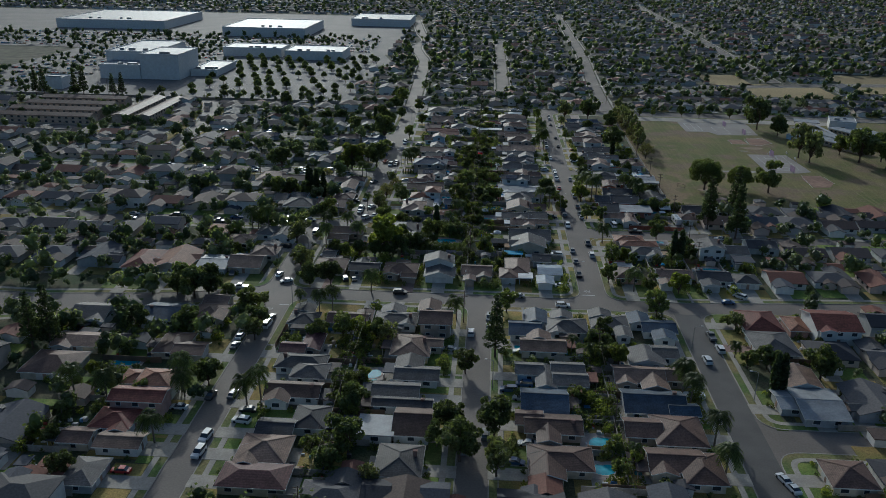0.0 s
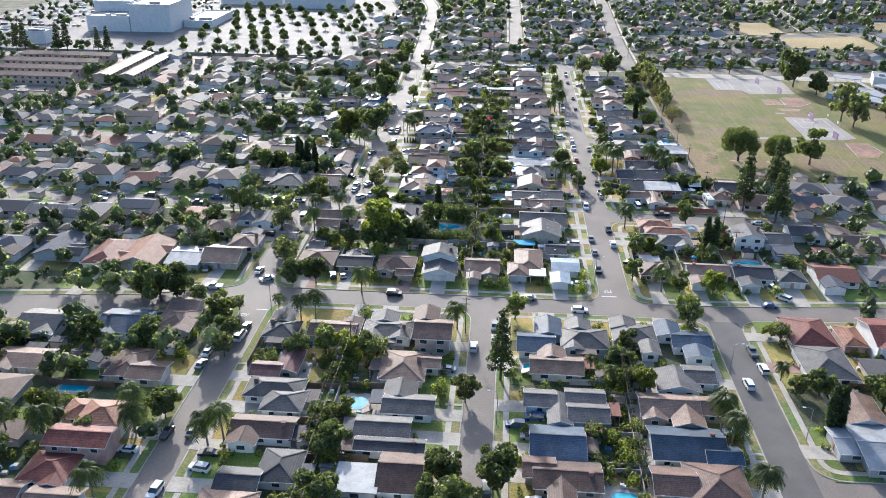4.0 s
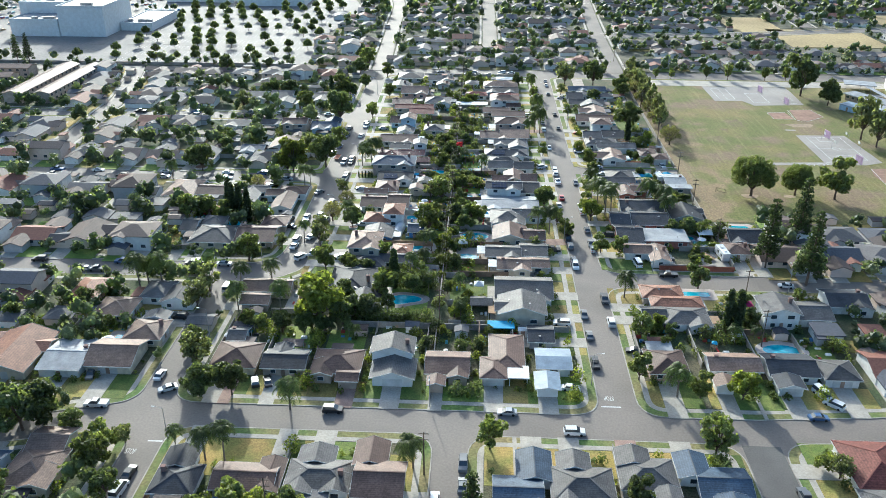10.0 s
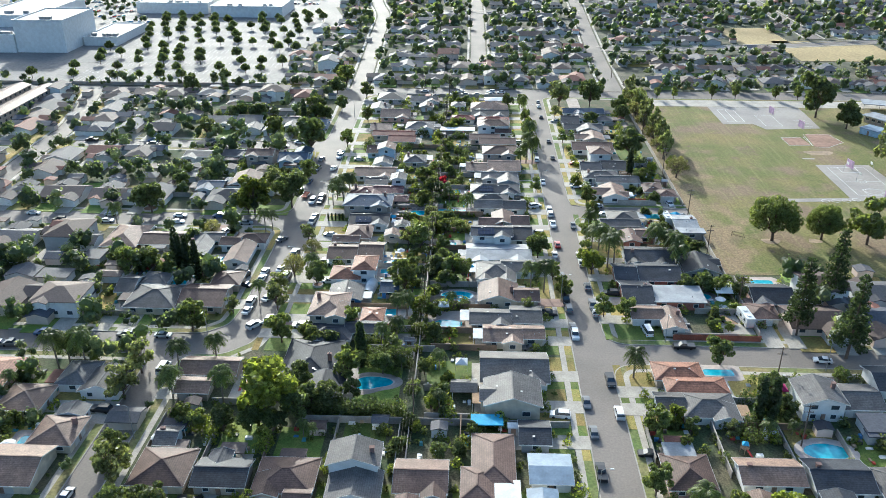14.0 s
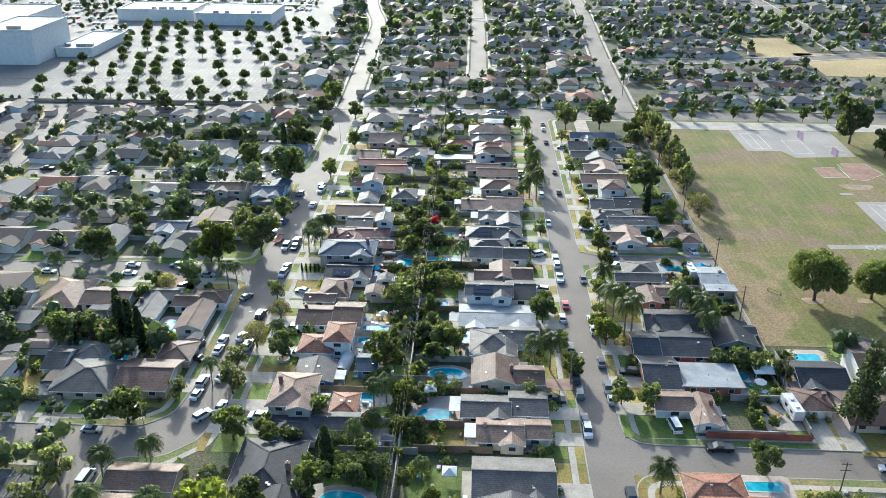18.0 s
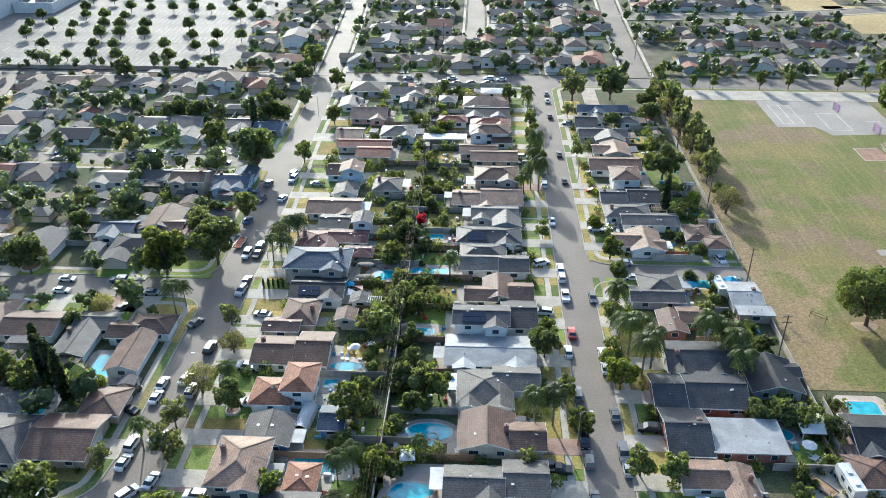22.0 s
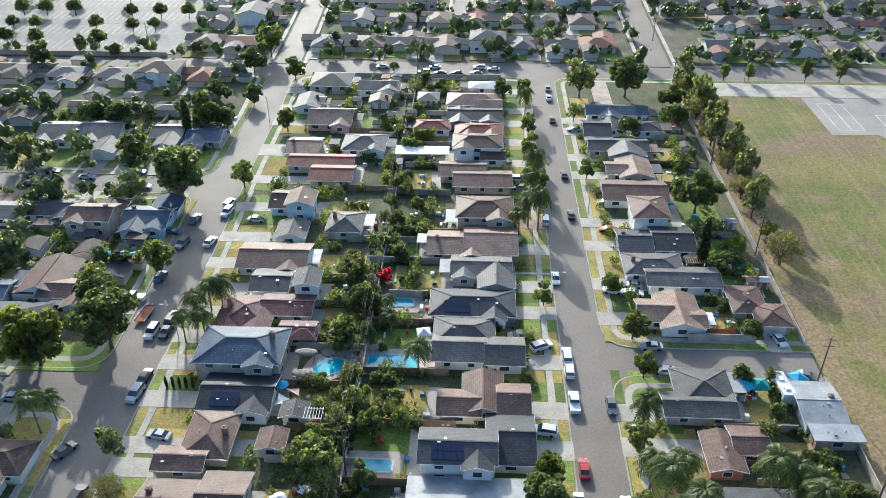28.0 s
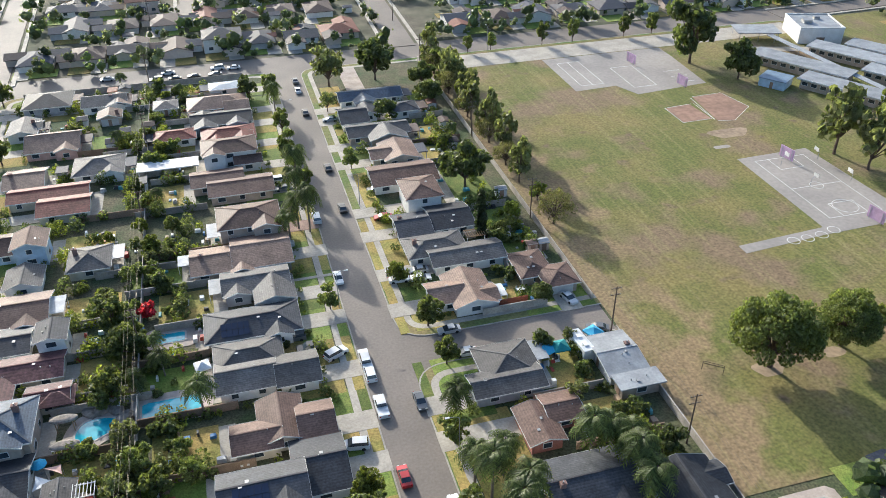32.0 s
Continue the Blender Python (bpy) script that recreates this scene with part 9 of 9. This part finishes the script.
def spa(x, y, r=1.6, z=0.15):
    root = thing("round_spa", "raised round spa with pale rim and clear water", "spa", at=(x, y, z))
    part("rim", mesh_of("rim", *band([Vector(p[:2]) for p in ring_points(r, 20, 0)], [Vector(p[:2]) for p in ring_points(r - 0.35, 20, 0)], 0, 0.5), COPING), root)
    part("water", mesh_of("water", *prism([p[:2] for p in ring_points(r - 0.36, 20, 0)], 0, 0.4), WATER), root)


def planter(x, y, r=2.2):
    root = thing("ring_planter", "round brick planter ring at the foot of a tree", "planter", "ring planters", at=(x, y, 0.1))
    part("ring", mesh_of("ring", *band([Vector(p[:2]) for p in ring_points(r, 24, 0)], [Vector(p[:2]) for p in ring_points(r - 0.35, 24, 0)], 0, 0.6), COPING), root)
    part("soil", mesh_of("soil", *prism([p[:2] for p in ring_points(r - 0.36, 24, 0)], 0, 0.45), CLAY), root)


def boulder(x, y, s, seed=1):
    rnd = random.Random(seed)
    bm = bmesh.new()
    bmesh.ops.create_icosphere(bm, subdivisions=2, radius=1.0)
    for v in bm.verts:
        v.co *= rnd.uniform(0.85, 1.12)
        v.co.z = max(v.co.z * 0.55, -0.15)
    me = bpy.data.meshes.new("boulder")
    bm.to_mesh(me)
    bm.free()
    me.materials.append(ROCK)
    ob = thing("boulder", "rough grey brown boulder beside a pool", "rock", "pool boulders", at=(x, y, 0.25), turn=rnd.uniform(0, 6), data=me)
    ob.scale = (s * 1.5, s, s)


def table_set(x, y, turn=0.0):
    root = thing("garden_table", "white outdoor table on a back patio", "table", "garden tables", at=(x, y, 0.16), turn=turn)
    part("tabletop", shared("garden_top", lambda: box_mesh("tabletop", PLASTIC, (-0.9, 0.9, -0.5, 0.5, 0.7, 0.76))), root)
    for sx in (-0.75, 0.75):
        for sy in (-0.38, 0.38):
            part("leg", shared("garden_leg", lambda: box_mesh("leg", PLASTIC, (-0.03, 0.03, -0.03, 0.03, 0, 0.7))), root, "", (sx, sy, 0))
    for sx in (-0.5, 0.5):
        for sy in (-1, 1):
            c, s = math.cos(turn), math.sin(turn)
            px, py = sx, sy * 0.85
            chair = thing("garden_chair", "white plastic garden chair by a table", "chair", "garden chairs", at=(x + c * px - s * py, y + s * px + c * py, 0.16), turn=turn + (0 if sy < 0 else math.pi))
            part("seat", shared("garden_seat", lambda: box_mesh("seat", PLASTIC, (-0.22, 0.22, -0.22, 0.22, 0.4, 0.44), (-0.2, -0.16, -0.2, -0.16, 0, 0.4), (0.16, 0.2, -0.2, -0.16, 0, 0.4), (-0.2, -0.16, 0.16, 0.2, 0, 0.4), (0.16, 0.2, 0.16, 0.2, 0, 0.4))), chair)
            part("backrest", shared("garden_back", lambda: box_mesh("backrest", PLASTIC, (-0.22, 0.22, -0.25, -0.2, 0.44, 0.88))), chair)


def lounger(x, y, turn=0.0):
    root = thing("sun_lounger", "pale sun lounger on a pool deck", "lounger", "sun loungers", at=(x, y, 0.17), turn=turn)
    part("bed", shared("lounger_bed", lambda: box_mesh("bed", PLASTIC, (-0.33, 0.33, -0.95, 0.35, 0.28, 0.36), (-0.3, -0.25, -0.9, -0.85, 0, 0.28), (0.25, 0.3, -0.9, -0.85, 0, 0.28), (-0.3, -0.25, 0.25, 0.3, 0, 0.28), (0.25, 0.3, 0.25, 0.3, 0, 0.28))), root)
    back = part("backrest", shared("lounger_back", lambda: box_mesh("backrest", PLASTIC, (-0.33, 0.33, 0, 0.75, 0, 0.07))), root, "", (0, 0.35, 0.3))
    back.rotation_euler = (radians(35), 0, 0)


def play_set(x, y, turn=0.0):
    root = thing("play_set", "children's wooden play tower with red slide", "play set", at=(x, y, 0.13), turn=turn)
    for sx in (-0.6, 0.6):
        for sy in (-0.6, 0.6):
            part("post", shared("play_post", lambda: box_mesh("post", TIMBER, (-0.06, 0.06, -0.06, 0.06, 0, 2.4))), root, "", (sx, sy, 0))
    part("platform", box_mesh("platform", TIMBER, (-0.7, 0.7, -0.7, 0.7, 1.2, 1.3)), root)
    part("canopy", mesh_of("canopy", *cone_data(1.0, 2.4, 3.0, 4), CANVAS_BLUE), root)
    v, f = box_data(-0.25, 0.25, -2.6, -0.7, 0, 0.06)
    v = [(a, b, c + (b + 2.6) / 1.9 * 1.2) for a, b, c in v]
    part("slide", mesh_of("slide", v, f, PLASTIC_RED), root, "red plastic slide")


def shade_sail(corners, mat, colour):
    """A triangular sail stretched between three posts."""
    c = sum((Vector(q) for q in corners), Vector()) / 3
    root = thing("shade_sail", f"{colour} triangular shade sail stretched over a patio", "shade sail", "shade sails", at=(c.x, c.y, 0.15))
    pts = [Vector(q) - Vector((c.x, c.y, 0.15)) for q in corners]
    v, f = [], []
    for k in range(3):
        a, b = pts[k], pts[(k + 1) % 3]
        m = (a + b) / 2
        v += [a, m * 0.86 + sum(pts, Vector()) / 3 * 0.14]
    v.append(sum(pts, Vector()) / 3 - Vector((0, 0, 0.15)))
    f = [(k, (k + 1) % 6, 6) for k in range(6)]
    n = len(v)
    v += [q - Vector((0, 0, 0.03)) for q in v]
    f += [tuple(i + n for i in reversed(q)) for q in f]
    part("sail", mesh_of("sail", v, f, mat), root)
    for q in pts:
        part("post", mesh_of("post", *limb_data([(q.x, q.y, -0.1), (q.x, q.y, q.z + 0.08)], 0.05, 0.05, 6), STEEL), root)


def oval_shelter(x, y, a, b, h=2.4):
    root = thing("oval_shelter", "low grey oval shade shelter beside a rock pool", "shelter", "oval shelters", at=(x, y, 0.15))
    rings = [(1.0, 0.0), (1.02, 0.22), (0.9, 0.4), (0.55, 0.52)]
    n = 22
    v = [(a * s * math.cos(t), b * s * math.sin(t), h + z) for s, z in rings for t in np.linspace(0, 2 * math.pi, n + 1)[:-1]]
    f = [(r * n + k, r * n + (k + 1) % n, (r + 1) * n + (k + 1) % n, (r + 1) * n + k) for r in range(3) for k in range(n)] + [tuple(range(3 * n, 4 * n)), tuple(range(n))[::-1]]
    part("canopy", mesh_of("canopy", v, f, ROCK), root)
    for sx in (-0.6, 0.6):
        for sy in (-0.6, 0.6):
            part("post", shared("oval_post", lambda: box_mesh("post", TIMBER, (-0.07, 0.07, -0.07, 0.07, -0.02, 2.42))), root, "", (sx * a, sy * b, 0))


oval_shelter(-23.2, 279.0, 2.3, 1.0)
oval_shelter(-22.5, 272.7, 2.4, 1.0)
pavilion(-25.0, 285.4, 5.6, 4.4, "h", ROOFS["maroon"], "open pavilion with dull maroon hipped roof")
shade_sail([(-26.4, 264.1, 2.4), (-22.9, 265.1, 2.6), (-26.1, 266.8, 2.9)], CANVAS, "white")
shade_sail([(-25.1, 268.2, 2.8), (-22.2, 266.5, 2.5), (-22.6, 268.5, 2.6)], WALLS["pink"], "pale pink")
umbrella(-26.2, 269.9, CANVAS_BLUE, "blue", 1.3)
slab("patio", "pale paved yard round a tapering pool", "patio", DECK, -10.3, 1.4, 197.2, 208.6, 0.184)
slab("patio", "pale concrete yard beside a long pool", "patio", CONCRETE, -30.5, -13.0, 203.6, 211.6, 0.182)
slab("patio", "pale curved concrete yard under palms", "patio", CONCRETE, -21.0, -12.6, 184.0, 196.0, 0.18)
slab("patio", "pale concrete side yard under a motor home", "patio", CONCRETE, 69.5, 77.9, 199.4, 212.0, 0.178)
hedge(-25.4, -12.7, 179.2, 181.4, 5.2)
popup_tent(-6.1, 208.8, CANVAS, "white", 1.5, 0.1)
popup_tent(-0.2, 287.0, CANVAS, "white", 1.4, 0.2)
popup_tent(-0.5, 180.3, CANVAS, "white", 1.5)
popup_tent(65.0, 273.9, CANVAS_TEAL, "teal", 1.6)
popup_tent(75.0, 172.4, FUCHSIA, "magenta", 1.5)
popup_tent(72.9, 276.2, CANVAS_BLUE, "pale blue", 1.5, 0.4)
tunnel_shelter(-28.1, 219.4, 7.5, -0.12)
shed(67.6, 155.8, 2.4, 2.0, WALLS["white"], TRIM, "white")
shed(11.4, 155.4, 2.2, 1.8, WALLS["white"], TRIM, "white")
shed(72.9, 309.2, 2.2, 2.2, WALLS["beige"], ROOFS["tan"], "beige")
shed(75.6, 309.2, 2.2, 2.2, WALLS["beige"], ROOFS["white"], "pale")
shed(74.5, 335.0, 2.6, 2.2, WALLS["white"], ROOFS["white"], "white")
pavilion(-6.0, 371.0, 15.0, 4.6, "f", TRIM, "long flat white canopy roof on posts")
shed(-14.2, 190.0, 2.4, 2.0, WALLS["grey"], ROOFS["grey"], "grey")
shed(-8.4, 240.6, 2.4, 2.0, WALLS["beige"], ROOFS["brown"], "brown")
pavilion(0.3, 169.5, 5.6, 4.6, "x", ROOFS["grey"], "open garden pavilion with grey shingle gable roof")
pavilion(75.0, 221.0, 5.4, 5.4, "h", TRIM, "white hipped poolside pavilion on posts")
pavilion(5.6, 156.5, 6.4, 3.0, "f", CANVAS_BLUE, "flat pale blue sheet awning on posts")
pavilion(9.5, 134.5, 4.4, 4.6, "f", TRIM, "flat white carport roof on posts")
pergola(-48.5, 289.9, 4.5, 3.0, 0.1)
pergola(61.5, 316.0, 4.5, 3.2, 0.0, TIMBER)
pergola(-19.0, 262.0, 4.0, 3.0)
camper(76.7, 206.0, 7.6, 0.09)
camper(69.0, 273.5, 7.0, 0.1, "white camper van standing behind a house")
trailer(71.8, 205.7, 0.6)
trailer(-61.2, 292.5, -0.1, False)
boat(68.4, 235.4, -0.9)
spa(-1.6, 216.0, 1.15)
spa(-1.5, 213.9, 1.0)
planter(-114.9, 277.4, 2.6)
planter(-44.0, 222.0, 1.6)
umbrella(72.3, 215.0, CANVAS, "cream")
umbrella(62.2, 273.8, CANVAS_BLUE, "pale blue", 1.8)
umbrella(-78.1, 313.3, CANVAS_TEAL, "teal")
umbrella(-73.8, 313.4, CANVAS_TEAL, "teal")
umbrella(-71.1, 313.0, CANVAS_TEAL, "teal")
umbrella(-96.7, 144.7, CANVAS, "white", 1.7)
umbrella(-65.6, 148.3, CANVAS, "cream", 1.4)
umbrella(-21.0, 243.0, CANVAS, "white", 1.3)
play_set(60.6, 150.9, 0.6)
play_set(1.5, 232.0, -0.4)
for x, y, a in ((-22.2, 244.2, 0.3), (-17.8, 246.0, 1.2), (65.0, 294.8, 0.1), (73.0, 213.0, 0.8), (5.4, 263.0, 0.0), (-7.5, 207.0, 0.5)):
    table_set(x, y, a)
for x, y, a in ((-23.8, 241.2, 0.2), (-22.6, 241.0, 0.1), (-7.6, 219.9, 1.2), (-7.9, 216.0, 1.9), (3.2, 212.6, 0.2), (70.2, 217.4, 1.9), (66.0, 225.2, 0.1), (67.2, 225.4, 0.0), (6.5, 281.0, 0.2)):
    lounger(x, y, a)
for k, (x, y, s) in enumerate(((-19.8, 282.2, 1.3), (-17.6, 282.4, 1.5), (-15.4, 281.6, 1.3), (-14.0, 279.6, 1.1), (-13.8, 277.4, 1.0), (-30.7, 208.6, 1.2))):
    boulder(x, y, s, k)


def board_fence(x, y, length):
    root = thing("board_fence", "red stained board fence along the side street", "fence", "board fences", at=(x, y, 0.1))
    n = int(length / 0.4)
    for k in range(n):
        part("board", shared("red_board", lambda: box_mesh("board", REDWOOD, (-0.19, 0.19, -0.03, 0.03, 0.02, 1.7))), root, "", (0.2 + k * length / n, 0.0, 0.02 * (k % 3)))
    part("rail", box_mesh("rail", REDWOOD, (0, length, 0.03, 0.09, 0.4, 0.5), (0, length, 0.03, 0.09, 1.3, 1.4)), root)


board_fence(55.0, 195.9, 23.0)
board_fence(54.2, 291.2, 11.0)
